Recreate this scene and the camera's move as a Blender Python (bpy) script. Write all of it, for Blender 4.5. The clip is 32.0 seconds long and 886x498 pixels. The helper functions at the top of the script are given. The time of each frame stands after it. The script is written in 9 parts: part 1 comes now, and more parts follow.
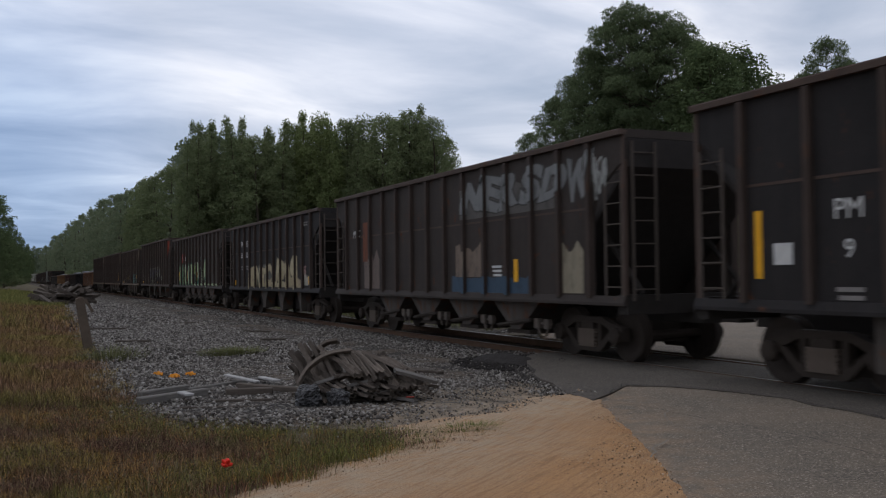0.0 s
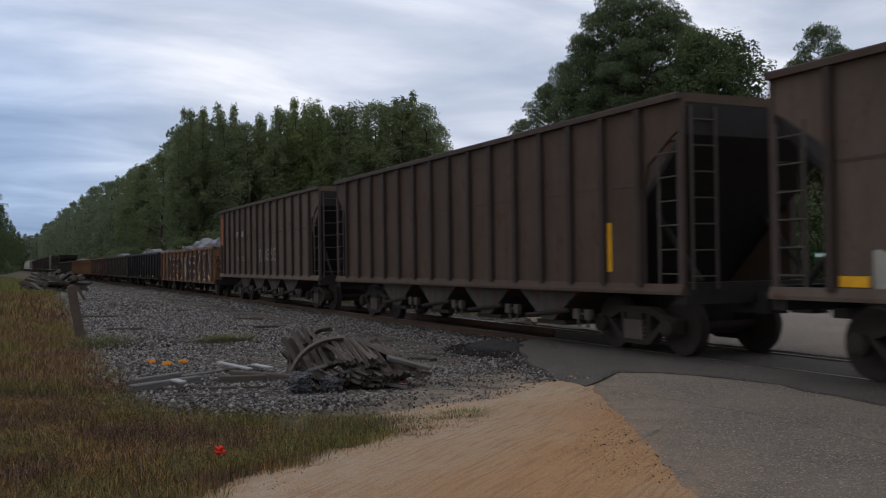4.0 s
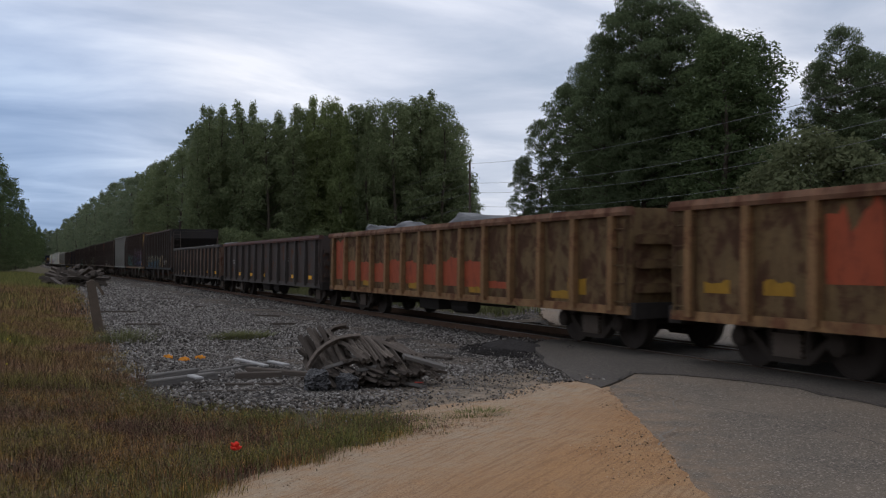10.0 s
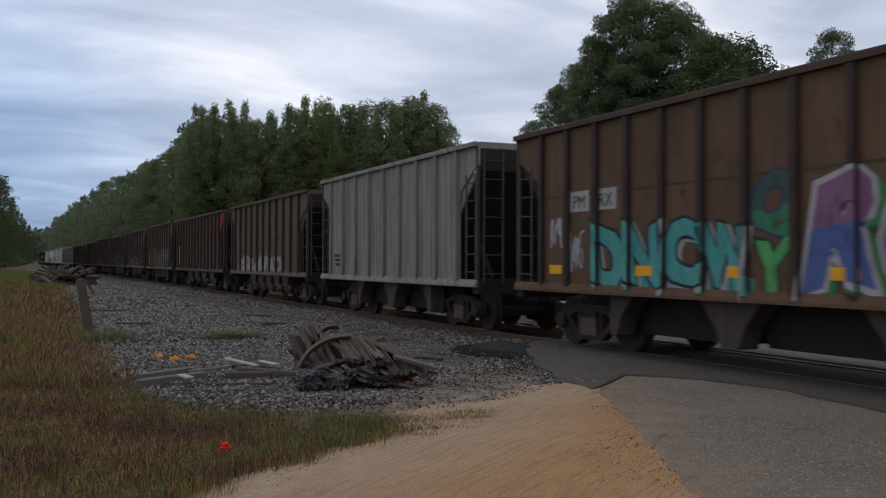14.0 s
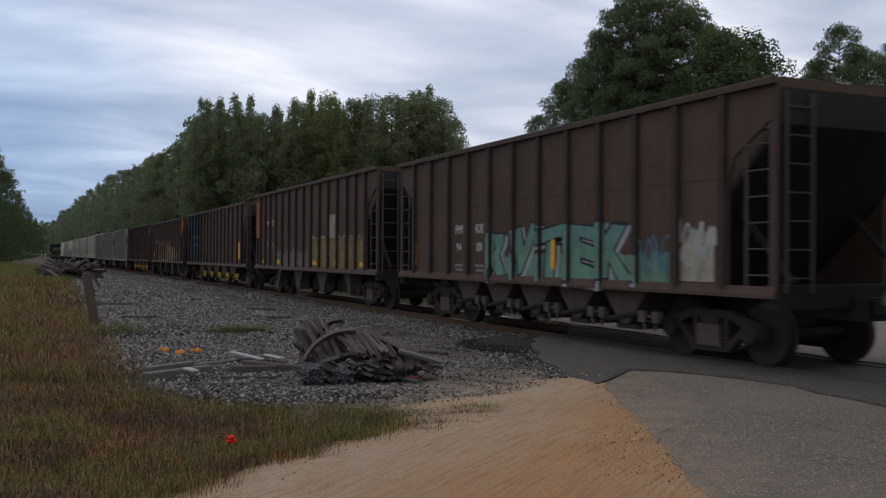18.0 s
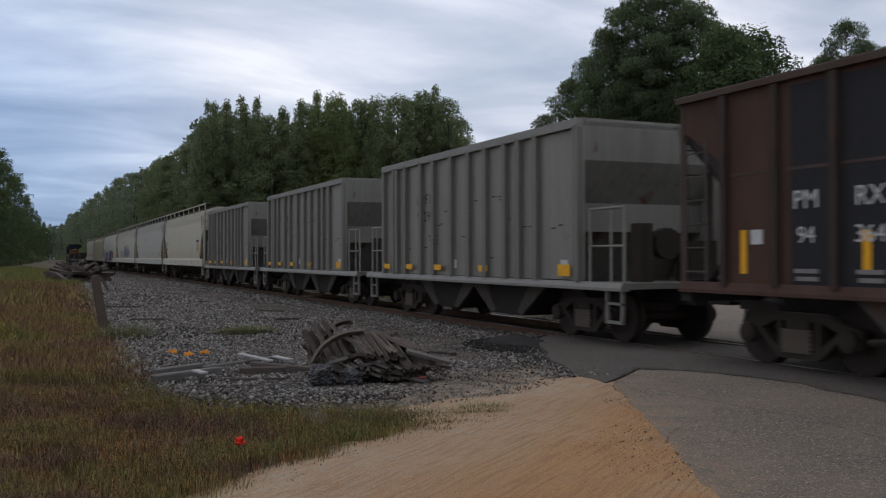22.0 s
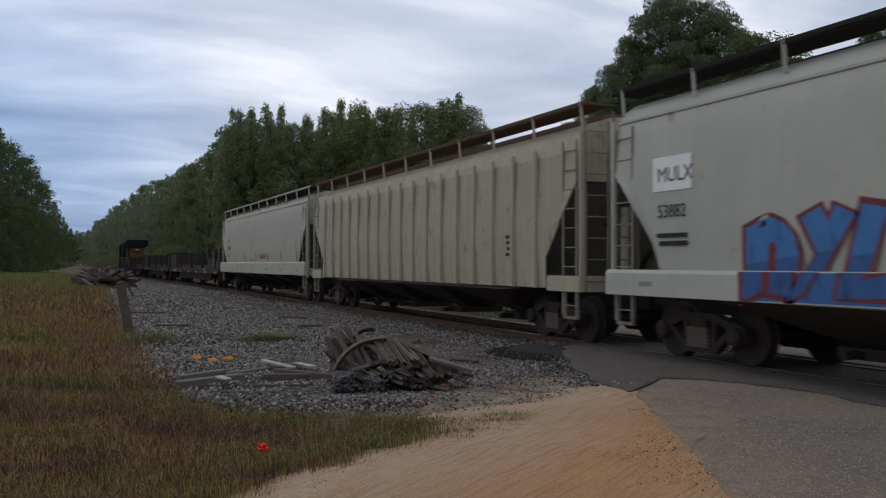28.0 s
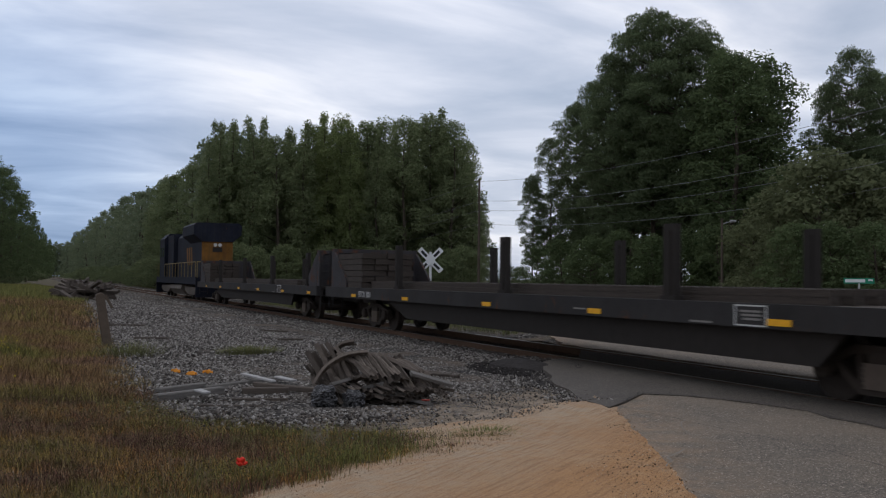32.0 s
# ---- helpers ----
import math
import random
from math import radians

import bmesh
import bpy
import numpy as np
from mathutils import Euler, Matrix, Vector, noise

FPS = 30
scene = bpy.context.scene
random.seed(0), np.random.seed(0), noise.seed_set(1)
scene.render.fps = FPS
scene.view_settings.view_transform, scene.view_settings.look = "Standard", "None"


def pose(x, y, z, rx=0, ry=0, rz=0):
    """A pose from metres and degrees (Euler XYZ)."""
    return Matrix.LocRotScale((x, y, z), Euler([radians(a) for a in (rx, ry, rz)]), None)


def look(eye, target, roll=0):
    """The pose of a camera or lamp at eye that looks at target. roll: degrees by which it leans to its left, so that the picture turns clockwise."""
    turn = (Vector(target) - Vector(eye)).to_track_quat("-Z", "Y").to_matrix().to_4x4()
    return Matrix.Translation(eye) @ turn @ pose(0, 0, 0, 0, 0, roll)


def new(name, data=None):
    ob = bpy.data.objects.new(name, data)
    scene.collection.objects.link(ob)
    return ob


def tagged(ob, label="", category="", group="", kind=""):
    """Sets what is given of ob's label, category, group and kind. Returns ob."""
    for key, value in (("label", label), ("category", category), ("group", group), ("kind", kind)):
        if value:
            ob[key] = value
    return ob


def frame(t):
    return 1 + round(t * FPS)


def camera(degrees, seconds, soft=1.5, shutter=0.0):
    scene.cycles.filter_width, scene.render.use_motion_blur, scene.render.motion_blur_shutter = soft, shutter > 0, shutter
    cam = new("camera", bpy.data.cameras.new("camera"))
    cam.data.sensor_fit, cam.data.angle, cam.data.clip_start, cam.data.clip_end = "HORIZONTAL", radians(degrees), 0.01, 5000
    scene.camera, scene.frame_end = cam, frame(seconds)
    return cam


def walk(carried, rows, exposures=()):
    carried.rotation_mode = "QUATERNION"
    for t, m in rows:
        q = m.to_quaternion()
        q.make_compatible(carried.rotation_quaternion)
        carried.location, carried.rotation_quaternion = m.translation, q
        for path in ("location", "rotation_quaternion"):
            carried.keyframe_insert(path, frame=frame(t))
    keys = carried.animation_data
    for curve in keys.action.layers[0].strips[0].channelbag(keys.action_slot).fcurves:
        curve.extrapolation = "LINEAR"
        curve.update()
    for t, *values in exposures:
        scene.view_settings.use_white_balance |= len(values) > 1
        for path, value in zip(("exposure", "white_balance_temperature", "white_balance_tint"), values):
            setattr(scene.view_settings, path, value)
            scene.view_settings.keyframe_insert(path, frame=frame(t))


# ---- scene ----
from mathutils import geometry

cam = camera(51, 32.0, soft=1.2, shutter=0.15)
PATH = [
    (0.0, pose(0, 0, 1.55, 91.603, 0.685, -24.794)),
    (0.5, pose(0, 0, 1.55, 91.588, 0.703, -24.905)),
    (1.0, pose(0, 0, 1.55, 91.557, 0.625, -25.056)),
    (1.5, pose(0, 0, 1.55, 91.433, 0.651, -25.179)),
    (2.0, pose(0, 0, 1.55, 91.270, 0.676, -25.248)),
    (2.5, pose(0, 0, 1.55, 91.149, 0.731, -25.256)),
    (3.0, pose(0, 0, 1.55, 90.953, 0.785, -25.258)),
    (3.5, pose(0, 0, 1.55, 90.779, 0.849, -25.294)),
    (5.5, pose(0, 0, 1.55, 91.117, 0.303, -24.711)),
    (6.0, pose(0, 0, 1.55, 91.764, 0.382, -24.456)),
    (6.5, pose(0, 0, 1.55, 91.578, 0.801, -24.000)),
    (7.0, pose(0, 0, 1.55, 91.145, 1.138, -23.387)),
    (7.5, pose(0, 0, 1.55, 90.815, 1.155, -23.245)),
    (8.0, pose(0, 0, 1.55, 90.731, 0.857, -23.239)),
    (8.5, pose(0, 0, 1.55, 90.818, 0.635, -23.696)),
    (9.0, pose(0, 0, 1.55, 90.860, 0.441, -24.170)),
    (9.5, pose(0, 0, 1.55, 90.806, 0.246, -24.298)),
    (10.0, pose(0, 0, 1.55, 90.751, 0.176, -24.211)),
    (10.5, pose(0, 0, 1.55, 90.702, 0.200, -24.138)),
    (11.0, pose(0, 0, 1.55, 90.663, 0.218, -24.077)),
    (11.5, pose(0, 0, 1.55, 90.538, 0.152, -24.064)),
    (12.0, pose(0, 0, 1.55, 90.490, 0.152, -24.267)),
    (12.5, pose(0, 0, 1.55, 90.390, 0.096, -24.409)),
    (13.0, pose(0, 0, 1.55, 90.382, -0.034, -24.557)),
    (13.5, pose(0, 0, 1.55, 90.711, -0.152, -24.676)),
    (14.0, pose(0, 0, 1.55, 90.798, -0.170, -24.740)),
    (14.5, pose(0, 0, 1.55, 90.682, -0.223, -24.968)),
    (16.5, pose(0, 0, 1.55, 90.554, -0.260, -24.529)),
    (17.0, pose(0, 0, 1.55, 90.445, -0.322, -24.554)),
    (17.5, pose(0, 0, 1.55, 90.437, -0.369, -24.524)),
    (18.0, pose(0, 0, 1.55, 90.447, -0.311, -24.415)),
    (18.5, pose(0, 0, 1.55, 90.531, -0.244, -24.452)),
    (19.0, pose(0, 0, 1.55, 90.570, -0.163, -24.303)),
    (19.5, pose(0, 0, 1.55, 90.500, -0.060, -24.218)),
    (20.0, pose(0, 0, 1.55, 90.187, -0.031, -24.290)),
    (20.5, pose(0, 0, 1.55, 90.098, -0.038, -24.196)),
    (21.0, pose(0, 0, 1.55, 90.201, 0.014, -24.022)),
    (21.5, pose(0, 0, 1.55, 90.340, 0.027, -23.945)),
    (22.0, pose(0, 0, 1.55, 90.457, 0.168, -23.964)),
    (22.5, pose(0, 0, 1.55, 90.602, 0.223, -23.960)),
    (23.0, pose(0, 0, 1.55, 90.493, 0.294, -23.928)),
    (23.5, pose(0, 0, 1.55, 90.560, 0.242, -24.082)),
    (24.0, pose(0, 0, 1.55, 90.802, 0.056, -24.062)),
    (24.5, pose(0, 0, 1.55, 90.956, -0.081, -23.915)),
    (25.0, pose(0, 0, 1.55, 91.053, -0.183, -23.736)),
    (25.5, pose(0, 0, 1.55, 91.113, -0.226, -23.555)),
    (27.5, pose(0, 0, 1.55, 91.074, -0.075, -22.592)),
    (28.0, pose(0, 0, 1.55, 90.932, -0.065, -22.558)),
    (28.5, pose(0, 0, 1.55, 90.862, -0.132, -22.601)),
    (29.0, pose(0, 0, 1.55, 90.881, -0.210, -22.664)),
    (29.5, pose(0, 0, 1.55, 91.063, -0.211, -22.902)),
    (30.0, pose(0, 0, 1.55, 91.312, -0.218, -23.002)),
    (30.5, pose(0, 0, 1.55, 91.588, -0.269, -23.199)),
    (31.0, pose(0, 0, 1.55, 91.708, -0.343, -23.377)),
    (31.5, pose(0, 0, 1.55, 91.788, -0.438, -23.509)),
    (32.0, pose(0, 0, 1.55, 91.825, -0.523, -23.687)),
]
walk(cam, PATH)

# world: high overcast with streaks of brighter and bluer cloud
world = bpy.data.worlds.new("sky")
scene.world = world
world.use_nodes = True
wt = world.node_tree
wt.nodes.clear()


def wnode(kind, operation=""):
    n = wt.nodes.new(kind)
    if operation:
        n.operation = operation
    return n


w_out = wnode("ShaderNodeOutputWorld")
w_bg = wnode("ShaderNodeBackground")
w_bg.inputs["Strength"].default_value = 1.0
w_co = wnode("ShaderNodeTexCoord")
w_sep = wnode("ShaderNodeSeparateXYZ")
wt.links.new(w_co.outputs["Generated"], w_sep.inputs[0])
# a flat cloud deck: direction divided by its height gives bands that crowd to the horizon
w_add = wnode("ShaderNodeMath", operation="ADD")
w_add.inputs[1].default_value = 0.16
wt.links.new(w_sep.outputs["Z"], w_add.inputs[0])
w_max = wnode("ShaderNodeMath", operation="MAXIMUM")
w_max.inputs[1].default_value = 0.05
wt.links.new(w_add.outputs[0], w_max.inputs[0])
w_dx = wnode("ShaderNodeMath", operation="DIVIDE")
w_dy = wnode("ShaderNodeMath", operation="DIVIDE")
for n, s in ((w_dx, "X"), (w_dy, "Y")):
    wt.links.new(w_sep.outputs[s], n.inputs[0])
    wt.links.new(w_max.outputs[0], n.inputs[1])
w_com = wnode("ShaderNodeCombineXYZ")
wt.links.new(w_dx.outputs[0], w_com.inputs[0])
wt.links.new(w_dy.outputs[0], w_com.inputs[1])
w_map = wnode("ShaderNodeMapping")
w_map.inputs["Rotation"].default_value = (0, 0, radians(-22))
w_map.inputs["Scale"].default_value = (0.85, 1.35, 1)
w_map.inputs["Location"].default_value = (0.9, 2.3, 0)
wt.links.new(w_com.outputs[0], w_map.inputs[0])
w_n1 = wnode("ShaderNodeTexNoise")
w_n1.inputs["Scale"].default_value = 1.35
w_n1.inputs["Detail"].default_value = 10
w_n1.inputs["Roughness"].default_value = 0.52
w_n1.inputs["Distortion"].default_value = 0.35
wt.links.new(w_map.outputs[0], w_n1.inputs["Vector"])
w_ramp = wnode("ShaderNodeValToRGB")
el = w_ramp.color_ramp.elements
el[0].position, el[0].color = 0.30, (0.37, 0.44, 0.57, 1)
el[1].position, el[1].color = 0.65, (0.86, 0.875, 0.945, 1)
e2 = el.new(0.46)
e2.color = (0.55, 0.60, 0.72, 1)
e3 = el.new(0.56)
e3.color = (0.70, 0.735, 0.84, 1)
wt.links.new(w_n1.outputs["Fac"], w_ramp.inputs[0])
# paler haze low down, and the sky texture for the clear part of the light
w_sky = wnode("ShaderNodeTexSky")
w_sky.sky_type, w_sky.sun_disc = "NISHITA", False
w_sky.sun_elevation, w_sky.sun_rotation = radians(71), radians(-13)
w_skys = wnode("ShaderNodeVectorMath", operation="SCALE")
w_skys.inputs["Scale"].default_value = 0.01
wt.links.new(w_sky.outputs[0], w_skys.inputs[0])
w_sum = wnode("ShaderNodeVectorMath", operation="ADD")
wt.links.new(w_ramp.outputs[0], w_sum.inputs[0])
wt.links.new(w_skys.outputs[0], w_sum.inputs[1])
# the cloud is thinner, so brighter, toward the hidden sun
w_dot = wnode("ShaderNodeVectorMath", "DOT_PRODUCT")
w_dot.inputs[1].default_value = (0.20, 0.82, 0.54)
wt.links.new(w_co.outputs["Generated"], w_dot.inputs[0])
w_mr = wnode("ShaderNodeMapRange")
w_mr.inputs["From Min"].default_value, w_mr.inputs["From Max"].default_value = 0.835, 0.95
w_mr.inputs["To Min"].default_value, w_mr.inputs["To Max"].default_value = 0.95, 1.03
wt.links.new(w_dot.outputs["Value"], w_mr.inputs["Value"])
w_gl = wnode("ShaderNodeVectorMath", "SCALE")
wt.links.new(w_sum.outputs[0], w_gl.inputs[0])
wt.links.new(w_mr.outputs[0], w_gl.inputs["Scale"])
# low in the west the deck thins to blue-grey
w_dw = wnode("ShaderNodeVectorMath", "DOT_PRODUCT")
w_dw.inputs[1].default_value = (-0.06, 0.99, 0.06)
wt.links.new(w_co.outputs["Generated"], w_dw.inputs[0])
w_mw = wnode("ShaderNodeMapRange")
w_mw.inputs["From Min"].default_value, w_mw.inputs["From Max"].default_value = 0.955, 0.99
w_mw.inputs["To Min"].default_value, w_mw.inputs["To Max"].default_value = 0.0, 1.0
wt.links.new(w_dw.outputs["Value"], w_mw.inputs["Value"])
w_mx = wnode("ShaderNodeMix")
w_mx.data_type, w_mx.blend_type = "RGBA", "MULTIPLY"
w_mx.inputs[7].default_value = (0.55, 0.68, 0.85, 1)
wt.links.new(w_mw.outputs[0], w_mx.inputs[0])
wt.links.new(w_gl.outputs[0], w_mx.inputs[6])
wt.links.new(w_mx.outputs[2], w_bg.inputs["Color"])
wt.links.new(w_bg.outputs[0], w_out.inputs["Surface"])

sun = new("sun", bpy.data.lights.new("sun", "SUN"))
sun.data.energy, sun.data.angle, sun.data.color = 0.3, radians(40), (1.0, 0.95, 0.88)
sun.matrix_world = look((-6, 26, 80), (0, 0, 0))
scene.view_settings.exposure = 0.0


# ---- materials ----
class Mat:
    """A small builder for procedural materials in object space."""

    def __init__(self, name, rough=0.8, metal=0.0, spec=0.3):
        self.m = bpy.data.materials.new(name)
        self.m.use_nodes = True
        self.t = self.m.node_tree
        self.b = self.t.nodes["Principled BSDF"]
        self.b.inputs["Roughness"].default_value = rough
        self.b.inputs["Metallic"].default_value = metal
        self.b.inputs["Specular IOR Level"].default_value = spec
        self.co = self.t.nodes.new("ShaderNodeTexCoord").outputs["Object"]

    def link(self, a, b):
        self.t.links.new(a, b)

    def world_space(self):
        self.co = self.t.nodes.new("ShaderNodeNewGeometry").outputs["Position"]
        return self

    def noise(self, scale, detail=4, rough=0.55, stretch=None, distortion=0.0):
        n = self.t.nodes.new("ShaderNodeTexNoise")
        n.inputs["Scale"].default_value, n.inputs["Detail"].default_value = scale, detail
        n.inputs["Roughness"].default_value, n.inputs["Distortion"].default_value = rough, distortion
        src = self.co
        if stretch:
            mp = self.t.nodes.new("ShaderNodeMapping")
            mp.inputs["Scale"].default_value = stretch
            self.link(src, mp.inputs[0])
            src = mp.outputs[0]
        self.link(src, n.inputs["Vector"])
        return n.outputs["Fac"]

    def voronoi(self, scale, out="Distance", feature="F1"):
        n = self.t.nodes.new("ShaderNodeTexVoronoi")
        n.feature = feature
        n.inputs["Scale"].default_value = scale
        self.link(self.co, n.inputs["Vector"])
        return n.outputs[out]

    def ramp(self, src, *stops):
        n = self.t.nodes.new("ShaderNodeValToRGB")
        e = n.color_ramp.elements
        while len(e) < len(stops):
            e.new(0.5)
        for k, (p, c) in enumerate(stops):
            e[k].position = p
            e[k].color = (c, c, c, 1) if isinstance(c, (int, float)) else (*c, 1)
        self.link(src, n.inputs[0])
        return n.outputs["Color"]

    def mix(self, fac, a, b, mode="MIX"):
        n = self.t.nodes.new("ShaderNodeMix")
        n.data_type, n.blend_type = "RGBA", mode
        for src, sock in ((fac, n.inputs[0]), (a, n.inputs[6]), (b, n.inputs[7])):
            if isinstance(src, (int, float)):
                sock.default_value = src
            elif isinstance(src, tuple):
                sock.default_value = (*src, 1)
            else:
                self.link(src, sock)
        return n.outputs[2]

    def color(self, src):
        if isinstance(src, tuple):
            self.b.inputs["Base Color"].default_value = (*src, 1)
        else:
            self.link(src, self.b.inputs["Base Color"])
        return self

    def roughness(self, src):
        self.link(src, self.b.inputs["Roughness"])
        return self

    def bump(self, src, strength=0.4, dist=0.02):
        n = self.t.nodes.new("ShaderNodeBump")
        n.inputs["Strength"].default_value, n.inputs["Distance"].default_value = strength, dist
        self.link(src, n.inputs["Height"])
        self.link(n.outputs[0], self.b.inputs["Normal"])
        return self

    def object_random(self):
        return self.t.nodes.new("ShaderNodeObjectInfo").outputs["Random"]

    def island_random(self):
        return self.t.nodes.new("ShaderNodeNewGeometry").outputs["Random Per Island"]


def sc(c, k):
    return tuple(min(1.0, v * k) for v in c)


def paint(name, base, rust=(0.11, 0.045, 0.022), amount=0.35, streak=0.5, metal=0.0, rough=0.62, dirt=(0.035, 0.03, 0.027), mottle=0.4):
    """Weathered car paint: fading, vertical streaks of grime, rust blooms."""
    m = Mat(name, max(rough, 0.7) if not metal else rough, metal, 0.07)
    base = sc(base, 0.95)
    fade = m.mix(m.ramp(m.noise(0.9, 7, 0.65), (0.3, 0.0), (0.7, 1.0)), sc(base, 1 - mottle), sc(base, 1 + mottle))
    fade = m.mix(m.ramp(m.noise(30, 4), (0.35, 0.0), (0.75, 0.3)), fade, sc(base, 1 + 2 * mottle))
    lines = m.ramp(m.noise(2.6, 7, 0.65, (2.6, 2.6, 0.16)), (0.42, 0.0), (0.72, 1.0))
    mul = m.t.nodes.new("ShaderNodeMath")
    mul.operation = "MULTIPLY"
    mul.inputs[1].default_value = streak
    m.link(lines, mul.inputs[0])
    grime = m.mix(mul.outputs[0], fade, dirt)
    spots = m.ramp(m.noise(2.6, 9, 0.68, (1, 1, 0.7), 0.4), (0.64 - 0.3 * amount, 0.0), (0.73 - 0.26 * amount, 0.9))
    rusty = m.mix(m.noise(9, 5), sc(rust, 0.6), sc(rust, 1.5))
    m.color(m.mix(spots, grime, rusty))
    m.roughness(m.mix(spots, (rough, rough, rough), (0.9, 0.9, 0.9)))
    m.bump(m.noise(14, 6), 0.12, 0.01)
    return m.m


def plain(name, base, rough=0.7, metal=0.0, vary=0.25, scale=6.0, bump=0.1):
    m = Mat(name, rough, metal, 0.15)
    m.color(m.mix(m.noise(scale, 6), sc(base, 1 - vary), sc(base, 1 + vary)))
    if bump:
        m.bump(m.noise(scale * 5, 5), bump, 0.01)
    return m.m


M_black = paint("black_car_paint", (0.046, 0.037, 0.032), amount=0.12, mottle=0.25)
M_black2 = paint("faded_black_car_paint", (0.025, 0.0225, 0.022), amount=0.08, mottle=0.25)
M_blackbrown = paint("brown_black_car_paint", (0.062, 0.045, 0.036), amount=0.2, mottle=0.25)
RUSTB = (0.085, 0.042, 0.026)
M_brown = paint("brown_car_paint", (0.086, 0.058, 0.041), rust=RUSTB, amount=0.22, streak=0.3, mottle=0.2)
M_brown2 = paint("faded_brown_car_paint", (0.112, 0.082, 0.06), rust=RUSTB, amount=0.22, streak=0.3, mottle=0.2)
M_brown3 = paint("dark_red_brown_car_paint", (0.078, 0.045, 0.034), rust=RUSTB, amount=0.22, streak=0.3, mottle=0.2)
M_warm = paint("warm_brown_car_paint", (0.125, 0.077, 0.047), rust=RUSTB, amount=0.2, streak=0.3, mottle=0.2)
M_ochre = paint("ochre_end_paint", (0.25, 0.15, 0.045), amount=0.3)
M_redend = paint("red_end_paint", (0.22, 0.035, 0.018), amount=0.3)
M_orangeend = paint("orange_end_paint", (0.33, 0.085, 0.025), amount=0.3)
M_navy = paint("navy_car_paint", (0.022, 0.025, 0.031), amount=0.08, streak=0.25, mottle=0.15)
M_greyhop = paint("grey_car_paint", (0.25, 0.24, 0.215), amount=0.08, streak=0.7, dirt=(0.06, 0.055, 0.05), mottle=0.09)
M_rustgon = paint("rusty_orange_gondola_paint", (0.17, 0.09, 0.053), rust=(0.085, 0.038, 0.024), amount=0.6, streak=0.55)
M_yelgon = paint("rusty_yellow_gondola_paint", (0.21, 0.118, 0.06), rust=(0.09, 0.04, 0.025), amount=0.6, streak=0.35)
M_darkgon = paint("brown_gondola_paint", (0.06, 0.046, 0.04), amount=0.3, mottle=0.25)
M_maroon = paint("maroon_gondola_paint", (0.085, 0.042, 0.035), amount=0.3, mottle=0.25)
M_alu = paint("dull_aluminium", (0.228, 0.213, 0.183), rust=(0.2, 0.18, 0.145), amount=0.12, streak=0.4, metal=0.2, rough=0.4, dirt=(0.16, 0.155, 0.15), mottle=0.09)
M_cream = paint("dusty_cream_car_paint", (0.456, 0.421, 0.340), amount=0.02, streak=0.12, dirt=(0.26, 0.22, 0.17), mottle=0.06)
M_palegrey = paint("pale_grey_car_paint", (0.383, 0.373, 0.324), amount=0.02, streak=0.14, dirt=(0.25, 0.23, 0.2), mottle=0.06)
M_offwhite = paint("off_white_car_paint", (0.414, 0.393, 0.324), amount=0.02, streak=0.10, dirt=(0.3, 0.26, 0.2), mottle=0.06)
M_mulx = paint("greenish_grey_car_paint", (0.44, 0.44, 0.372), rust=(0.3, 0.18, 0.1), amount=0.06, streak=0.14, dirt=(0.26, 0.23, 0.18), mottle=0.07)
M_ribgrey = paint("stained_beige_car_paint", (0.42, 0.37, 0.275), rust=(0.26, 0.15, 0.075), amount=0.18, streak=0.3, dirt=(0.16, 0.13, 0.1), mottle=0.09)
M_flat = paint("dark_grey_flatcar_paint", (0.032, 0.030, 0.029), amount=0.15)
M_gonpost = paint("grey_black_post_paint", (0.06, 0.051, 0.045), amount=0.15, streak=0.2, mottle=0.25)
M_rustbrown = paint("rusted_brown_gondola_paint", (0.12, 0.075, 0.053), rust=(0.08, 0.036, 0.022), amount=0.5, streak=0.35)
M_flat2 = paint("brown_flatcar_paint", (0.044, 0.035, 0.030), amount=0.2)
M_bulk = paint("weathered_grey_bulkhead", (0.045, 0.042, 0.044), amount=0.3)
M_under = plain("grimy_underframe", (0.027, 0.023, 0.020), 0.85)
M_hopperbay = paint("dusty_hopper_bay", (0.075, 0.064, 0.055), amount=0.35, streak=0.6)
M_truck = plain("grimy_truck_steel", (0.040, 0.031, 0.025), 0.85)
M_wheel = plain("wheel_steel", (0.034, 0.026, 0.021), 0.75)
M_yellow = plain("yellow_reflector", (0.72, 0.36, 0.02), 0.5)
M_white = plain("white_stencil_paint", (0.5, 0.49, 0.465), 0.7)
M_faint = plain("worn_stencil_paint", (0.2, 0.185, 0.17), 0.8)
M_alupost = paint("grimy_aluminium_post", (0.189, 0.175, 0.150), amount=0.05, streak=0.3, metal=0.1, rough=0.5, mottle=0.1)
M_rung = plain("grimy_ladder_steel", (0.075, 0.06, 0.05), 0.8)
M_spring = plain("dusty_spring_steel", (0.10, 0.078, 0.062), 0.85)
M_tan = paint("tan_yellow_post_paint", (0.22, 0.125, 0.058), rust=(0.11, 0.048, 0.027), amount=0.55, streak=0.35)
M_gear = paint("dusty_gate_gear", (0.095, 0.078, 0.065), amount=0.3)
M_yelgear = paint("worn_yellow_gate_gear", (0.5, 0.33, 0.04), amount=0.25, streak=0.3, mottle=0.15)
M_blackink = plain("black_stencil_paint", (0.03, 0.03, 0.03), 0.7)
M_rock = Mat("granite_boulder", 0.9)
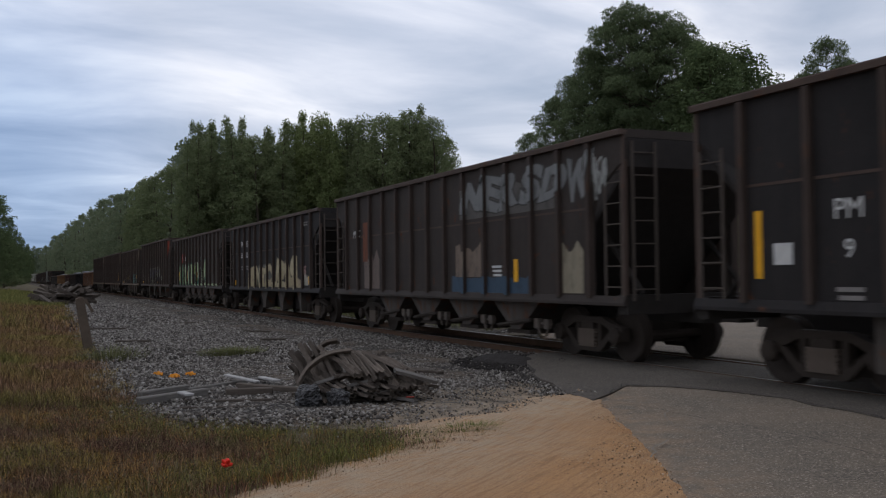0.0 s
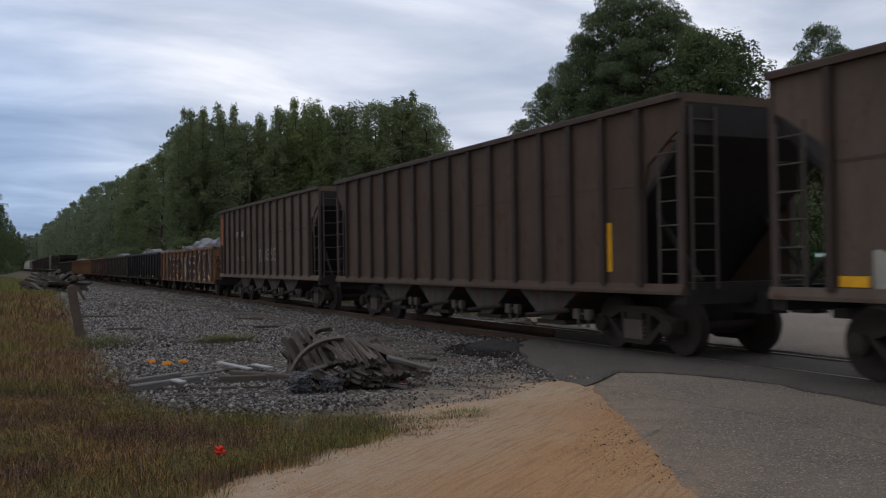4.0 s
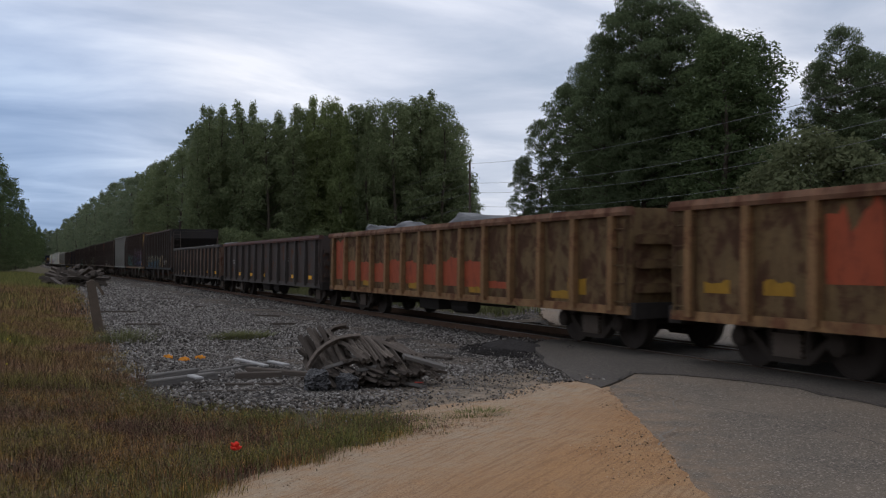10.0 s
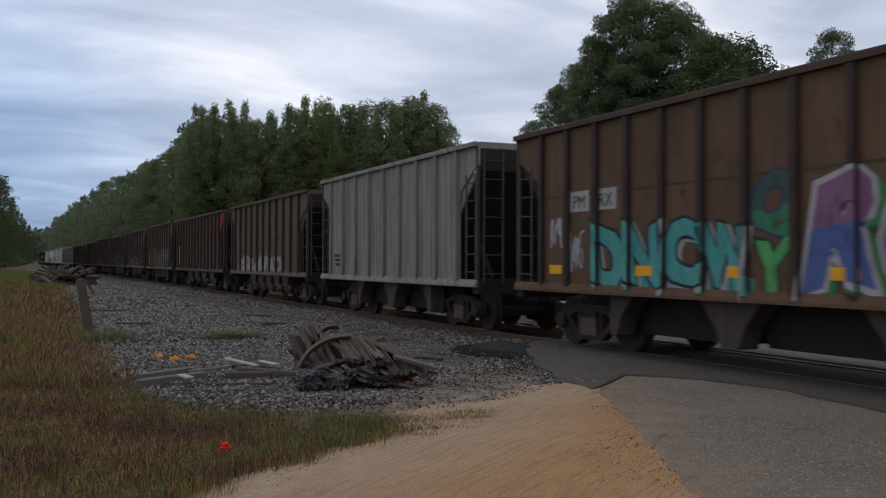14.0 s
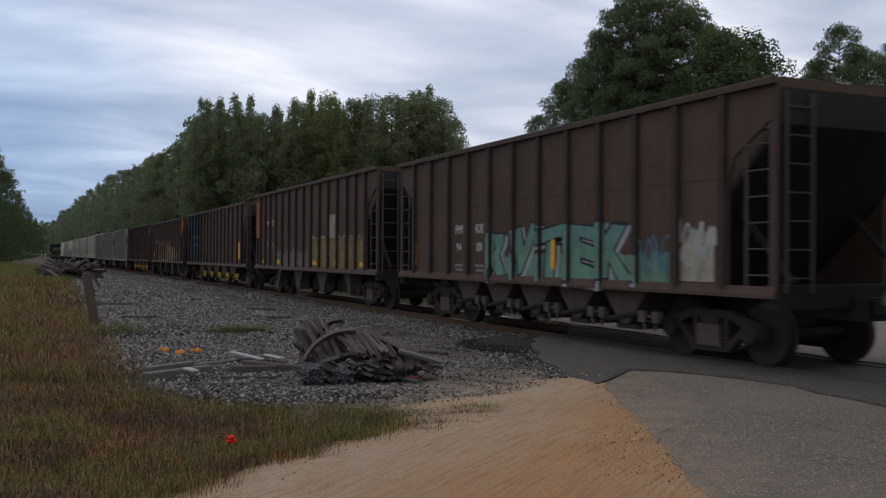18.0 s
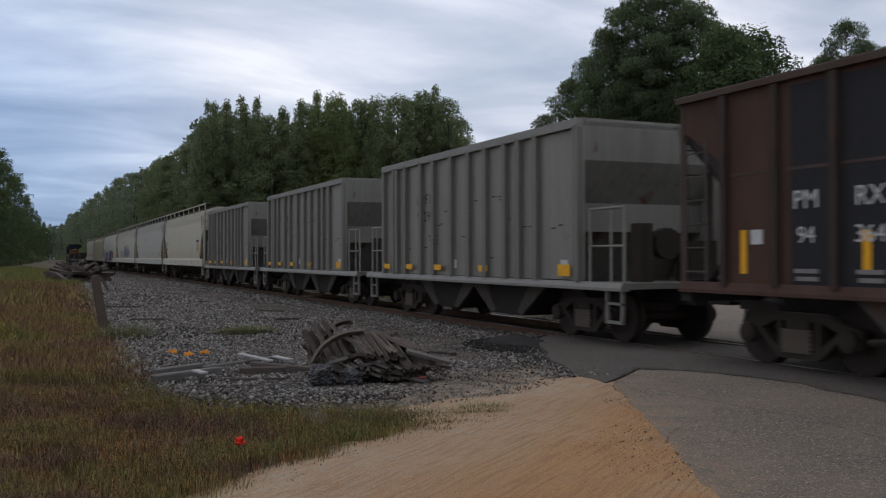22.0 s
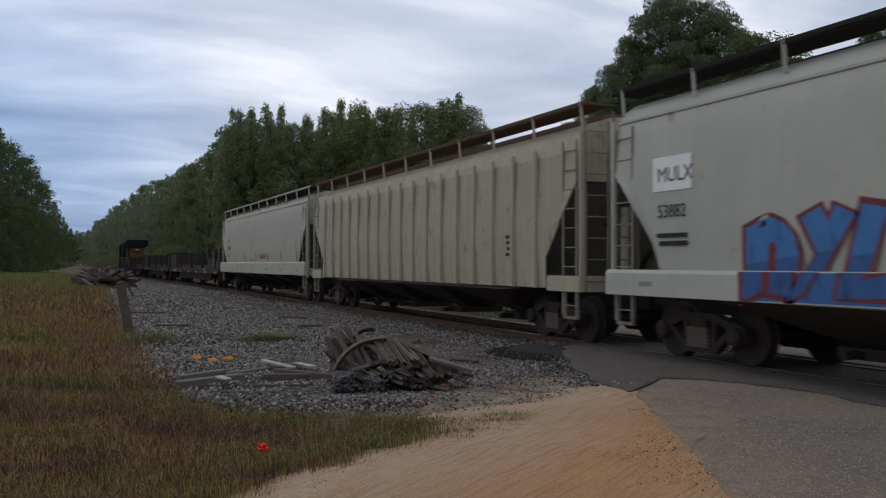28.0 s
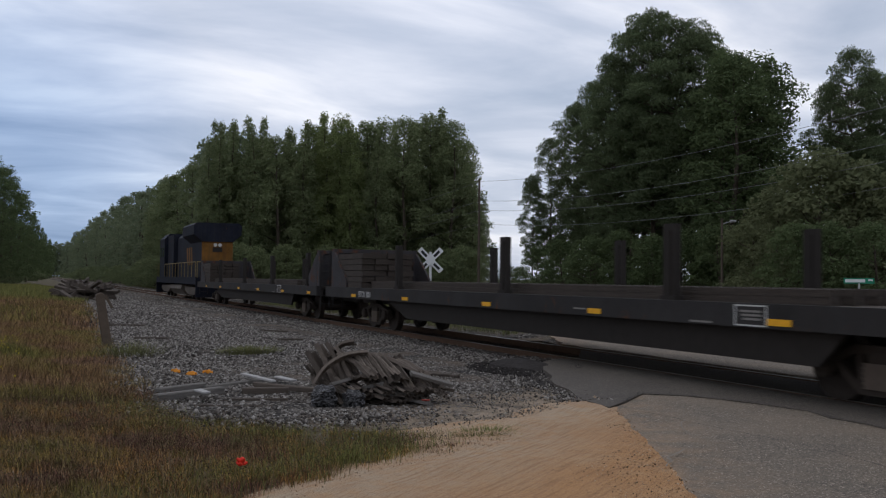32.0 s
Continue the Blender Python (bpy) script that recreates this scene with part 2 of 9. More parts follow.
M_rock.color(M_rock.mix(M_rock.ramp(M_rock.noise(1.6, 6), (0.35, 0.0), (0.65, 1.0)), (0.10, 0.10, 0.105), (0.31, 0.305, 0.3))).bump(M_rock.noise(5, 8), 0.6, 0.06)
M_rock = M_rock.m


# ---- mesh helpers ----
MESHES = {}


def keep(key, build):
    """The mesh for key, built once."""
    if key not in MESHES:
        bm = bmesh.new()
        build(bm)
        bmesh.ops.recalc_face_normals(bm, faces=bm.faces[:])
        me = bpy.data.meshes.new(key if isinstance(key, str) else str(key[0]))
        bm.to_mesh(me)
        bm.free()
        me.materials.append(None)
        MESHES[key] = me
    return MESHES[key]


def obj(name, me, mat, parent=None, m=None, label=""):
    ob = new(name, me)
    if not me.materials:
        me.materials.append(None)
    ob.material_slots[0].link = "OBJECT"
    ob.material_slots[0].material = mat
    if parent:
        ob.parent = parent
    if m is not None:
        ob.matrix_basis = m
    if label:
        tagged(ob, label)
    return ob


def part(name, key, build, mat, parent, x=0.0, y=0.0, z=0.0, turn=0.0, label="", smooth=False):
    me = keep(key, build)
    if smooth and not me.polygons[0].use_smooth:
        me.polygons.foreach_set("use_smooth", [True] * len(me.polygons))
    return obj(name, me, mat, parent, pose(x, y, z, 0, 0, turn), label)


def box(bm, x0, x1, y0, y1, z0, z1):
    v = [bm.verts.new((x, y, z)) for x in (x0, x1) for y in (y0, y1) for z in (z0, z1)]
    for f in ((0, 1, 3, 2), (4, 6, 7, 5), (0, 4, 5, 1), (2, 3, 7, 6), (0, 2, 6, 4), (1, 5, 7, 3)):
        bm.faces.new([v[i] for i in f])
    return v


def bar(bm, a, b, r, r2=None, seg=6):
    """A round bar from a to b."""
    a, b = Vector(a), Vector(b)
    d = (b - a).normalized()
    s = d.cross(Vector((0, 0, 1)) if abs(d.z) < 0.9 else Vector((1, 0, 0))).normalized()
    u = d.cross(s)
    r2 = r if r2 is None else r2
    rings = []
    for p, q in ((a, r), (b, r2)):
        rings.append([bm.verts.new(p + (s * math.cos(t) + u * math.sin(t)) * q) for t in [2 * math.pi * k / seg for k in range(seg)]])
    for k in range(seg):
        bm.faces.new((rings[0][k], rings[0][(k + 1) % seg], rings[1][(k + 1) % seg], rings[1][k]))
    bm.faces.new(rings[0][::-1])
    bm.faces.new(rings[1])


def prism_x(bm, pts, x0, x1):
    """A (y, z) outline pushed from x0 to x1."""
    a = [bm.verts.new((x0, y, z)) for y, z in pts]
    b = [bm.verts.new((x1, y, z)) for y, z in pts]
    n = len(pts)
    bm.faces.new(a)
    bm.faces.new(b[::-1])
    for k in range(n):
        bm.faces.new((a[k], b[k], b[(k + 1) % n], a[(k + 1) % n]))


def prism_y(bm, pts, y0, y1):
    """An (x, z) outline pushed from y0 to y1."""
    a = [bm.verts.new((x, y0, z)) for x, z in pts]
    b = [bm.verts.new((x, y1, z)) for x, z in pts]
    n = len(pts)
    bm.faces.new(a)
    bm.faces.new(b[::-1])
    for k in range(n):
        bm.faces.new((a[k], b[k], b[(k + 1) % n], a[(k + 1) % n]))


def lathe_x(bm, prof, seg=24, cx=0.0):
    """A profile of (x, r) turned round the x axis."""
    rings = []
    for x, r in prof:
        rings.append([bm.verts.new((cx + x, r * math.cos(2 * math.pi * k / seg), r * math.sin(2 * math.pi * k / seg))) for k in range(seg)])
    for a, b in zip(rings, rings[1:]):
        for k in range(seg):
            bm.faces.new((a[k], a[(k + 1) % seg], b[(k + 1) % seg], b[k]))
    bm.faces.new(rings[0][::-1])
    bm.faces.new(rings[-1])


def arrays(name, verts, faces):
    me = bpy.data.meshes.new(name)
    me.from_pydata(verts, [], faces)
    return me


# ---- ground ----
TRACK_X = 10.55


def road_side(x, y):
    """Metres to the left of the road's edge."""
    return (-(x - 4.15) * 10.1 + (y - 5.2) * 5.25) / 11.38


def height(x, y):
    """Height of the natural ground round the line."""
    roll = 0.035 * noise.noise((x * 0.35, y * 0.35, 0)) + 0.02 * noise.noise((x * 1.3, y * 1.3, 3))
    off = abs(x - TRACK_X)
    z = -0.05
    if off < 5:
        z -= 0.16 * min(1.0, (5 - off) / 2.2)
    d = road_side(x, y)
    if d < 2.0 and y < 40:
        k = max(0.0, min(1.0, d / 2.0))
        z = -0.05 * (1 - k) + z * k - (0.06 if d < -0.15 else 0)
    if x < 1.4 and y > 4:
        z += 0.06 * min(1, (1.4 - x) / 2)
    return z + roll


M_soil = Mat("meadow_soil", 0.95).world_space()
M_soil.color(M_soil.mix(M_soil.noise(0.35, 6), M_soil.mix(M_soil.noise(6, 6), (0.06, 0.045, 0.024), (0.12, 0.09, 0.05)), M_soil.mix(M_soil.noise(4, 5), (0.055, 0.05, 0.022), (0.12, 0.095, 0.05)))).bump(M_soil.noise(9, 8), 0.8, 0.05)


def ground():
    xs = np.concatenate([[-1500, -600, -250, -110, -60], np.arange(-40, 70, 1.5), [90, 140, 260, 600, 1500]])
    ys = np.concatenate([[-1500, -600, -250, -110, -60], np.arange(-30, 130, 2.0), [150, 180, 230, 300, 420, 600, 900, 1500]])
    v = [(x, y, height(x, y) - 0.05) for y in ys for x in xs]
    n = len(xs)
    f = [(j * n + i, j * n + i + 1, (j + 1) * n + i + 1, (j + 1) * n + i) for j in range(len(ys) - 1) for i in range(n - 1)]
    me = arrays("ground", v, f)
    tagged(obj("ground", me, M_soil.m), "dry grassy soil of the verge and meadow", "ground", kind="structure")


ground()


def sheet(name, edge, mat, lift, label, category, step=0.5, thick=0.25, top=None, feather=0.075, fine=1.6, ragged=1.0):
    """A ground layer inside a ragged outline, following the ground, with a skirt."""
    bm = bmesh.new()
    pts = []
    n = len(edge)
    for k in range(n):
        a, b = Vector(edge[k]), Vector(edge[(k + 1) % n])
        m = max(1, int((b - a).length / step))
        m = min(m, 60)
        for q in range(m):
            p = a.lerp(b, q / m)
            w = ragged * (0.16 * noise.noise((p.x * 1.7, p.y * 1.7, 5)) + 0.08 * noise.noise((p.x * 5, p.y * 5, 8)))
            d = (b - a).normalized()
            pts.append((p.x - d.y * w, p.y + d.x * w))
    hz = top or (lambda x, y: height(x, y) + lift)
    f = bm.faces.new([bm.verts.new((x, y, 0)) for x, y in pts])
    bmesh.ops.triangulate(bm, faces=[f])
    for _ in range(2 if fine > 1 else 7):
        long = [e for e in bm.edges if e.calc_length() > fine]
        if long:
            bmesh.ops.subdivide_edges(bm, edges=long, cuts=1, use_grid_fill=False)
            bmesh.ops.triangulate(bm, faces=bm.faces[:])
    for v in bm.verts:
        v.co.z = hz(v.co.x, v.co.y)
    rim = [e for e in bm.edges if e.is_boundary]
    for v in {v for e in rim for v in e.verts}:
        v.co.z -= feather
    got = bmesh.ops.extrude_edge_only(bm, edges=rim)
    for v in got["geom"]:
        if isinstance(v, bmesh.types.BMVert):
            v.co.z -= thick
    bmesh.ops.recalc_face_normals(bm, faces=bm.faces[:])
    me = bpy.data.meshes.new(name)
    bm.to_mesh(me)
    bm.free()
    return tagged(obj(name, me, mat), label, category, kind="structure")


# crushed stone yard beside the line
M_grav = Mat("crushed_stone", 0.95, 0, 0.15).world_space()
gcell = M_grav.voronoi(17, "Color")
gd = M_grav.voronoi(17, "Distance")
gsep = M_grav.t.nodes.new("ShaderNodeSeparateColor")
M_grav.link(gcell, gsep.inputs[0])
stone = M_grav.ramp(gsep.outputs[0], (0.0, (0.03, 0.026, 0.023)), (0.45, (0.135, 0.12, 0.106)), (0.85, (0.27, 0.246, 0.218)), (1.0, (0.45, 0.42, 0.38)))
# shade between the stones is put into the colour as near-black gaps
gap_shade = M_grav.ramp(gd, (0.25, 0.0), (0.55, 0.97))
stone = M_grav.mix(gap_shade, stone, (0.02, 0.017, 0.015))
stony = M_grav.mix(M_grav.ramp(M_grav.noise(0.55, 6, 0.65), (0.46, 0.0), (0.62, 0.8)), stone, M_grav.mix(M_grav.noise(12, 5), (0.075, 0.057, 0.042), (0.20, 0.155, 0.115)))
# sand worked in among the stones toward the dirt track
g_dot = M_grav.t.nodes.new("ShaderNodeVectorMath")
g_dot.operation = "DOT_PRODUCT"
g_dot.inputs[1].default_value = (-0.84, 1.0, 0.0)
M_grav.link(M_grav.co, g_dot.inputs[0])
g_mr = M_grav.t.nodes.new("ShaderNodeMapRange")
g_mr.inputs["From Min"].default_value, g_mr.inputs["From Max"].default_value = 8.0, 5.9
M_grav.link(g_dot.outputs["Value"], g_mr.inputs["Value"])
g_mix = M_grav.mix(1.0, g_mr.outputs[0], M_grav.ramp(M_grav.noise(2.2, 7, 0.7), (0.3, 0.15), (0.6, 1.0)), "MULTIPLY")
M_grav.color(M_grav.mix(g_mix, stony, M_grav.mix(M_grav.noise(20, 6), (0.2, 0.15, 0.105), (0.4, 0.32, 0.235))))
inv = M_grav.t.nodes.new("ShaderNodeMath")
inv.operation = "SUBTRACT"
inv.inputs[0].default_value = 1.0
M_grav.link(gd, inv.inputs[1])
M_grav.bump(inv.outputs[0], 0.9, 0.05)

M_sand = Mat("orange_sand", 0.95).world_space()
sand_base = M_sand.mix(M_sand.noise(0.8, 6), (0.41, 0.20, 0.075), (0.475, 0.28, 0.135))
sand_fine = M_sand.mix(M_sand.ramp(M_sand.noise(26, 6), (0.55, 0.0), (0.75, 1.0)), sand_base, (0.273, 0.15, 0.0792))
s_dot = M_sand.t.nodes.new("ShaderNodeVectorMath")
s_dot.operation = "DOT_PRODUCT"
s_dot.inputs[1].default_value = (-0.643, 0.766, 0.0)
M_sand.link(M_sand.co, s_dot.inputs[0])
s_mr = M_sand.t.nodes.new("ShaderNodeMapRange")
s_mr.inputs["From Min"].default_value, s_mr.inputs["From Max"].default_value = 2.3, 3.5
M_sand.link(s_dot.outputs["Value"], s_mr.inputs["Value"])
sand_drift = M_sand.mix(M_sand.ramp(M_sand.noise(1.1, 7, 0.65), (0.48, 0.0), (0.66, 0.6)), sand_fine, (0.46, 0.32, 0.19))
sand_pale = M_sand.mix(M_sand.mix(1.0, s_mr.outputs[0], M_sand.ramp(M_sand.noise(5, 7, 0.7), (0.3, 0.25), (0.6, 0.9)), "MULTIPLY"), sand_drift, (0.43, 0.345, 0.245))
# long shallow wheel marks running along the track
sand_map = M_sand.t.nodes.new("ShaderNodeMapping")
sand_map.vector_type = "TEXTURE"
sand_map.inputs["Rotation"].default_value = (0, 0, radians(38))
sand_map.inputs["Scale"].default_value = (0.7, 0.035, 1)
M_sand.link(M_sand.co, sand_map.inputs[0])
sand_marks = M_sand.t.nodes.new("ShaderNodeTexNoise")
sand_marks.inputs["Scale"].default_value, sand_marks.inputs["Detail"].default_value = 1.0, 6
sand_marks.inputs["Distortion"].default_value = 0.25
M_sand.link(sand_map.outputs[0], sand_marks.inputs["Vector"])
marked = M_sand.mix(M_sand.ramp(sand_marks.outputs["Fac"], (0.36, 0.5), (0.52, 0.0)), sand_pale, (0.25, 0.13, 0.062))
spotted = M_sand.mix(M_sand.ramp(M_sand.voronoi(24, "Distance"), (0.06, 0.75), (0.14, 0.0)), marked, (0.2, 0.12, 0.075))
stained = M_sand.mix(M_sand.ramp(M_sand.noise(0.55, 6, 0.6), (0.45, 0.0), (0.68, 0.45)), spotted, (0.36, 0.19, 0.085))
M_sand.color(M_sand.mix(1.0, stained, M_sand.ramp(M_sand.noise(95, 4, 0.7), (0.34, (0.5, 0.48, 0.46)), (0.56, (1.05, 1.05, 1.05))), "MULTIPLY"))
M_sand.bump(M_sand.mix(0.5, M_sand.noise(22, 8, 0.7), sand_marks.outputs["Fac"]), 0.9, 0.05)

M_road = Mat("worn_asphalt", 0.88).world_space()
agg_sep = M_road.t.nodes.new("ShaderNodeSeparateColor")
M_road.link(M_road.voronoi(75, "Color"), agg_sep.inputs[0])
agg = M_road.ramp(agg_sep.outputs[0], (0.0, (0.07954, 0.06556, 0.05051)), (0.5, (0.1474, 0.1218, 0.09504)), (0.88, (0.2027, 0.1674, 0.1311)), (1.0, (0.4375, 0.3664, 0.2886)))
worn = M_road.mix(M_road.ramp(M_road.noise(0.7, 7, 0.6), (0.40, 0.0), (0.75, 0.6)), agg, M_road.mix(M_road.noise(40, 5), (0.1513, 0.1144, 0.08298), (0.3337, 0.2595, 0.1874)))
r_dot = M_road.t.nodes.new("ShaderNodeVectorMath")
r_dot.operation = "DOT_PRODUCT"
r_dot.inputs[1].default_value = (-0.8875, 0.4613, 0.0)
M_road.link(M_road.co, r_dot.inputs[0])
r_mr = M_road.t.nodes.new("ShaderNodeMapRange")
r_mr.inputs["From Min"].default_value, r_mr.inputs["From Max"].default_value = -2.3, -1.2
M_road.link(r_dot.outputs["Value"], r_mr.inputs["Value"])
r_dust = M_road.mix(1.0, r_mr.outputs[0], M_road.ramp(M_road.noise(3.0, 8, 0.75), (0.4, 0.0), (0.68, 1.0)), "MULTIPLY")
M_road.color(M_road.mix(r_dust, worn, M_road.mix(M_road.noise(60, 4), (0.2522, 0.1581, 0.088), (0.4268, 0.2883, 0.176))))
M_road.bump(M_road.noise(60, 8, 0.7), 0.9, 0.02)

M_newroad = Mat("dark_asphalt_apron", 0.8).world_space()
n_sep = M_newroad.t.nodes.new("ShaderNodeSeparateColor")
M_newroad.link(M_newroad.voronoi(60, "Color"), n_sep.inputs[0])
M_newroad.color(M_newroad.mix(1.0, M_newroad.mix(M_newroad.noise(1.1, 6), (0.05752, 0.04799, 0.03925), (0.09797, 0.08156, 0.06556)), M_newroad.ramp(n_sep.outputs[0], (0.0, 0.65), (0.8, 1.15), (1.0, 1.9)), "MULTIPLY"))
M_newroad.bump(M_newroad.noise(60, 8, 0.7), 0.8, 0.015)

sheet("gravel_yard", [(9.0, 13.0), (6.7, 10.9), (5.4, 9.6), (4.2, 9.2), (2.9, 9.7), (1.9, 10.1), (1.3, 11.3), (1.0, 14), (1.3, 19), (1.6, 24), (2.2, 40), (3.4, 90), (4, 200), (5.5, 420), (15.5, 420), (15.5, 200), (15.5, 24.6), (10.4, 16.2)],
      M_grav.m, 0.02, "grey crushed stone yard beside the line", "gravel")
def road_top(x, y):
    return -0.045 + 0.045 * min(1.0, max(0.0, (x - 5.0) / 4)) + 0.008 * noise.noise((x, y, 2))


def track_top(x, y):
    """Sand laps thinly over the broken edge of the asphalt and dips away from it."""
    d = road_side(x, y)
    k = max(0.0, min(1.0, d / 1.2))
    lap = 0.013 * noise.noise((x * 1.8, y * 1.8, 4)) + 0.008 * noise.noise((x * 5, y * 5, 6))
    on_road = road_top(x, y) + 0.006 + lap + 0.16 * min(0.0, d)
    p = Vector((x, y))
    rim = min((p - geometry.intersect_point_line(p, Vector(a), Vector(b))[0]).length if 0 < geometry.intersect_point_line(p, Vector(a), Vector(b))[1] < 1 else min((p - Vector(a)).length, (p - Vector(b)).length) for a, b in zip(TRACK_EDGE, TRACK_EDGE[1:] + TRACK_EDGE[:1]))
    out = max(0.0, 1 - rim / 0.9)
    return on_road * (1 - k) + (height(x, y) + 0.03 - 0.085 * out + 0.7 * lap) * k


TRACK_EDGE = [(4.1, 3.2), (4.7, 5.3), (5.2, 6.3), (5.9, 7.6), (6.7, 9.4), (7.2, 10.9), (6.0, 10.7), (5.0, 10.3), (4.0, 9.9), (3.3, 9.4), (3.2, 8.8), (2.8, 8.1), (2.1, 7.65), (1.4, 7.15), (0.5, 6.4), (-1.7, 4.3), (-4, 2.0), (-5, -3), (2.5, -3)]
sheet("dirt_track", TRACK_EDGE,
      M_sand.m, 0.025, "orange sandy dirt track with tyre marks", "dirt track", top=track_top, step=0.2, fine=0.22)


sheet("road", [(-3.0, -9.0), (3.6, 3.6), (4.15, 5.2), (4.65, 6.25), (5.35, 7.55), (6.15, 9.35), (6.95, 10.95), (9.4, 15.3), (9.5, 15.3), (9.5, -6.0), (6.0, -14)],
      M_road.m, 0, "worn grey asphalt road with cracks", "road", top=road_top, feather=0.02)
sheet("road_far", [(11.7, 19.5), (13.0, 22.2), (18, 31), (40, 72), (49, 68), (25, 22), (11.7, -4.0)], M_road.m, 0, "pale worn asphalt road beyond the line", "road", top=lambda x, y: 0.0 - 0.012 * max(0, x - 12), feather=0.01)
sheet("asphalt_apron", [(9.45, 15.9), (8.8, 15.3), (8.1, 14.1), (7.4, 12.6), (6.9, 11.5), (6.6, 10.6), (6.5, 9.75), (7.1, 10.1), (7.75, 10.7), (8.1, 10.2), (8.35, 9.4), (8.45, 8.5), (8.25, 7.0), (7.9, 4.5), (9.45, 4.0)], M_newroad.m, 0, "dark patched asphalt apron at the crossing", "road",
      thick=0.2, top=lambda x, y: road_top(x, y) + 0.03, feather=0.02)
sheet("crossing_edge", [(9.74, 15.9), (9.74, -6), (9.2, -6), (9.2, 15.7)], M_newroad.m, 0, "dark asphalt laid up to the near rail", "road", top=lambda x, y: -0.004 + 0.004 * noise.noise((x * 3, y * 3, 2)), thick=0.1, feather=0.002, ragged=0.0)
sheet("crossing_panel", [(11.22, 17.9), (11.22, -5), (9.88, -6), (9.88, 15.9)], M_newroad.m, 0, "dark asphalt between the rails of the crossing", "road", top=lambda x, y: -0.012, thick=0.1, feather=0.004)


# ---- track ----
M_rail = plain("rusty_rail", (0.105, 0.062, 0.04), 0.8, 0.0, 0.35)
M_railtop = plain("worn_rail_head", (0.28, 0.27, 0.26), 0.3, 0.9, 0.1)
M_tie = Mat("creosoted_tie", 0.9)
M_tie.color(M_tie.mix(M_tie.noise(3, 7, 0.6, (1.0, 9, 9)), (0.03, 0.024, 0.02), (0.12, 0.095, 0.075))).bump(M_tie.noise(5, 7, 0.6, (1, 14, 14)), 0.7, 0.02)


def rail_prof(bm, y0, y1):
    prism_y(bm, [(-0.07, -0.17), (0.07, -0.17), (0.07, -0.155), (0.01, -0.14), (0.01, -0.045), (0.036, -0.035), (0.036, -0.004), (0.03, 0), (-0.03, 0), (-0.036, -0.004), (-0.036, -0.035), (-0.01, -0.045), (-0.01, -0.14), (-0.07, -0.155)], y0, y1)


for side in (-0.7535, 0.7535):
    rail = obj("rail", keep("rail", lambda bm: rail_prof(bm, -900, 1100)), M_rail, None, pose(TRACK_X + side, 0, 0))
    tagged(rail, "rusty steel running rail with a worn bright head", "rail", "running rails", "structure")
    part("rail_head", "rail_head", lambda bm: box(bm, -0.028, 0.028, -900, 1100, 0.0, 0.003), M_railtop, rail)


BED = [(-3.9, -0.4), (-2.7, -0.2), (-2.1, -0.135), (-0.86, -0.13), (-0.64, -0.16), (0.64, -0.16), (0.86, -0.13), (2.1, -0.14), (2.7, -0.2), (3.6, -0.4)]


def bed_top(x):
    """Height of the ballast across the track, far below elsewhere."""
    return np.interp(np.asarray(x) - TRACK_X, [-4.0] + [p for p, _ in BED] + [3.7], [-9.0] + [z for _, z in BED] + [-9.0])


def ballast():
    prof = BED
    ys = list(np.arange(15.9, 120, 1.0)) + list(np.arange(120, 1100, 10.0))
    v, f = [], []
    for y in ys:
        for x, z in prof:
            v.append((TRACK_X + x, y, z + 0.04 * noise.noise((x * 2, y * 1.5, 1))))
    n = len(prof)
    f = [(j * n + i, j * n + i + 1, (j + 1) * n + i + 1, (j + 1) * n + i) for j in range(len(ys) - 1) for i in range(n - 1)]
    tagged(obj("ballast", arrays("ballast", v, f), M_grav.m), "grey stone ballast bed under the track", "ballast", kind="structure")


ballast()


# ---- trees ----
def mesh_np(name, verts, faces):
    """A mesh from arrays of places and of faces with equal corner counts."""
    me = bpy.data.meshes.new(name)
    n, k = faces.shape
    me.vertices.add(len(verts))
    me.vertices.foreach_set("co", verts.astype(np.float32).ravel())
    me.loops.add(n * k)
    me.loops.foreach_set("vertex_index", faces.astype(np.int32).ravel())
    me.polygons.add(n)
    me.polygons.foreach_set("loop_start", np.arange(0, n * k, k, dtype=np.int32))
    me.update(calc_edges=True)
    return me


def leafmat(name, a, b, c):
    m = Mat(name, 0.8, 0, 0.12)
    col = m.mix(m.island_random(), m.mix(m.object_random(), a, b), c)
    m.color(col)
    # thin leaves let part of the light through
    thin = m.t.nodes.new("ShaderNodeBsdfTranslucent")
    m.link(col, thin.inputs["Color"])
    both = m.t.nodes.new("ShaderNodeMixShader")
    both.inputs[0].default_value = 0.5
    m.link(m.b.outputs[0], both.inputs[1])
    m.link(thin.outputs[0], both.inputs[2])
    m.link(both.outputs[0], m.t.nodes["Material Output"].inputs["Surface"])
    return m.m


M_leaf = leafmat("broad_leaves", (0.113, 0.149, 0.069), (0.150, 0.183, 0.084), (0.219, 0.245, 0.127))
M_leafy = leafmat("yellow_green_leaves", (0.103, 0.119, 0.058), (0.120, 0.135, 0.067), (0.169, 0.182, 0.095))
M_needle = leafmat("pine_needles", (0.079, 0.112, 0.054), (0.100, 0.131, 0.062), (0.153, 0.184, 0.097))
# distance haze is put into this paler, greyer leaf colour
M_farleaf = leafmat("haze_tinted_far_leaves", (0.125, 0.156, 0.092), (0.149, 0.182, 0.104), (0.209, 0.237, 0.145))
M_bark = plain("tree_bark", (0.07, 0.055, 0.042), 0.95, 0, 0.4, 3, 0.6)


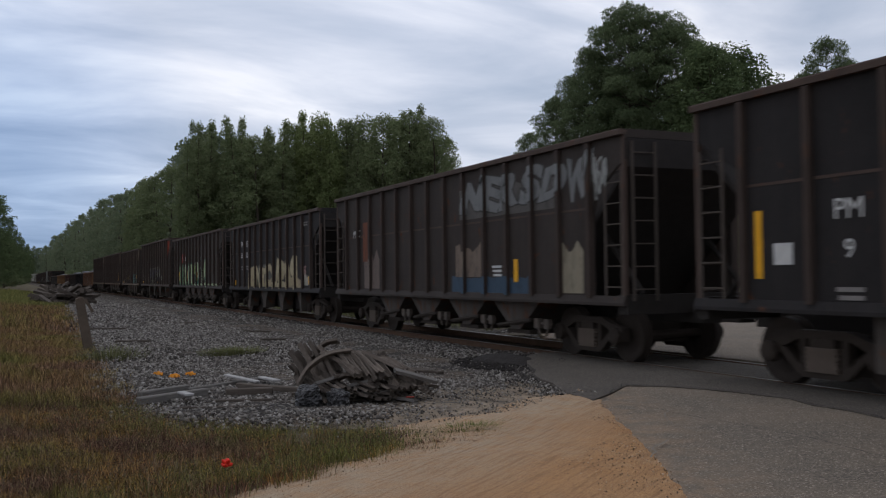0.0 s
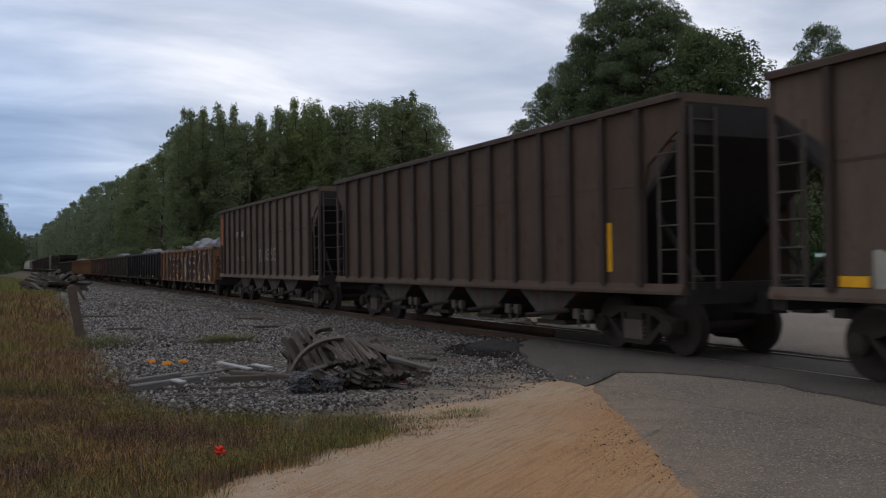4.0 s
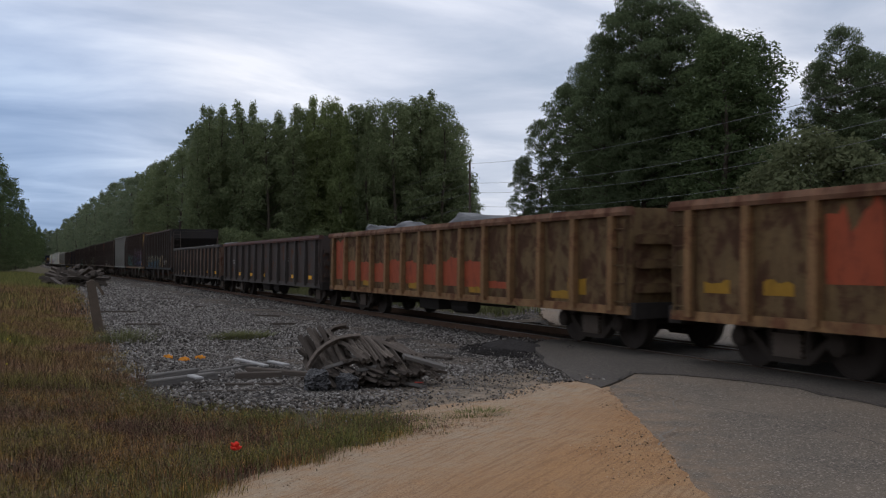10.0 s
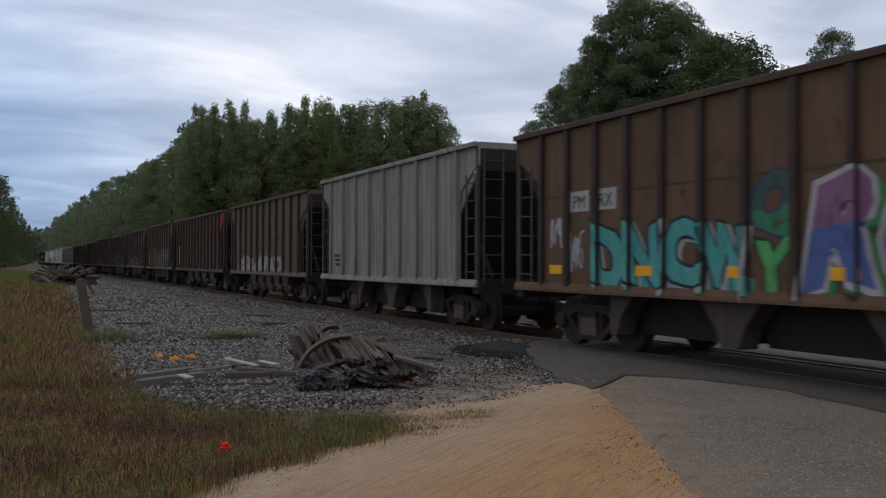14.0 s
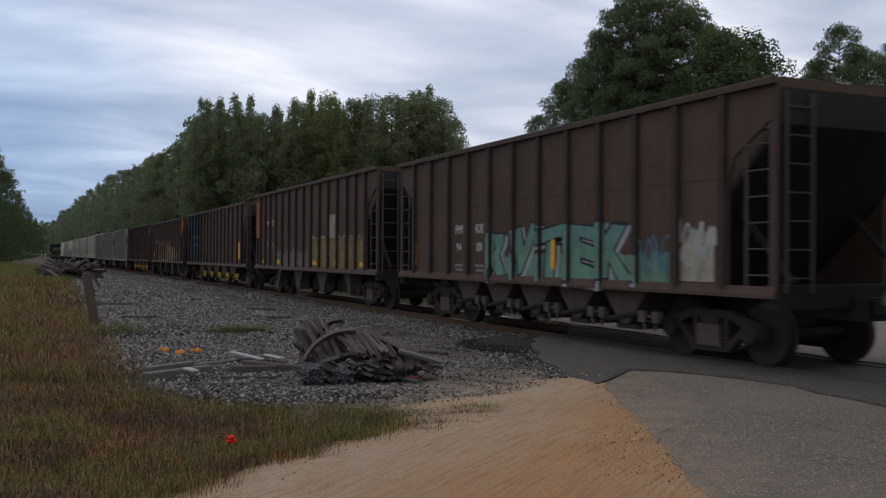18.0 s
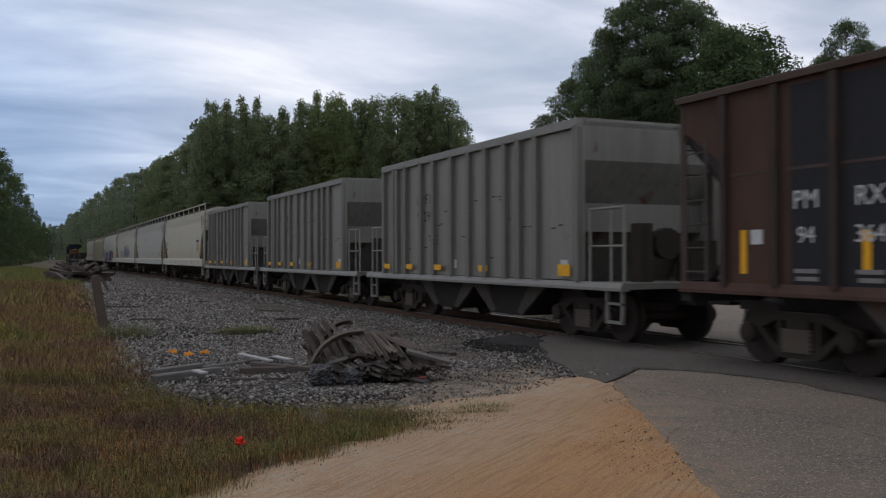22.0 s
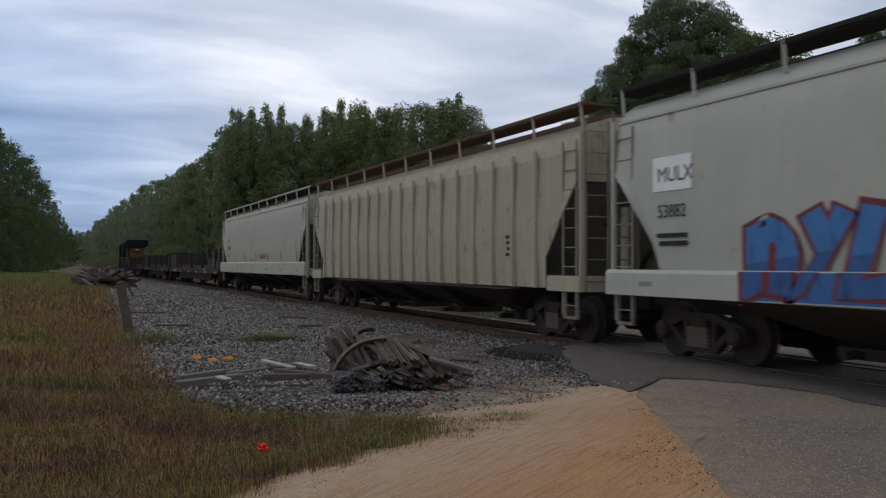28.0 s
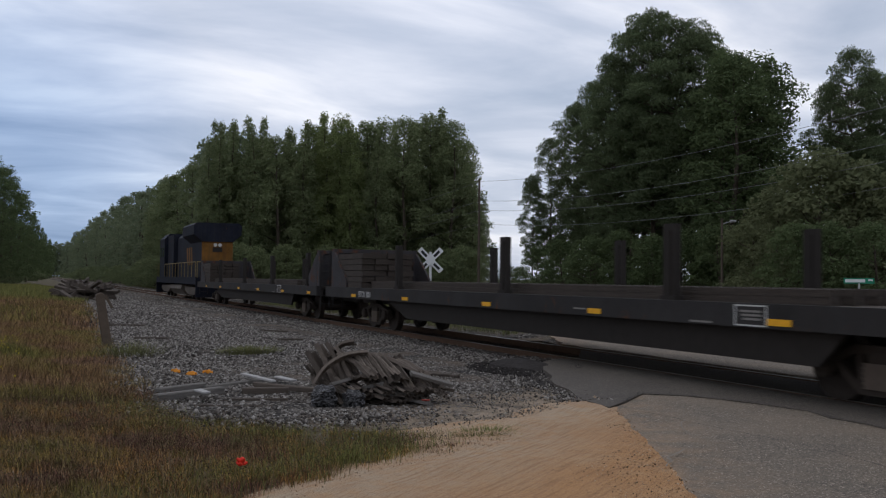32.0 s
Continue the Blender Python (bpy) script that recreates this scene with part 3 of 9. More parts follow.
def clothe(r, clumps, leaf, cover, slim=0.55, loose=0.42):
    """Leaves over the shell of each clump (centre, radii); they lie along the clump's skin, a few hang inside."""
    out, nrm = [], []
    for c, rad in clumps:
        rad = np.array(rad)
        n = max(12, int(cover * 4 * math.pi * (rad.prod() ** (2 / 3)) / (leaf * leaf)))
        d = r.normal(0, 1, (n, 3))
        d /= np.linalg.norm(d, axis=1)[:, None]
        d[:, 2] = np.where(d[:, 2] < -0.45, -d[:, 2], d[:, 2])
        lump = 1 + 0.16 * np.sin(d[:, 0] * 7 + c[2]) * np.sin(d[:, 1] * 6 + c[0]) + 0.12 * np.sin(d[:, 2] * 9 + c[1])
        depth = np.where(r.uniform(0, 1, n) < 0.2, r.uniform(0.35, 0.8, n), r.uniform(0.82, 1.12, n)) * lump
        out.append(np.array(c) + d * rad * depth[:, None])
        nrm.append(d / rad * rad.mean() + r.normal(0, loose, (n, 3)))
    o, m = np.concatenate(out), np.concatenate(nrm)
    m /= np.linalg.norm(m, axis=1)[:, None]
    a = np.cross(m, r.normal(0, 1, m.shape))
    a /= np.linalg.norm(a, axis=1)[:, None]
    b = np.cross(m, a)
    k = leaf * r.uniform(0.55, 1.35, (len(o), 1))
    v = np.stack([o - a * k, o + b * k * slim, o + a * k, o - b * k * slim], 1).reshape(-1, 3)
    return mesh_np("crown", v, np.arange(4 * len(o)).reshape(-1, 4))


def tree_meshes(seed, high, form, spread, foot, n, leaf, cover):
    """Trunk with limbs, and a crown of leafy clumps set round it by the tree's form."""
    r = np.random.default_rng(seed)
    bm = bmesh.new()
    base = 0.011 * high + 0.06
    lean = r.uniform(-0.02, 0.02, 2)

    def stem(z):
        return Vector((lean[0] * z + 0.15 * math.sin(z * 0.5 + seed), lean[1] * z + 0.15 * math.cos(z * 0.4 + seed), z))

    prev = Vector((0, 0, 0))
    for k in range(1, 9):
        p = stem(high * 0.95 * k / 8)
        bar(bm, prev, p, base * (1 - (k - 1) / 8.6), base * (1 - k / 8.6), 7)
        prev = p
    clumps = []
    for k in range(n):
        q = (k + r.uniform(0.1, 0.9)) / n
        z = high * (foot + (0.97 - foot) * q)
        a = k * 2.39996 + r.uniform(-0.5, 0.5)
        if form == "spire":
            wide = spread * min(1.0, 0.55 + q * 2.2) * (1.0 if q < 0.5 else 1 - 0.93 * ((q - 0.5) / 0.5) ** 1.25)
            size = 0.27 * wide + 0.26 + r.uniform(-0.08, 0.12)
            rad = (size, size, size * r.uniform(1.1, 1.6))
            d = wide * r.uniform(0.45, 0.95)
        elif form == "dome":
            wide = spread * math.sqrt(max(0.02, 1 - max(0.0, (q - 0.35) / 0.66) ** 2)) * min(1.0, 0.7 + q)
            size = 0.24 * spread + r.uniform(-0.25, 0.35)
            rad = (size * r.uniform(0.9, 1.2), size * r.uniform(0.9, 1.2), size * r.uniform(0.7, 1.0))
            d = max(0.0, wide - size * 0.5) * r.uniform(0.55, 1.0)
        else:
            wide = spread * (0.62 + 0.38 * math.sin(2.9 * q)) * (1.0 if q < 0.62 else math.sqrt(max(0.04, 1 - ((q - 0.62) / 0.42) ** 2)))
            size = r.uniform(0.65, 1.25)
            rad = (size * 1.2, size * 1.2, size * r.uniform(0.55, 0.8))
            d = wide * math.sqrt(r.uniform(0.12, 1.0))
        s0 = stem(z)
        c = Vector((s0.x + d * math.cos(a), s0.y + d * math.sin(a), z))
        clumps.append((tuple(c), rad))
        if d > 0.7 and (form == "tuft" or k % 2 == 0):
            root = stem(max(high * 0.08, z - (0.25 if form == "tuft" else 0.6) * d))
            bar(bm, root, root.lerp(c, 0.95), 0.02 + 0.016 * d, 0.012, 4)
    top = stem(high * 0.965)
    t_ = 0.5 if form == "spire" else 0.9
    clumps.append((tuple(top), (t_, t_, t_ * (1.5 if form == "spire" else 0.7))))
    trunk = bpy.data.meshes.new("trunk")
    bm.to_mesh(trunk)
    bm.free()
    return trunk, clothe(r, clumps, leaf, cover, *((0.22, 0.9) if form == "tuft" else (0.5, 0.6)))


KINDS = {
    "poplar": [tree_meshes(s, 20, "spire", 1.95, 0.05, 60, 0.125, 0.44) for s in (1, 2, 3, 4)],
    "broadleaf": [tree_meshes(s, 18, "dome", 3.5, 0.06, 60, 0.125, 0.34) for s in (11, 12, 13, 14)],
    "pine": [tree_meshes(s, 22, "tuft", 4.4, 0.26, 84, 0.17, 1.15) for s in (21, 22, 23, 24)],
    "bush": [tree_meshes(s, 6, "dome", 2.4, 0.02, 30, 0.1, 0.42) for s in (31, 32, 33)],
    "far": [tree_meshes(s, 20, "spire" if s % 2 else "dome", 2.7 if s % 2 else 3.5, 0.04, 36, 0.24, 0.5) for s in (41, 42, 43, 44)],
}
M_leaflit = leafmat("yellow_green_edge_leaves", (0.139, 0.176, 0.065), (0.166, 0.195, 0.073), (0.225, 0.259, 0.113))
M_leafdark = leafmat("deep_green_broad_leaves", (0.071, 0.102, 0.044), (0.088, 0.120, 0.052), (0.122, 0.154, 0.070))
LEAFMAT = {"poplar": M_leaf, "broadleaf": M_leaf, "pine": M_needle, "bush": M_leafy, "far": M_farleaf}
NATIVE = {"poplar": 20, "broadleaf": 18, "pine": 22, "bush": 6, "far": 20}
TREELABEL = {
    "poplar": "tall narrow dark green tree at the edge of the woods",
    "broadleaf": "dense dark green broadleaf tree in the roadside woods",
    "pine": "old pine with tufted dark green needles and open limbs",
    "bush": "leafy green shrub at the foot of the woods",
    "far": "dark green tree of the woods along the line",
}
TREENAME = {"poplar": "poplar_tree", "broadleaf": "broadleaf_tree", "pine": "pine_tree", "bush": "shrub", "far": "woodland_tree"}
TREEGROUP = {"poplar": "trees of the wood edge", "broadleaf": "broadleaf trees of the woods", "pine": "roadside pines", "bush": "shrubs at the wood's foot", "far": "trees along the line"}
tree_count = [0]


def tree(kind, x, y, high, wide=1.0, leaf=None):
    k = tree_count[0]
    tree_count[0] += 1
    trunk, crown = KINDS[kind][k % len(KINDS[kind])]
    s = high / NATIVE[kind]
    root = new(TREENAME[kind])
    root.empty_display_size = 0.2
    root.matrix_basis = Matrix.LocRotScale((x, y, height(x, y) - 0.1), Euler((0, 0, k * 2.4)), (s * wide, s * wide, s))
    tagged(root, TREELABEL[kind], "tree" if kind != "bush" else "shrub", TREEGROUP[kind])
    obj("trunk", trunk, M_bark, root)
    obj("crown", crown, leaf or LEAFMAT[kind], root)


def polar(az, dist):
    return dist * math.sin(radians(az)), dist * math.cos(radians(az))


def skyline(az, table):
    for (a, h), (b, g) in zip(table, table[1:]):
        if a <= az <= b:
            return h + (g - h) * (az - a) / (b - a)
    return table[-1][1] if az > table[-1][0] else table[0][1]


tr = random.Random(5)
# the long wood edge beside the line
EDGE = [(1.2, 0.028), (2.54, 0.052), (4.85, 0.084), (7.54, 0.108), (9.0, 0.133), (10.0, 0.166), (13.0, 0.166), (13.4, 0.145), (14.2, 0.158), (16.9, 0.178), (19.3, 0.166), (21.0, 0.164), (23.0, 0.178), (24.0, 0.178), (24.8, 0.150), (25.4, 0.128), (26.2, 0.075), (27.0, 0.05)]
for y in (660, 600, 545, 495, 450, 410, 375, 345, 318, 294, 273, 254, 238, 224, 211, 199, 188, 178, 169, 160, 152, 145, 138, 131, 125):
    for row in range(2):
        x = 18.2 + row * 5.5 + tr.uniform(-0.8, 0.8)
        yy = y + tr.uniform(-3, 3)
        d = math.hypot(x, yy)
        az = math.degrees(math.atan2(x, yy))
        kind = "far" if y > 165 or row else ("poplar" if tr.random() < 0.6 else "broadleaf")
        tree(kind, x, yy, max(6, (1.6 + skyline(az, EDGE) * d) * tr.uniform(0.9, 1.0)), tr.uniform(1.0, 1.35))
    tree("bush", 15.6 + tr.uniform(-0.5, 0.5), y + tr.uniform(-4, 4), tr.uniform(2.2, 4.2), 1.3 + 0.004 * y, M_leaf)
# the wood's face toward the road
for az, kind in ((9.5, "poplar"), (10.0, "poplar"), (10.7, "poplar"), (11.5, "poplar"), (12.1, "poplar"), (12.8, "poplar"), (13.6, "broadleaf"), (14.3, "poplar"), (15.0, "poplar"), (15.7, "broadleaf"), (16.5, "poplar"), (17.2, "broadleaf"), (18.0, "poplar"), (18.8, "broadleaf"), (19.5, "poplar"), (20.3, "broadleaf"), (21.2, "broadleaf"), (22.1, "broadleaf"), (23.0, "broadleaf"), (23.7, "poplar"), (24.2, "broadleaf"), (24.9, "broadleaf"), (25.5, "poplar")):
    for row in range(3):
        d = 108 + row * 8 + tr.uniform(-3, 3)
        a = az + row * 0.35
        x, y = polar(a, d)
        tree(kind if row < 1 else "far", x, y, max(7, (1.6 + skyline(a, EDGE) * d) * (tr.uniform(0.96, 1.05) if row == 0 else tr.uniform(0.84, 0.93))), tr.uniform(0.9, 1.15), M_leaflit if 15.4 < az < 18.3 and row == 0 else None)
        if row == 0:
            x, y = polar(az + 0.35, d + 3)
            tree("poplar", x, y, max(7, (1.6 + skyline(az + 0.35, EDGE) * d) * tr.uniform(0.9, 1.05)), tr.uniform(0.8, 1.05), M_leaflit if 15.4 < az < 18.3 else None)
    x, y = polar(az + tr.uniform(-0.2, 0.2), 102 + tr.uniform(-2, 2))
    tree("bush", x, y, tr.uniform(3.0, 5.5), 1.3, M_leaf)
# woods on the field side
LEFT = [(-6, 0.17), (-3, 0.13), (-1.56, 0.101), (-0.7, 0.077), (0.16, 0.052), (0.9, 0.032)]
for az, d in ((-5.5, 120), (-4.4, 130), (-3.4, 140), (-2.5, 152), (-1.75, 166), (-1.3, 182), (-0.9, 200), (-0.5, 224), (-0.15, 255), (0.1, 290), (0.3, 330), (0.5, 375), (0.65, 430), (0.75, 500)):
    for row in range(3):
        x, y = polar(az - row * 1.0, d + row * 6)
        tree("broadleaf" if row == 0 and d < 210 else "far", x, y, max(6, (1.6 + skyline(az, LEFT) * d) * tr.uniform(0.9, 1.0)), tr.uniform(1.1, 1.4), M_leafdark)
    x, y = polar(az - 0.2, d - 6)
    tree("bush", x, y, tr.uniform(3.0, 4.5), 1.8, M_leaf)
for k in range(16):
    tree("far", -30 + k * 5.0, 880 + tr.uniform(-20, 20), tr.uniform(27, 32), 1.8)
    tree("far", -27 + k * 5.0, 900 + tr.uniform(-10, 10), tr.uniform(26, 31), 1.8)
# the tall pines beyond the crossing
for az, d, el_, kind, w in ((29.2, 84, 0.112, "pine", 0.55), (30.3, 84, 0.15, "pine", 0.65), (31.8, 82, 0.186, "pine", 0.68), (32.9, 80, 0.208, "pine", 0.68), (34.1, 76, 0.234, "pine", 0.72), (35.2, 76, 0.262, "pine", 0.74), (36.4, 74, 0.282, "pine", 0.72), (38.0, 73, 0.268, "pine", 0.9), (39.3, 73, 0.258, "pine", 0.85), (40.4, 70, 0.232, "broadleaf", 0.85), (41.6, 71, 0.222, "broadleaf", 0.85), (41.0, 68, 0.226, "broadleaf", 1.25), (42.0, 72, 0.222, "broadleaf", 1.3), (42.7, 70, 0.205, "broadleaf", 1.0), (46.4, 74, 0.197, "pine", 0.55), (47.5, 72, 0.226, "pine", 0.65), (48.8, 73, 0.205, "pine", 0.7), (49.9, 70, 0.195, "pine", 0.9), (51.5, 72, 0.2, "pine", 1.0)):
    x, y = polar(az, d)
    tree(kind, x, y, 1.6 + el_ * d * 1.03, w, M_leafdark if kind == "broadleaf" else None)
for az, d, el_ in ((30.4, 92, 0.06), (31.6, 90, 0.10), (32.8, 90, 0.14), (34.0, 86, 0.17), (34.8, 88, 0.2), (36.0, 84, 0.21), (37.4, 86, 0.21), (38.8, 82, 0.2), (40.2, 84, 0.19), (41.5, 84, 0.18), (43.0, 84, 0.17), (44.8, 84, 0.12), (46.8, 86, 0.15), (48.5, 86, 0.17), (50.2, 84, 0.17), (52, 84, 0.17), (29.8, 98, 0.03), (31.0, 97, 0.05), (32.2, 97, 0.06), (33.4, 96, 0.07), (35.0, 96, 0.08), (37.0, 95, 0.08), (39.5, 95, 0.08), (42.3, 95, 0.08), (44.0, 93, 0.09), (45.8, 93, 0.09), (47.7, 93, 0.09), (49.4, 92, 0.1), (51.1, 92, 0.1)):
    x, y = polar(az, d)
    tree("far", x, y, 1.6 + el_ * d, 1.3, M_needle)
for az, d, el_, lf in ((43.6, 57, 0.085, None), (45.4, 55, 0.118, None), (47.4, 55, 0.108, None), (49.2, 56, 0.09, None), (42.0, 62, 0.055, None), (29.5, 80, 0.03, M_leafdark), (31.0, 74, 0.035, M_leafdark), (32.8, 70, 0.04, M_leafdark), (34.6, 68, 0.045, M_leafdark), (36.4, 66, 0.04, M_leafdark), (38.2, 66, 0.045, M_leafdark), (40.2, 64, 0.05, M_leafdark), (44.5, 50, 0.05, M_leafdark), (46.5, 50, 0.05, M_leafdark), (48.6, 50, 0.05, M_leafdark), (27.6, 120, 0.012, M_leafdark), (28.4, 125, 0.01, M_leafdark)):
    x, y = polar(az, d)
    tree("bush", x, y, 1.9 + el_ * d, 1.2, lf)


# ---- rolling stock ----
HALF = 1.55
WHEELS = []


def wheelset_mesh(bm):
    for s in (-1, 1):
        prof = [(0.08 * s, 0.10), (0.075 * s, 0.32), (0.085 * s, 0.40), (0.085 * s, 0.452), (-0.03 * s, 0.457), (-0.05 * s, 0.482), (-0.075 * s, 0.482), (-0.075 * s, 0.40), (-0.02 * s, 0.33), (-0.05 * s, 0.12)]
        lathe_x(bm, prof, 28, 0.7535 * s)
    bar(bm, (-1.02, 0, 0), (1.02, 0, 0), 0.08, seg=10)


def frame_mesh(bm, s):
    x0, x1 = (s * 0.93, s * 1.08)
    lo, hi = min(x0, x1), max(x0, x1)
    # top member, two bottom struts and two columns round open windows
    prism_x(bm, [(-1.06, 0.36), (-1.06, 0.60), (-0.72, 0.66), (-0.42, 0.77), (0.42, 0.77), (0.72, 0.66), (1.06, 0.60), (1.06, 0.36), (0.92, 0.36), (0.86, 0.52), (0.66, 0.55), (0.40, 0.66), (-0.40, 0.66), (-0.66, 0.55), (-0.86, 0.52), (-0.92, 0.36)], lo, hi)
    for q in (-1, 1):
        prism_x(bm, [(q * 0.80, 0.53), (q * 0.68, 0.54), (q * 0.34, 0.28), (q * 0.34, 0.16), (q * 0.42, 0.19)], lo, hi)
        prism_x(bm, [(q * 0.28, 0.2), (q * 0.37, 0.2), (q * 0.40, 0.67), (q * 0.30, 0.67)], lo + 0.01, hi - 0.01)
    prism_x(bm, [(-0.36, 0.15), (0.36, 0.15), (0.36, 0.23), (-0.36, 0.23)], lo, hi)
    for q in (-0.89, 0.89):
        lathe_bits = [(0.0, 0.15), (0.1, 0.15), (0.13, 0.09)]
        for (a, r), (b, r2) in zip(lathe_bits, lathe_bits[1:]):
            bar(bm, (s * (1.06 + a), q, 0.457), (s * (1.06 + b), q, 0.457), r, r2, 10)


def spring_mesh(bm):
    left = [(-0.27 + 0.03 * (k % 2), 0.23 + 0.032 * k) for k in range(11)]
    prism_x(bm, left + [(-y, z) for y, z in left[::-1]], -0.07, 0.07)


def truck(parent, y, mat=None):
    mat = mat or M_truck
    b = part("truck", "bolster", lambda bm: (box(bm, -1.1, 1.1, -0.2, 0.2, 0.42, 0.68), bar(bm, (0, 0, 0.6), (0, 0, 0.85), 0.2, seg=10), box(bm, -0.9, 0.9, -0.62, -0.55, 0.3, 0.42), box(bm, -0.9, 0.9, 0.55, 0.62, 0.3, 0.42)), mat, parent, y=y)
    for s in (-1, 1):
        part("side_frame", ("side_frame", s), lambda bm, s=s: frame_mesh(bm, s), mat, b)
        part("spring_nest", "spring_nest", spring_mesh, M_spring, b, x=s * 1.05)
    for s in (-0.89, 0.89):
        w = part("wheelset", "wheelset", wheelset_mesh, M_wheel, b, y=s, z=0.457)
        WHEELS.append((w, s))
    return b


def coupler(parent, y, s):
    part("coupler", ("coupler", s), lambda bm: (box(bm, -0.09, 0.09, min(0, s * 0.75), max(0, s * 0.75), 0.80, 0.98), box(bm, -0.16, 0.16, min(s * 0.55, s * 0.85), max(s * 0.55, s * 0.85), 0.74, 1.04)), M_under, parent, y=y)


def ladder_mesh(bm, z0, z1, wide, n):
    for q in (-wide / 2, wide / 2):
        box(bm, -0.012, 0.012, q - 0.022, q + 0.022, z0, z1)
    for k in range(n):
        z = z0 + (z1 - z0) * (k + 0.5) / n
        bar(bm, (0, -wide / 2, z), (0, wide / 2, z), 0.013, seg=5)


def ladder(parent, mat, x, y, z0, z1, wide=0.5, n=7, turn=0):
    return part("ladder", ("ladder", round(z0, 2), round(z1, 2), wide, n), lambda bm: ladder_mesh(bm, z0, z1, wide, n), mat, parent, x=x, y=y, turn=turn)


def thing(name, label, category, group):
    e = new(name)
    e.empty_display_size = 0.5
    return tagged(e, label, category, group)


def stencil(parent, words, y, z, size, mat, x=None, name="lettering", gap=1.0, centre=False, fat=0.0):
    """Lettering on the side toward the road."""
    cu = bpy.data.curves.new(name, "FONT")
    cu.body, cu.size, cu.extrude, cu.space_character = words, size, 0.002, gap
    cu.offset = fat
    if centre:
        cu.align_x = "CENTER"
    tmp = bpy.data.objects.new(name, cu)
    me = bpy.data.meshes.new_from_object(tmp)
    bpy.data.objects.remove(tmp)
    bpy.data.curves.remove(cu)
    me.name = name
    me.materials.clear()
    # words read from far (+y) to near (-y) as the side faces -x
    return obj(name, me, mat, parent, Matrix.Translation((x if x is not None else -HALF - 0.006, y, z)) @ Matrix(((0, 0, -1, 0), (-1, 0, 0, 0), (0, 1, 0, 0), (0, 0, 0, 1))))


def plate(parent, y, z, w, h, mat, x=None, name="reflector"):
    k = (name, round(w, 2), round(h, 2))
    return part(name, k, lambda bm: box(bm, -0.004, 0.004, -w / 2, w / 2, -h / 2, h / 2), mat, parent, x=(x if x is not None else -HALF - 0.004), y=y, z=z)


def bars(parent, y, z, w, h, rows, mat, x=None):
    """Unreadable small print as plain bars."""
    def build(bm):
        for k in range(rows):
            zz = h / 2 - h * (k + 0.5) / rows
            box(bm, -0.003, 0.003, -w / 2, w / 2 - 0.15 * w * ((k * 7) % 3) / 2, zz - 0.28 * h / rows, zz + 0.28 * h / rows)
    return part("lettering", ("bars", round(w, 2), round(h, 2), rows), build, mat, parent, x=(x if x is not None else -HALF - 0.005), y=y, z=z)


GRAF = {}


def gmat(c, rough=0.65):
    k = tuple(round(v, 3) for v in c)
    if k not in GRAF:
        m = Mat("spray_paint", rough, 0, 0.12)
        worn = m.ramp(m.noise(3.4, 9, 0.75, (1, 1.4, 0.6)), (0.50, 0.0), (0.66, 0.75))
        m.color(m.mix(worn, m.mix(m.noise(4, 6, 0.65), sc(c, 0.7), sc(c, 1.1)), sc(tuple(0.5 * v + 0.02 for v in c), 0.55)))
        GRAF[k] = m.m
    return GRAF[k]


SWASHES = (
    ((0.05, 0.1), (0.2, 0.75), (0.5, 1.0), (0.7, 0.7), (0.4, 0.45), (0.65, 0.1), (1.0, 0.25)),
    ((0.95, 0.95), (0.3, 0.85), (0.1, 0.45), (0.45, 0.15), (0.85, 0.4), (0.55, 0.6)),
    ((0.0, 0.6), (0.3, 1.0), (0.45, 0.35), (0.7, 0.95), (0.8, 0.1), (1.0, 0.0)),
    ((0.1, 0.0), (0.05, 0.7), (0.4, 0.95), (0.45, 0.3), (0.75, 0.15), (0.95, 0.75)),
    ((0.9, 0.05), (0.25, 0.1), (0.1, 0.6), (0.55, 0.95), (0.9, 0.65), (0.5, 0.4)),
    ((0.0, 0.95), (0.45, 0.75), (0.2, 0.35), (0.65, 0.55), (0.95, 0.05)),
    ((0.05, 0.35), (0.3, 0.9), (0.6, 0.2), (0.8, 0.85), (1.0, 0.5)),
)


def smooth_line(pts, n=4):
    """The line through pts with its corners rounded."""
    out = []
    for k in range(len(pts) - 1):
        p0, p1, p2, p3 = pts[max(k - 1, 0)], pts[k], pts[k + 1], pts[min(k + 2, len(pts) - 1)]
        for q in range(n):
            t = q / n
            out.append(tuple(0.5 * (2 * b + (c - a) * t + (2 * a - 5 * b + 4 * c - d) * t * t + (3 * b - a - 3 * c + d) * t ** 3) for a, b, c, d in zip(p0, p1, p2, p3)))
    return out + [pts[-1]]


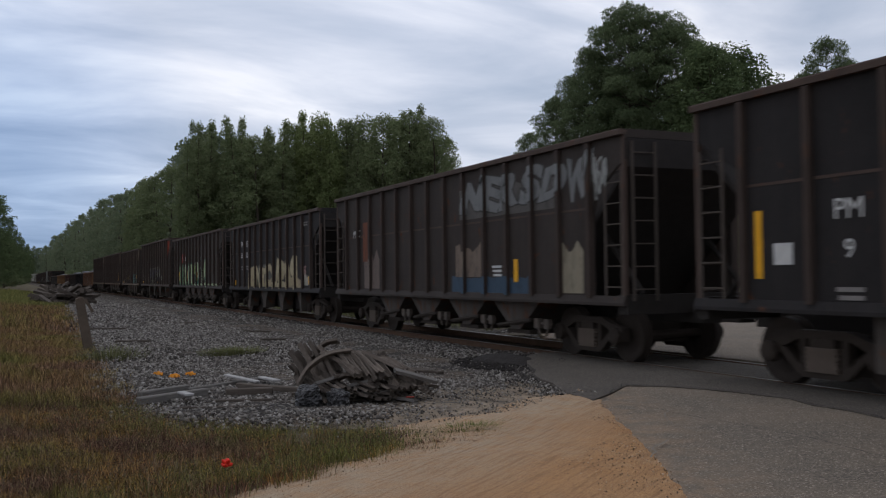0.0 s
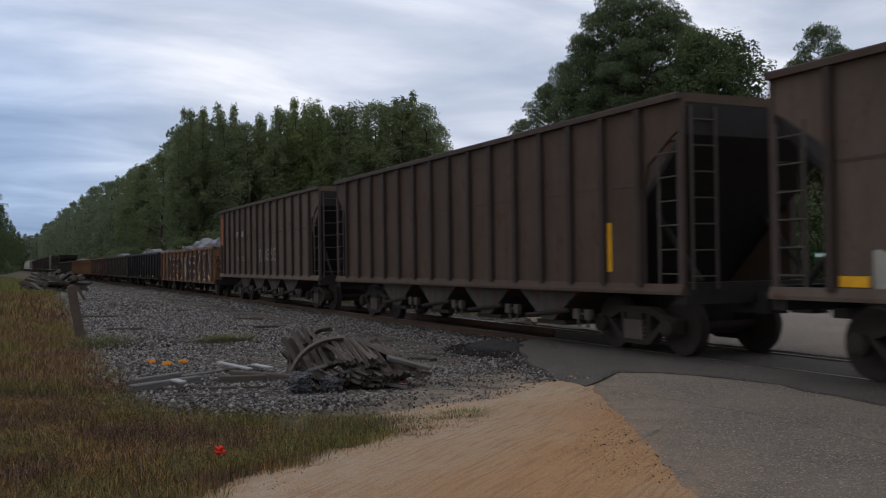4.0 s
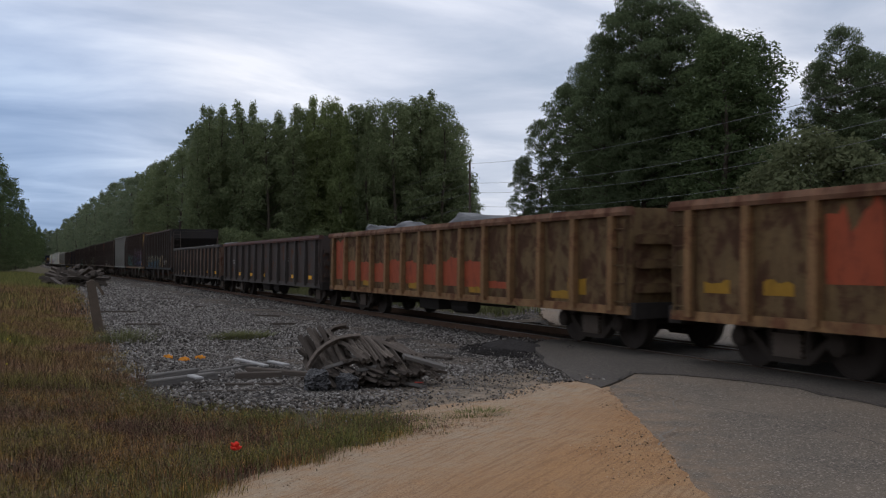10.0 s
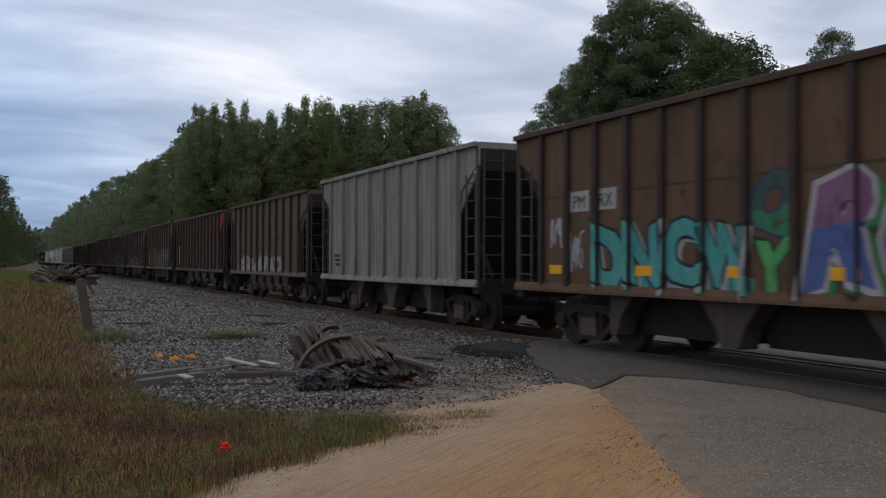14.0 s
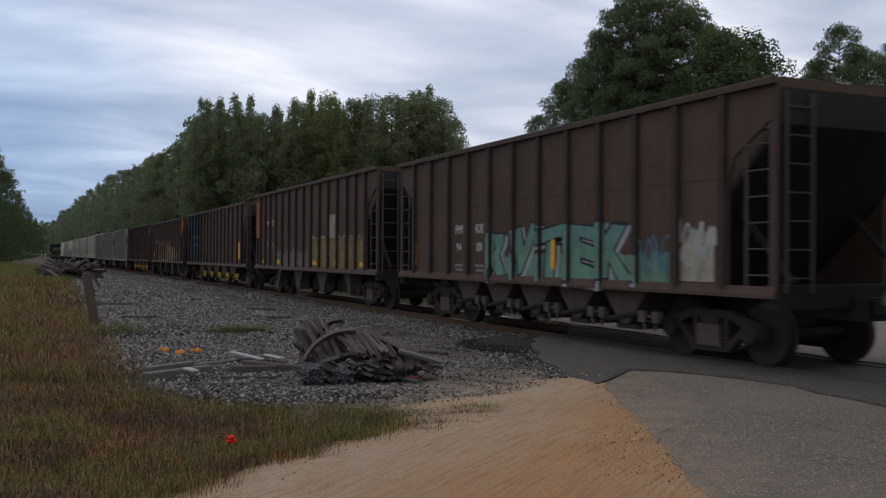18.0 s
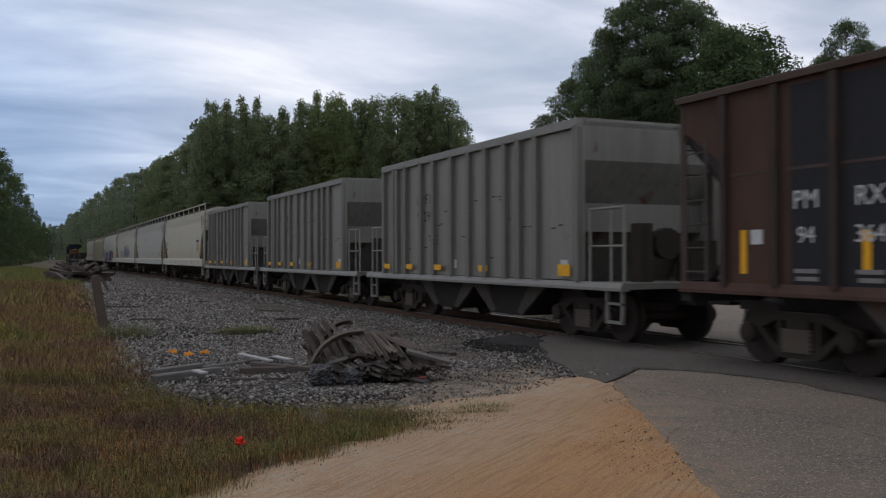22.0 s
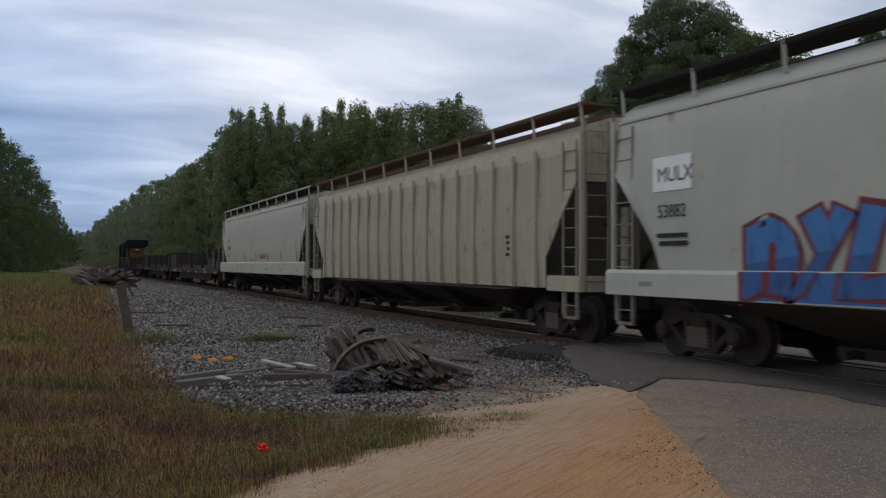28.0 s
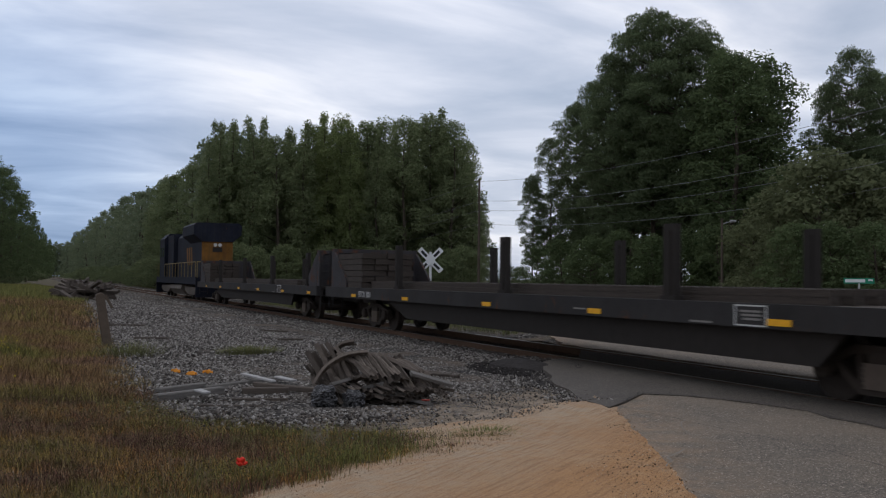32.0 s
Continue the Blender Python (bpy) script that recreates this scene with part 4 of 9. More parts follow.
def stroke(bm, pts, half, lift):
    """A fat brush line through pts, round at the ends, on the plane x = -lift."""
    pts = smooth_line(pts) if len(pts) > 2 else pts
    n = len(pts)
    rows = []
    for k, (y, z) in enumerate(pts):
        (ya, za), (yb, zb) = pts[max(k - 1, 0)], pts[min(k + 1, n - 1)]
        d = math.hypot(yb - ya, zb - za) or 1
        ny, nz = -(zb - za) / d * half, (yb - ya) / d * half
        x = -lift - 0.0004 * k
        rows.append((bm.verts.new((x, y + ny, z + nz)), bm.verts.new((x, y - ny, z - nz))))
    for (a, b), (c, d) in zip(rows, rows[1:]):
        bm.faces.new((a, c, d, b))
    for k, s in ((0, -1), (n - 1, 1)):
        (ya, za), (yb, zb) = pts[max(k - 1, 0)], pts[min(k + 1, n - 1)]
        a0 = math.atan2(zb - za, yb - ya)
        x = -lift - 0.0004 * k
        arc = [bm.verts.new((x, pts[k][0] + half * math.cos(a0 + t * s), pts[k][1] + half * math.sin(a0 + t * s) * (1 if s > 0 else 1))) for t in (0.9, 0.3, -0.3, -0.9)] if s > 0 else [bm.verts.new((x, pts[k][0] - half * math.cos(a0 + t), pts[k][1] - half * math.sin(a0 + t))) for t in (0.9, 0.3, -0.3, -0.9)]
        bm.faces.new([rows[k][0], *arc, rows[k][1]] if s > 0 else [rows[k][1], *arc, rows[k][0]])



def glyph(ch, fat):
    """A letter of the built-in font, thickened by fat, fitted into a unit box."""
    def outline(extra):
        cu = bpy.data.curves.new("glyph", "FONT")
        cu.body, cu.size, cu.offset, cu.resolution_u = ch, 1.0, extra, 3
        tmp = bpy.data.objects.new("glyph", cu)
        me = bpy.data.meshes.new_from_object(tmp)
        bpy.data.objects.remove(tmp)
        bpy.data.curves.remove(cu)
        v = [tuple(p.co)[:2] for p in me.vertices]
        f = [tuple(p.vertices) for p in me.polygons]
        bpy.data.meshes.remove(me)
        return v, f
    outer, _ = outline(0.1)
    us, vs = [p[0] for p in outer], [p[1] for p in outer]
    u0, v0, w, h = min(us), min(vs), max(max(us) - min(us), 0.35), max(vs) - min(vs)
    v, f = outline(fat)
    return [((a - u0) / w, (b - v0) / h) for a, b in v], f


GLYPHS = {}


def lettered(parent, words, y0, y1, z0, z1, fill, edge, low=None, fat=0.075, rim=0.05, seed=1, x=None, rib=None, ribx=0.086, slant=0.1, lean=8, drop=None, ledge=None):
    """Sprayed block letters from y0 (far) to y1, each one part with a rim, a body in one or two colours, and a shadow."""
    r = random.Random(seed)
    fat, rim = min(fat, 0.06), min(rim, 0.04)
    x = x if x is not None else -HALF - 0.003
    chars = [c_ for c_ in words]
    widths = [0.55 if c_ in "I1!.:" else 1.0 for c_ in chars]
    step = (y0 - y1) / sum(widths)
    y = y0
    for ch, wd in zip(chars, widths):
        w = step * wd
        if ch == " ":
            y -= w
            continue
        tilt, tall = radians(r.uniform(-lean, lean)), (z1 - z0) * r.uniform(0.92, 1.06)
        zb = z0 + r.uniform(-0.03, 0.03) * (z1 - z0)
        bend, ph = r.uniform(0.03, 0.09), r.uniform(0, 6)
        cut = zb + tall * r.uniform(0.36, 0.56)
        layers = ([(fat + rim, drop, 0.0, (0.09 * w, -0.05 * tall))] if drop else []) + [(fat + rim, edge, 0.002, (0, 0)), (fat, fill, 0.004, (0, 0))]
        mats, verts, faces, slots = [], [], [], []
        for extra, colour, lift, (dy, dz) in layers:
            key = (ch, round(extra, 3))
            if key not in GLYPHS:
                GLYPHS[key] = glyph(ch, extra)
            gv, gf = GLYPHS[key]
            bm = bmesh.new()
            pts = []
            for u, v in gv:
                u2 = u - 0.5 + bend * math.sin(v * 4 + ph) + slant * (v - 0.5)
                v2 = v + bend * math.sin(u * 5 + ph) - 0.5
                u2, v2 = u2 * math.cos(tilt) - v2 * math.sin(tilt) * tall / w, v2 * math.cos(tilt) + u2 * math.sin(tilt) * w / tall
                pts.append(bm.verts.new((0, y - w * (0.5 + u2 * 1.16) - dy, zb + tall * (0.5 + v2) + dz)))
            for q in gf:
                try:
                    bm.faces.new([pts[i] for i in q])
                except ValueError:
                    pass
            pieces = [(bm, colour, lift)]
            if colour is fill and low:
                under = bm.copy()
                bmesh.ops.bisect_plane(bm, geom=bm.verts[:] + bm.edges[:] + bm.faces[:], plane_co=(0, y, cut), plane_no=(0, 0.12, 1), clear_inner=True)
                bmesh.ops.bisect_plane(under, geom=under.verts[:] + under.edges[:] + under.faces[:], plane_co=(0, y, cut), plane_no=(0, 0.12, 1), clear_outer=True)
                pieces.append((under, low, lift))
            for mesh_, c_, l_ in list(pieces):
                for yy in rib or ():
                    ys = [v.co.y for v in mesh_.verts]
                    if ys and min(ys) < yy + 0.065 and max(ys) > yy - 0.065:
                        strip_ = mesh_.copy()
                        bmesh.ops.bisect_plane(strip_, geom=strip_.verts[:] + strip_.edges[:] + strip_.faces[:], plane_co=(0, yy - 0.065, 0), plane_no=(0, 1, 0), clear_inner=True)
                        bmesh.ops.bisect_plane(strip_, geom=strip_.verts[:] + strip_.edges[:] + strip_.faces[:], plane_co=(0, yy + 0.065, 0), plane_no=(0, 1, 0), clear_outer=True)
                        pieces.append((strip_, c_, l_ + ribx))
            if ledge:
                split = []
                for mesh_, c_, l_ in pieces:
                    lower = mesh_.copy()
                    bmesh.ops.bisect_plane(mesh_, geom=mesh_.verts[:] + mesh_.edges[:] + mesh_.faces[:], plane_co=(0, 0, ledge[0]), plane_no=(0, 0, 1), clear_inner=True)
                    bmesh.ops.bisect_plane(lower, geom=lower.verts[:] + lower.edges[:] + lower.faces[:], plane_co=(0, 0, ledge[0]), plane_no=(0, 0, 1), clear_outer=True)
                    split += [(mesh_, c_, l_), (lower, c_, l_ + ledge[1])]
                pieces = split
            for mesh_, c_, l_ in pieces:
                m_ = gmat(c_)
                if m_ not in mats:
                    mats.append(m_)
                base = len(verts)
                mesh_.verts.index_update()
                verts += [(-l_, v.co.y, v.co.z) for v in mesh_.verts]
                for q in mesh_.faces:
                    faces.append([base + v.index for v in q.verts])
                    slots.append(mats.index(m_))
                mesh_.free()
        me = arrays("graffiti", verts, faces)
        for m_ in mats:
            me.materials.append(m_)
        me.polygons.foreach_set("material_index", slots)
        ob = new("graffiti", me)
        ob.parent = parent
        ob.matrix_basis = pose(x, 0, 0)
        y -= w


def smear(parent, y0, y1, z0, z1, colour, seed=1, x=None, rib=None, ribx=0.086, rough=0.14):
    """A patch of rolled or sprayed paint with an uneven upper edge, on the sheet and on the posts."""
    n = max(6, int((y0 - y1) / 0.09))
    top = [z1 + (z1 - z0) * rough * (noise.noise((k * 0.33, seed * 3.1, 0)) + 0.6 * noise.noise((k * 1.1, seed, 5))) for k in range(n + 1)]
    ys = [y0 + (y1 - y0) * k / n for k in range(n + 1)]
    v, f = [], []
    for a in [None] + [yy for yy in rib or () if y1 < yy < y0]:
        if a is None:
            cols = list(zip(ys, top))
            lift = 0.0
        else:
            q = min(n, max(0, int((y0 - a) / (y0 - y1) * n)))
            cols = [(a + 0.065, top[q]), (a - 0.065, top[q])]
            lift = ribx
        base = len(v)
        for yy, tz in cols:
            v += [(-lift, yy, z0), (-lift, yy, tz)]
        for k in range(len(cols) - 1):
            f.append((base + 2 * k, base + 2 * k + 1, base + 2 * k + 3, base + 2 * k + 2))
    obj("paint_patch", arrays("paint_patch", v, f), gmat(colour), parent, pose(x if x is not None else -HALF - 0.0015, 0, 0))


def scribble(parent, y, z, w, h, colour, seed=1, x=None, n=4):
    """A thin hand-style tag of joined strokes."""
    r = random.Random(seed)
    bm = bmesh.new()
    for k in range(n):
        form = r.choice(SWASHES)
        stroke(bm, [(y + w / 2 - w * (k + p) / n * 1.0, z + h * (q - 0.5) * r.uniform(0.7, 1.0)) for p, q in form], 0.018 + 0.012 * r.random(), 0.002 * k)
    me = bpy.data.meshes.new("tag")
    bm.to_mesh(me)
    bm.free()
    obj("tag", me, gmat(colour), parent, pose(x if x is not None else -HALF - 0.004, 0, 0))


def underframe(car, L, mat=M_under, trucks=True, inset=1.85):
    part("centre_sill", ("centre_sill", round(L, 2)), lambda bm: box(bm, -0.2, 0.2, -L / 2 - 0.25, L / 2 + 0.25, 0.70, 1.02), mat, car)
    for s in (-1, 1):
        if trucks:
            truck(car, s * (L / 2 - inset))
        coupler(car, s * (L / 2 + 0.2), s)


def rib_places(L, n, edge=0.9):
    return [-L / 2 + edge + (L - 2 * edge) * k / (n - 1) for k in range(n)]


CARRIBS = {}
M_dull = paint("dull_ladder_paint", (0.25, 0.225, 0.18), amount=0.25, streak=0.2, mottle=0.15)
M_faint2 = plain("worn_dark_stencil", (0.26, 0.245, 0.215), 0.8)
M_aluin = paint("grimy_aluminium_end", (0.2, 0.19, 0.165), amount=0.1, streak=0.3, mottle=0.1)
M_chord = paint("dark_chord_paint", (0.075, 0.053, 0.043), amount=0.2, streak=0.2, mottle=0.25)
M_post2 = paint("dark_brown_post_paint", (0.056, 0.041, 0.034), amount=0.2, streak=0.2, mottle=0.25)
# near-black colour holds the shade of the open ends and bays
M_inside = plain("shaded_hopper_inside", (0.03, 0.026, 0.024), 0.9)


def gear_mesh(bm):
    for y in (-0.24, 0.24):
        box(bm, -1.44, -1.36, y * 0.75 - 0.085, y * 0.75 + 0.085, -0.03, 0.15)
        bar(bm, (-1.39, y * 0.5, -0.16), (-1.39, y * 0.75, 0.0), 0.025)
    bar(bm, (-1.38, -0.3, 0.06), (-1.38, 0.3, 0.06), 0.022)


def coal_hopper(L, mat, endmat=None, top=4.0, ribs=13, bays=4, baymat=None, label="", sill=1.09, panel=None, gear=None, posts=None):
    """An open coal hopper: side sheets cut away at the ends over the slope sheets, posts, bays and end ladders."""
    car = thing("hopper_car", label, "hopper car", "coal hopper cars")
    endpaint = endmat
    endmat = mat
    baymat = baymat or M_hopperbay
    h = L / 2
    cut = 0.95
    outline = [(-h + cut, sill), (h - cut, sill), (h - cut, top - 1.35), (h - cut + 0.12, top - 1.0), (h - 0.25, top - 0.62), (h, top - 0.5), (h, top - 0.06), (-h, top - 0.06), (-h, top - 0.5), (-h + 0.25, top - 0.62), (-h + cut - 0.12, top - 1.0), (-h + cut, top - 1.35)]
    for s in (-1, 1):
        part("side_sheet", ("side_sheet", round(L, 2), round(top, 2), s), lambda bm, s=s: prism_x(bm, outline, s * (HALF - 0.05), s * HALF) if s > 0 else prism_x(bm, outline, -HALF, -HALF + 0.05), mat, car)
        part("top_chord", ("top_chord", round(L, 2)), lambda bm: prism_y(bm, [(-0.095, 0.07), (0.05, 0.07), (0.05, 0.15), (-0.085, 0.17), (-0.095, 0.15)], -h, h), M_chord if mat is not M_greyhop else mat, car, x=s * HALF, z=top - 0.17)
        part("side_sill", ("side_sill", round(L, 2)), lambda bm: prism_y(bm, [(-0.07, 0), (0.07, 0), (0.07, 0.05), (0.03, 0.16), (-0.03, 0.16), (-0.07, 0.05)], -h, h), mat, car, x=s * HALF, z=sill - 0.08)
        # end: slope sheet, end sill, corner posts, ladders, cross ties
        part("slope_sheet", ("slope_sheet", s, round(L, 2), round(top, 2)), lambda bm, s=s: prism_x(bm, [(s * h, top - 0.15), (s * (h - 0.06), top - 0.15), (s * (h - 0.06), top - 0.55), (s * (h - cut - 1.7), sill - 0.1), (s * (h - cut - 1.6), sill - 0.1), (s * h, top - 0.62)], -HALF + 0.06, HALF - 0.06), M_inside, car)
        part("end_chord", ("end_chord", s), lambda bm: box(bm, -HALF + 0.06, HALF - 0.06, -0.07, 0.07, -0.14, 0), endmat, car, y=s * (h - 0.08), z=top)
        part("end_sill", "end_sill", lambda bm: box(bm, -HALF, HALF, -0.12, 0.12, -0.2, 0.12), M_under, car, y=s * (h - 0.12), z=sill - 0.02)
        for q in (-1, 1):
            part("corner_post", ("corner_post", round(top - sill, 2)), lambda bm: box(bm, -0.035, 0.035, -0.04, 0.04, 0, top - sill - 0.1), M_chord, car, x=q * (HALF - 0.02), y=s * (h - 0.05), z=sill)
            part("end_brace", ("end_brace", s, round(top, 2)), lambda bm, s=s: bar(bm, (0, -s * 0.15, sill + 0.1), (0, -s * (cut + 0.45), top - 1.5), 0.05, seg=5), M_under, car, x=q * (HALF - 0.45), y=s * h)
        ladder(car, M_rung, -HALF + 0.0, s * (h - 0.34), sill + 0.05, top - 0.68, 0.46, 6)
        ladder(car, M_rung, -HALF + 0.35, s * (h + 0.04), sill, top - 0.2, 0.46, 7, 90)
    part("floor_sheet", ("floor_sheet", round(L, 2)), lambda bm: box(bm, -HALF + 0.06, HALF - 0.06, -h + cut + 1.5, h - cut - 1.5, sill - 0.02, sill + 0.04), M_under, car)
    places = posts or rib_places(L, ribs, cut + 0.05)
    for s in (-1, 1):
        for y in places:
            part("side_post", ("side_post", round(top - sill, 2)), lambda bm: prism_y(bm, [(-0.055, 0), (0.055, 0), (0.055, top - sill - 0.15), (-0.055, top - sill - 0.15)], -0.055, 0.055), (panel or {}).get(round(y), mat if mat is M_greyhop else M_post2), car, x=s * (HALF + 0.03), y=y, z=sill + 0.04)
    # discharge bays under the sill
    a, b = -h + 2.9, h - 2.9
    for k in range(bays):
        y = a + (b - a) * (k + 0.5) / bays
        w = (b - a) / bays
        if bays <= 3:
            # a wide bay coloured near-black as recess shade, dusty slope plates at both ends
            part("hopper_bay", ("hopper_bay", round(w, 2)), lambda bm: prism_x(bm, [(-w * 0.49, 0), (w * 0.49, 0), (w * 0.40, -0.7), (-w * 0.40, -0.7)], -0.9, 0.9), M_inside, car, y=y, z=sill - 0.04)
            for q in (-1, 1):
                part("slope_plate", ("slope_plate", round(w, 2), q), lambda bm: prism_x(bm, [(q * w * 0.499, 0), (q * w * 0.27, 0), (q * w * 0.40, -0.42), (q * w * 0.44, -0.72), (q * w * 0.499, -0.72)], -1.37, -1.0), baymat, car, y=y, z=sill - 0.04)
            continue
        for q in (-1, 1):
            part("hopper_bay", ("hopper_bay", round(w, 2), q), lambda bm: prism_x(bm, [(-w * 0.45, 0), (w * 0.45, 0), (w * 0.08, -0.6), (-w * 0.08, -0.6)], *((-1.36, -0.3) if q < 0 else (0.3, 1.36))), baymat, car, y=y, z=sill - 0.04)
        part("gate", ("gate", round(w, 2)), lambda bm: (box(bm, -1.3, 1.3, -w * 0.2, w * 0.2, -0.69, -0.61), bar(bm, (-1.38, -w * 0.3, -0.4), (-1.38, w * 0.3, -0.55), 0.045)), M_truck, car, y=y, z=sill - 0.04)
        part("gate_gear", "gate_gear", gear_mesh, gear or M_gear, car, y=y + w * 0.5 if k < bays - 1 else y - w * (bays - 0.5), z=sill - 0.55)
    part("sheet_seam", ("sheet_seam", round(L, 2)), lambda bm: box(bm, -0.006, 0.004, -h + cut + 0.02, h - cut - 0.02, -0.02, 0.02), M_chord if mat is not M_greyhop else mat, car, x=-HALF, z=sill + (top - sill) * 0.56)
    if endpaint:
        part("end_panel", ("end_panel", round(L, 2), round(top, 2)), lambda bm: prism_x(bm, [(-h + 0.005, top - 0.18), (-h + 0.005, top - 0.5), (-h + 0.25, top - 0.615), (-h + cut - 0.12, top - 0.99), (-h + cut + 0.01, top - 1.35), (-h + cut + 0.01, sill + 0.5), (-h + cut + 0.16, sill + 0.9), (-h + cut + 0.45, top - 0.18)], -HALF - 0.006, -HALF - 0.001), endpaint, car)
    underframe(car, L)
    CARRIBS[car.name] = places
    return car, places


def gondola(L, mat, label, top=2.42, sill=0.72, ribs=13, load=0, rimmat=None, seed=1, ribmat=None, big=1.0, rocks=()):
    car = thing("gondola_car", label, "gondola car", "gondola cars")
    h = L / 2
    rimmat = rimmat or ribmat or mat
    ribmat = ribmat or mat
    for s in (-1, 1):
        part("side_sheet", ("gon_side", round(L, 2), round(top, 2), s), lambda bm, s=s: box(bm, min(s * HALF, s * (HALF - 0.06)), max(s * HALF, s * (HALF - 0.06)), -h, h, sill, top - 0.1), mat, car)
        part("top_chord", ("gon_chord", round(L, 2)), lambda bm: prism_y(bm, [(-0.09, 0), (0.09, 0), (0.10, 0.06), (0.06, 0.15), (-0.06, 0.15), (-0.10, 0.06)], -h, h), rimmat, car, x=s * HALF, z=top - 0.13)
        part("side_sill", ("gon_sill", round(L, 2)), lambda bm: prism_y(bm, [(-0.06, 0), (0.06, 0), (0.05, 0.14), (-0.05, 0.14)], -h, h), ribmat, car, x=s * (HALF + 0.0), z=sill - 0.06)
        part("end_sheet", ("gon_end", round(top, 2)), lambda bm: box(bm, -HALF + 0.06, HALF - 0.06, -0.04, 0.04, sill, top), mat, car, y=s * (h - 0.05))
        for z in (1.1, 1.5, 1.9):
            part("end_rib", "gon_end_rib", lambda bm: prism_x(bm, [(-0.05, -0.08), (0.05, -0.04), (0.05, 0.04), (-0.05, 0.08)], -HALF + 0.1, HALF - 0.1), mat, car, y=s * (h + 0.04), z=z)
        part("end_sill", "gon_end_sill", lambda bm: box(bm, -HALF, HALF, -0.14, 0.14, -0.12, 0.14), M_under, car, y=s * (h - 0.02), z=sill)
        ladder(car, mat, -HALF - 0.05, s * (h - 0.3), sill, top - 0.2, 0.44, 5)
        for y in rib_places(L, ribs, 0.45):
            part("side_post", ("gon_post", round(top, 2)), lambda bm: prism_y(bm, [(-0.08, 0.0), (0.06, 0.0), (0.06, top - sill - 0.1), (-0.05, top - sill - 0.1), (-0.09, 0.35)], -0.07, 0.07), ribmat, car, x=s * (HALF + 0.04) if s < 0 else s * (HALF + 0.02), y=y, z=sill)
    part("floor", ("gon_floor", round(L, 2)), lambda bm: box(bm, -HALF + 0.06, HALF - 0.06, -h + 0.1, h - 0.1, sill + 0.05, sill + 0.13), M_under, car)
    part("brake_gear", "gon_brake", lambda bm: (bar(bm, (-0.9, -3, 0.55), (-0.9, 3, 0.55), 0.03), box(bm, -1.2, -0.6, 0.4, 1.6, 0.35, 0.66), bar(bm, (-1.1, -1.4, 0.5), (-1.1, -0.5, 0.5), 0.18, seg=10)), M_under, car)
    underframe(car, L)
    r = random.Random(seed)
    for k in range(load):
        size = r.uniform(0.6, 1.0) * big
        y = -h + 1.2 + (L - 2.4) * (k + r.uniform(0.1, 0.9)) / load
        boulder(car, r.uniform(-0.75, 0.4), y, top - 0.2 + r.uniform(-0.15, 0.12), size, r.randint(0, 5), r.uniform(0, 360))
        if k % 2 == 0:
            boulder(car, r.uniform(0.2, 0.8), y + 0.8, top - 0.5, size * 0.9, r.randint(0, 5), r.uniform(0, 360))
    for k, (y, half, peak) in enumerate(rocks):
        ob = boulder(car, 0, 0, 0, 1, k % 6, 0)
        tall = 0.75 + 0.35 * half
        ob.matrix_basis = Matrix.LocRotScale((r.uniform(-0.55, -0.3), y, peak - 0.5 * tall), Euler((r.uniform(-0.12, 0.12), 0.1, r.uniform(-0.2, 0.2))), (1.5, 2.1 * half, tall))
    part("rubble", ("rubble", round(L, 2)), lambda bm: rubble(bm, L), M_rock, car, z=top - 0.7)
    return car


def rubble(bm, L):
    n, m = int(L / 0.35), 9
    rows = [[bm.verts.new((-1.45 + 2.9 * i / (m - 1), -L / 2 + 0.15 + (L - 0.3) * j / n, 0.22 * noise.noise((i * 0.8, j * 0.7, 4)) + 0.12 * noise.noise((i * 2.1, j * 2.3, 4)) - 0.1)) for i in range(m)] for j in range(n + 1)]
    for a, b in zip(rows, rows[1:]):
        for k in range(m - 1):
            bm.faces.new((a[k], a[k + 1], b[k + 1], b[k]))


def boulder_mesh(bm, seed):
    bmesh.ops.create_icosphere(bm, subdivisions=3, radius=0.5)
    r = random.Random(seed)
    planes = [(Vector((r.uniform(-1, 1), r.uniform(-1, 1), r.uniform(-0.5, 1))).normalized(), r.uniform(0.2, 0.36)) for _ in range(10)]
    for v in bm.verts:
        for nrm, d in planes:
            q = v.co.dot(nrm) - d
            if q > 0:
                v.co -= nrm * q
        v.co *= 1 + 0.14 * noise.noise(v.co * 7 + Vector((seed, 0, 0)))
    for k in range(3):
        lo, hi = min(v.co[k] for v in bm.verts), max(v.co[k] for v in bm.verts)
        for v in bm.verts:
            v.co[k] = (v.co[k] - lo) / (hi - lo) - 0.5


def boulder(car, x, y, z, size, seed, turn):
    me = keep(("boulder", seed), lambda bm: boulder_mesh(bm, seed))
    ob = obj("boulder", me, M_rock, car)
    ob.matrix_basis = Matrix.LocRotScale((x, y, z), Euler((0.06 * seed, 0.2, radians(turn))), (size, size * 1.35, size * 0.75))
    return ob


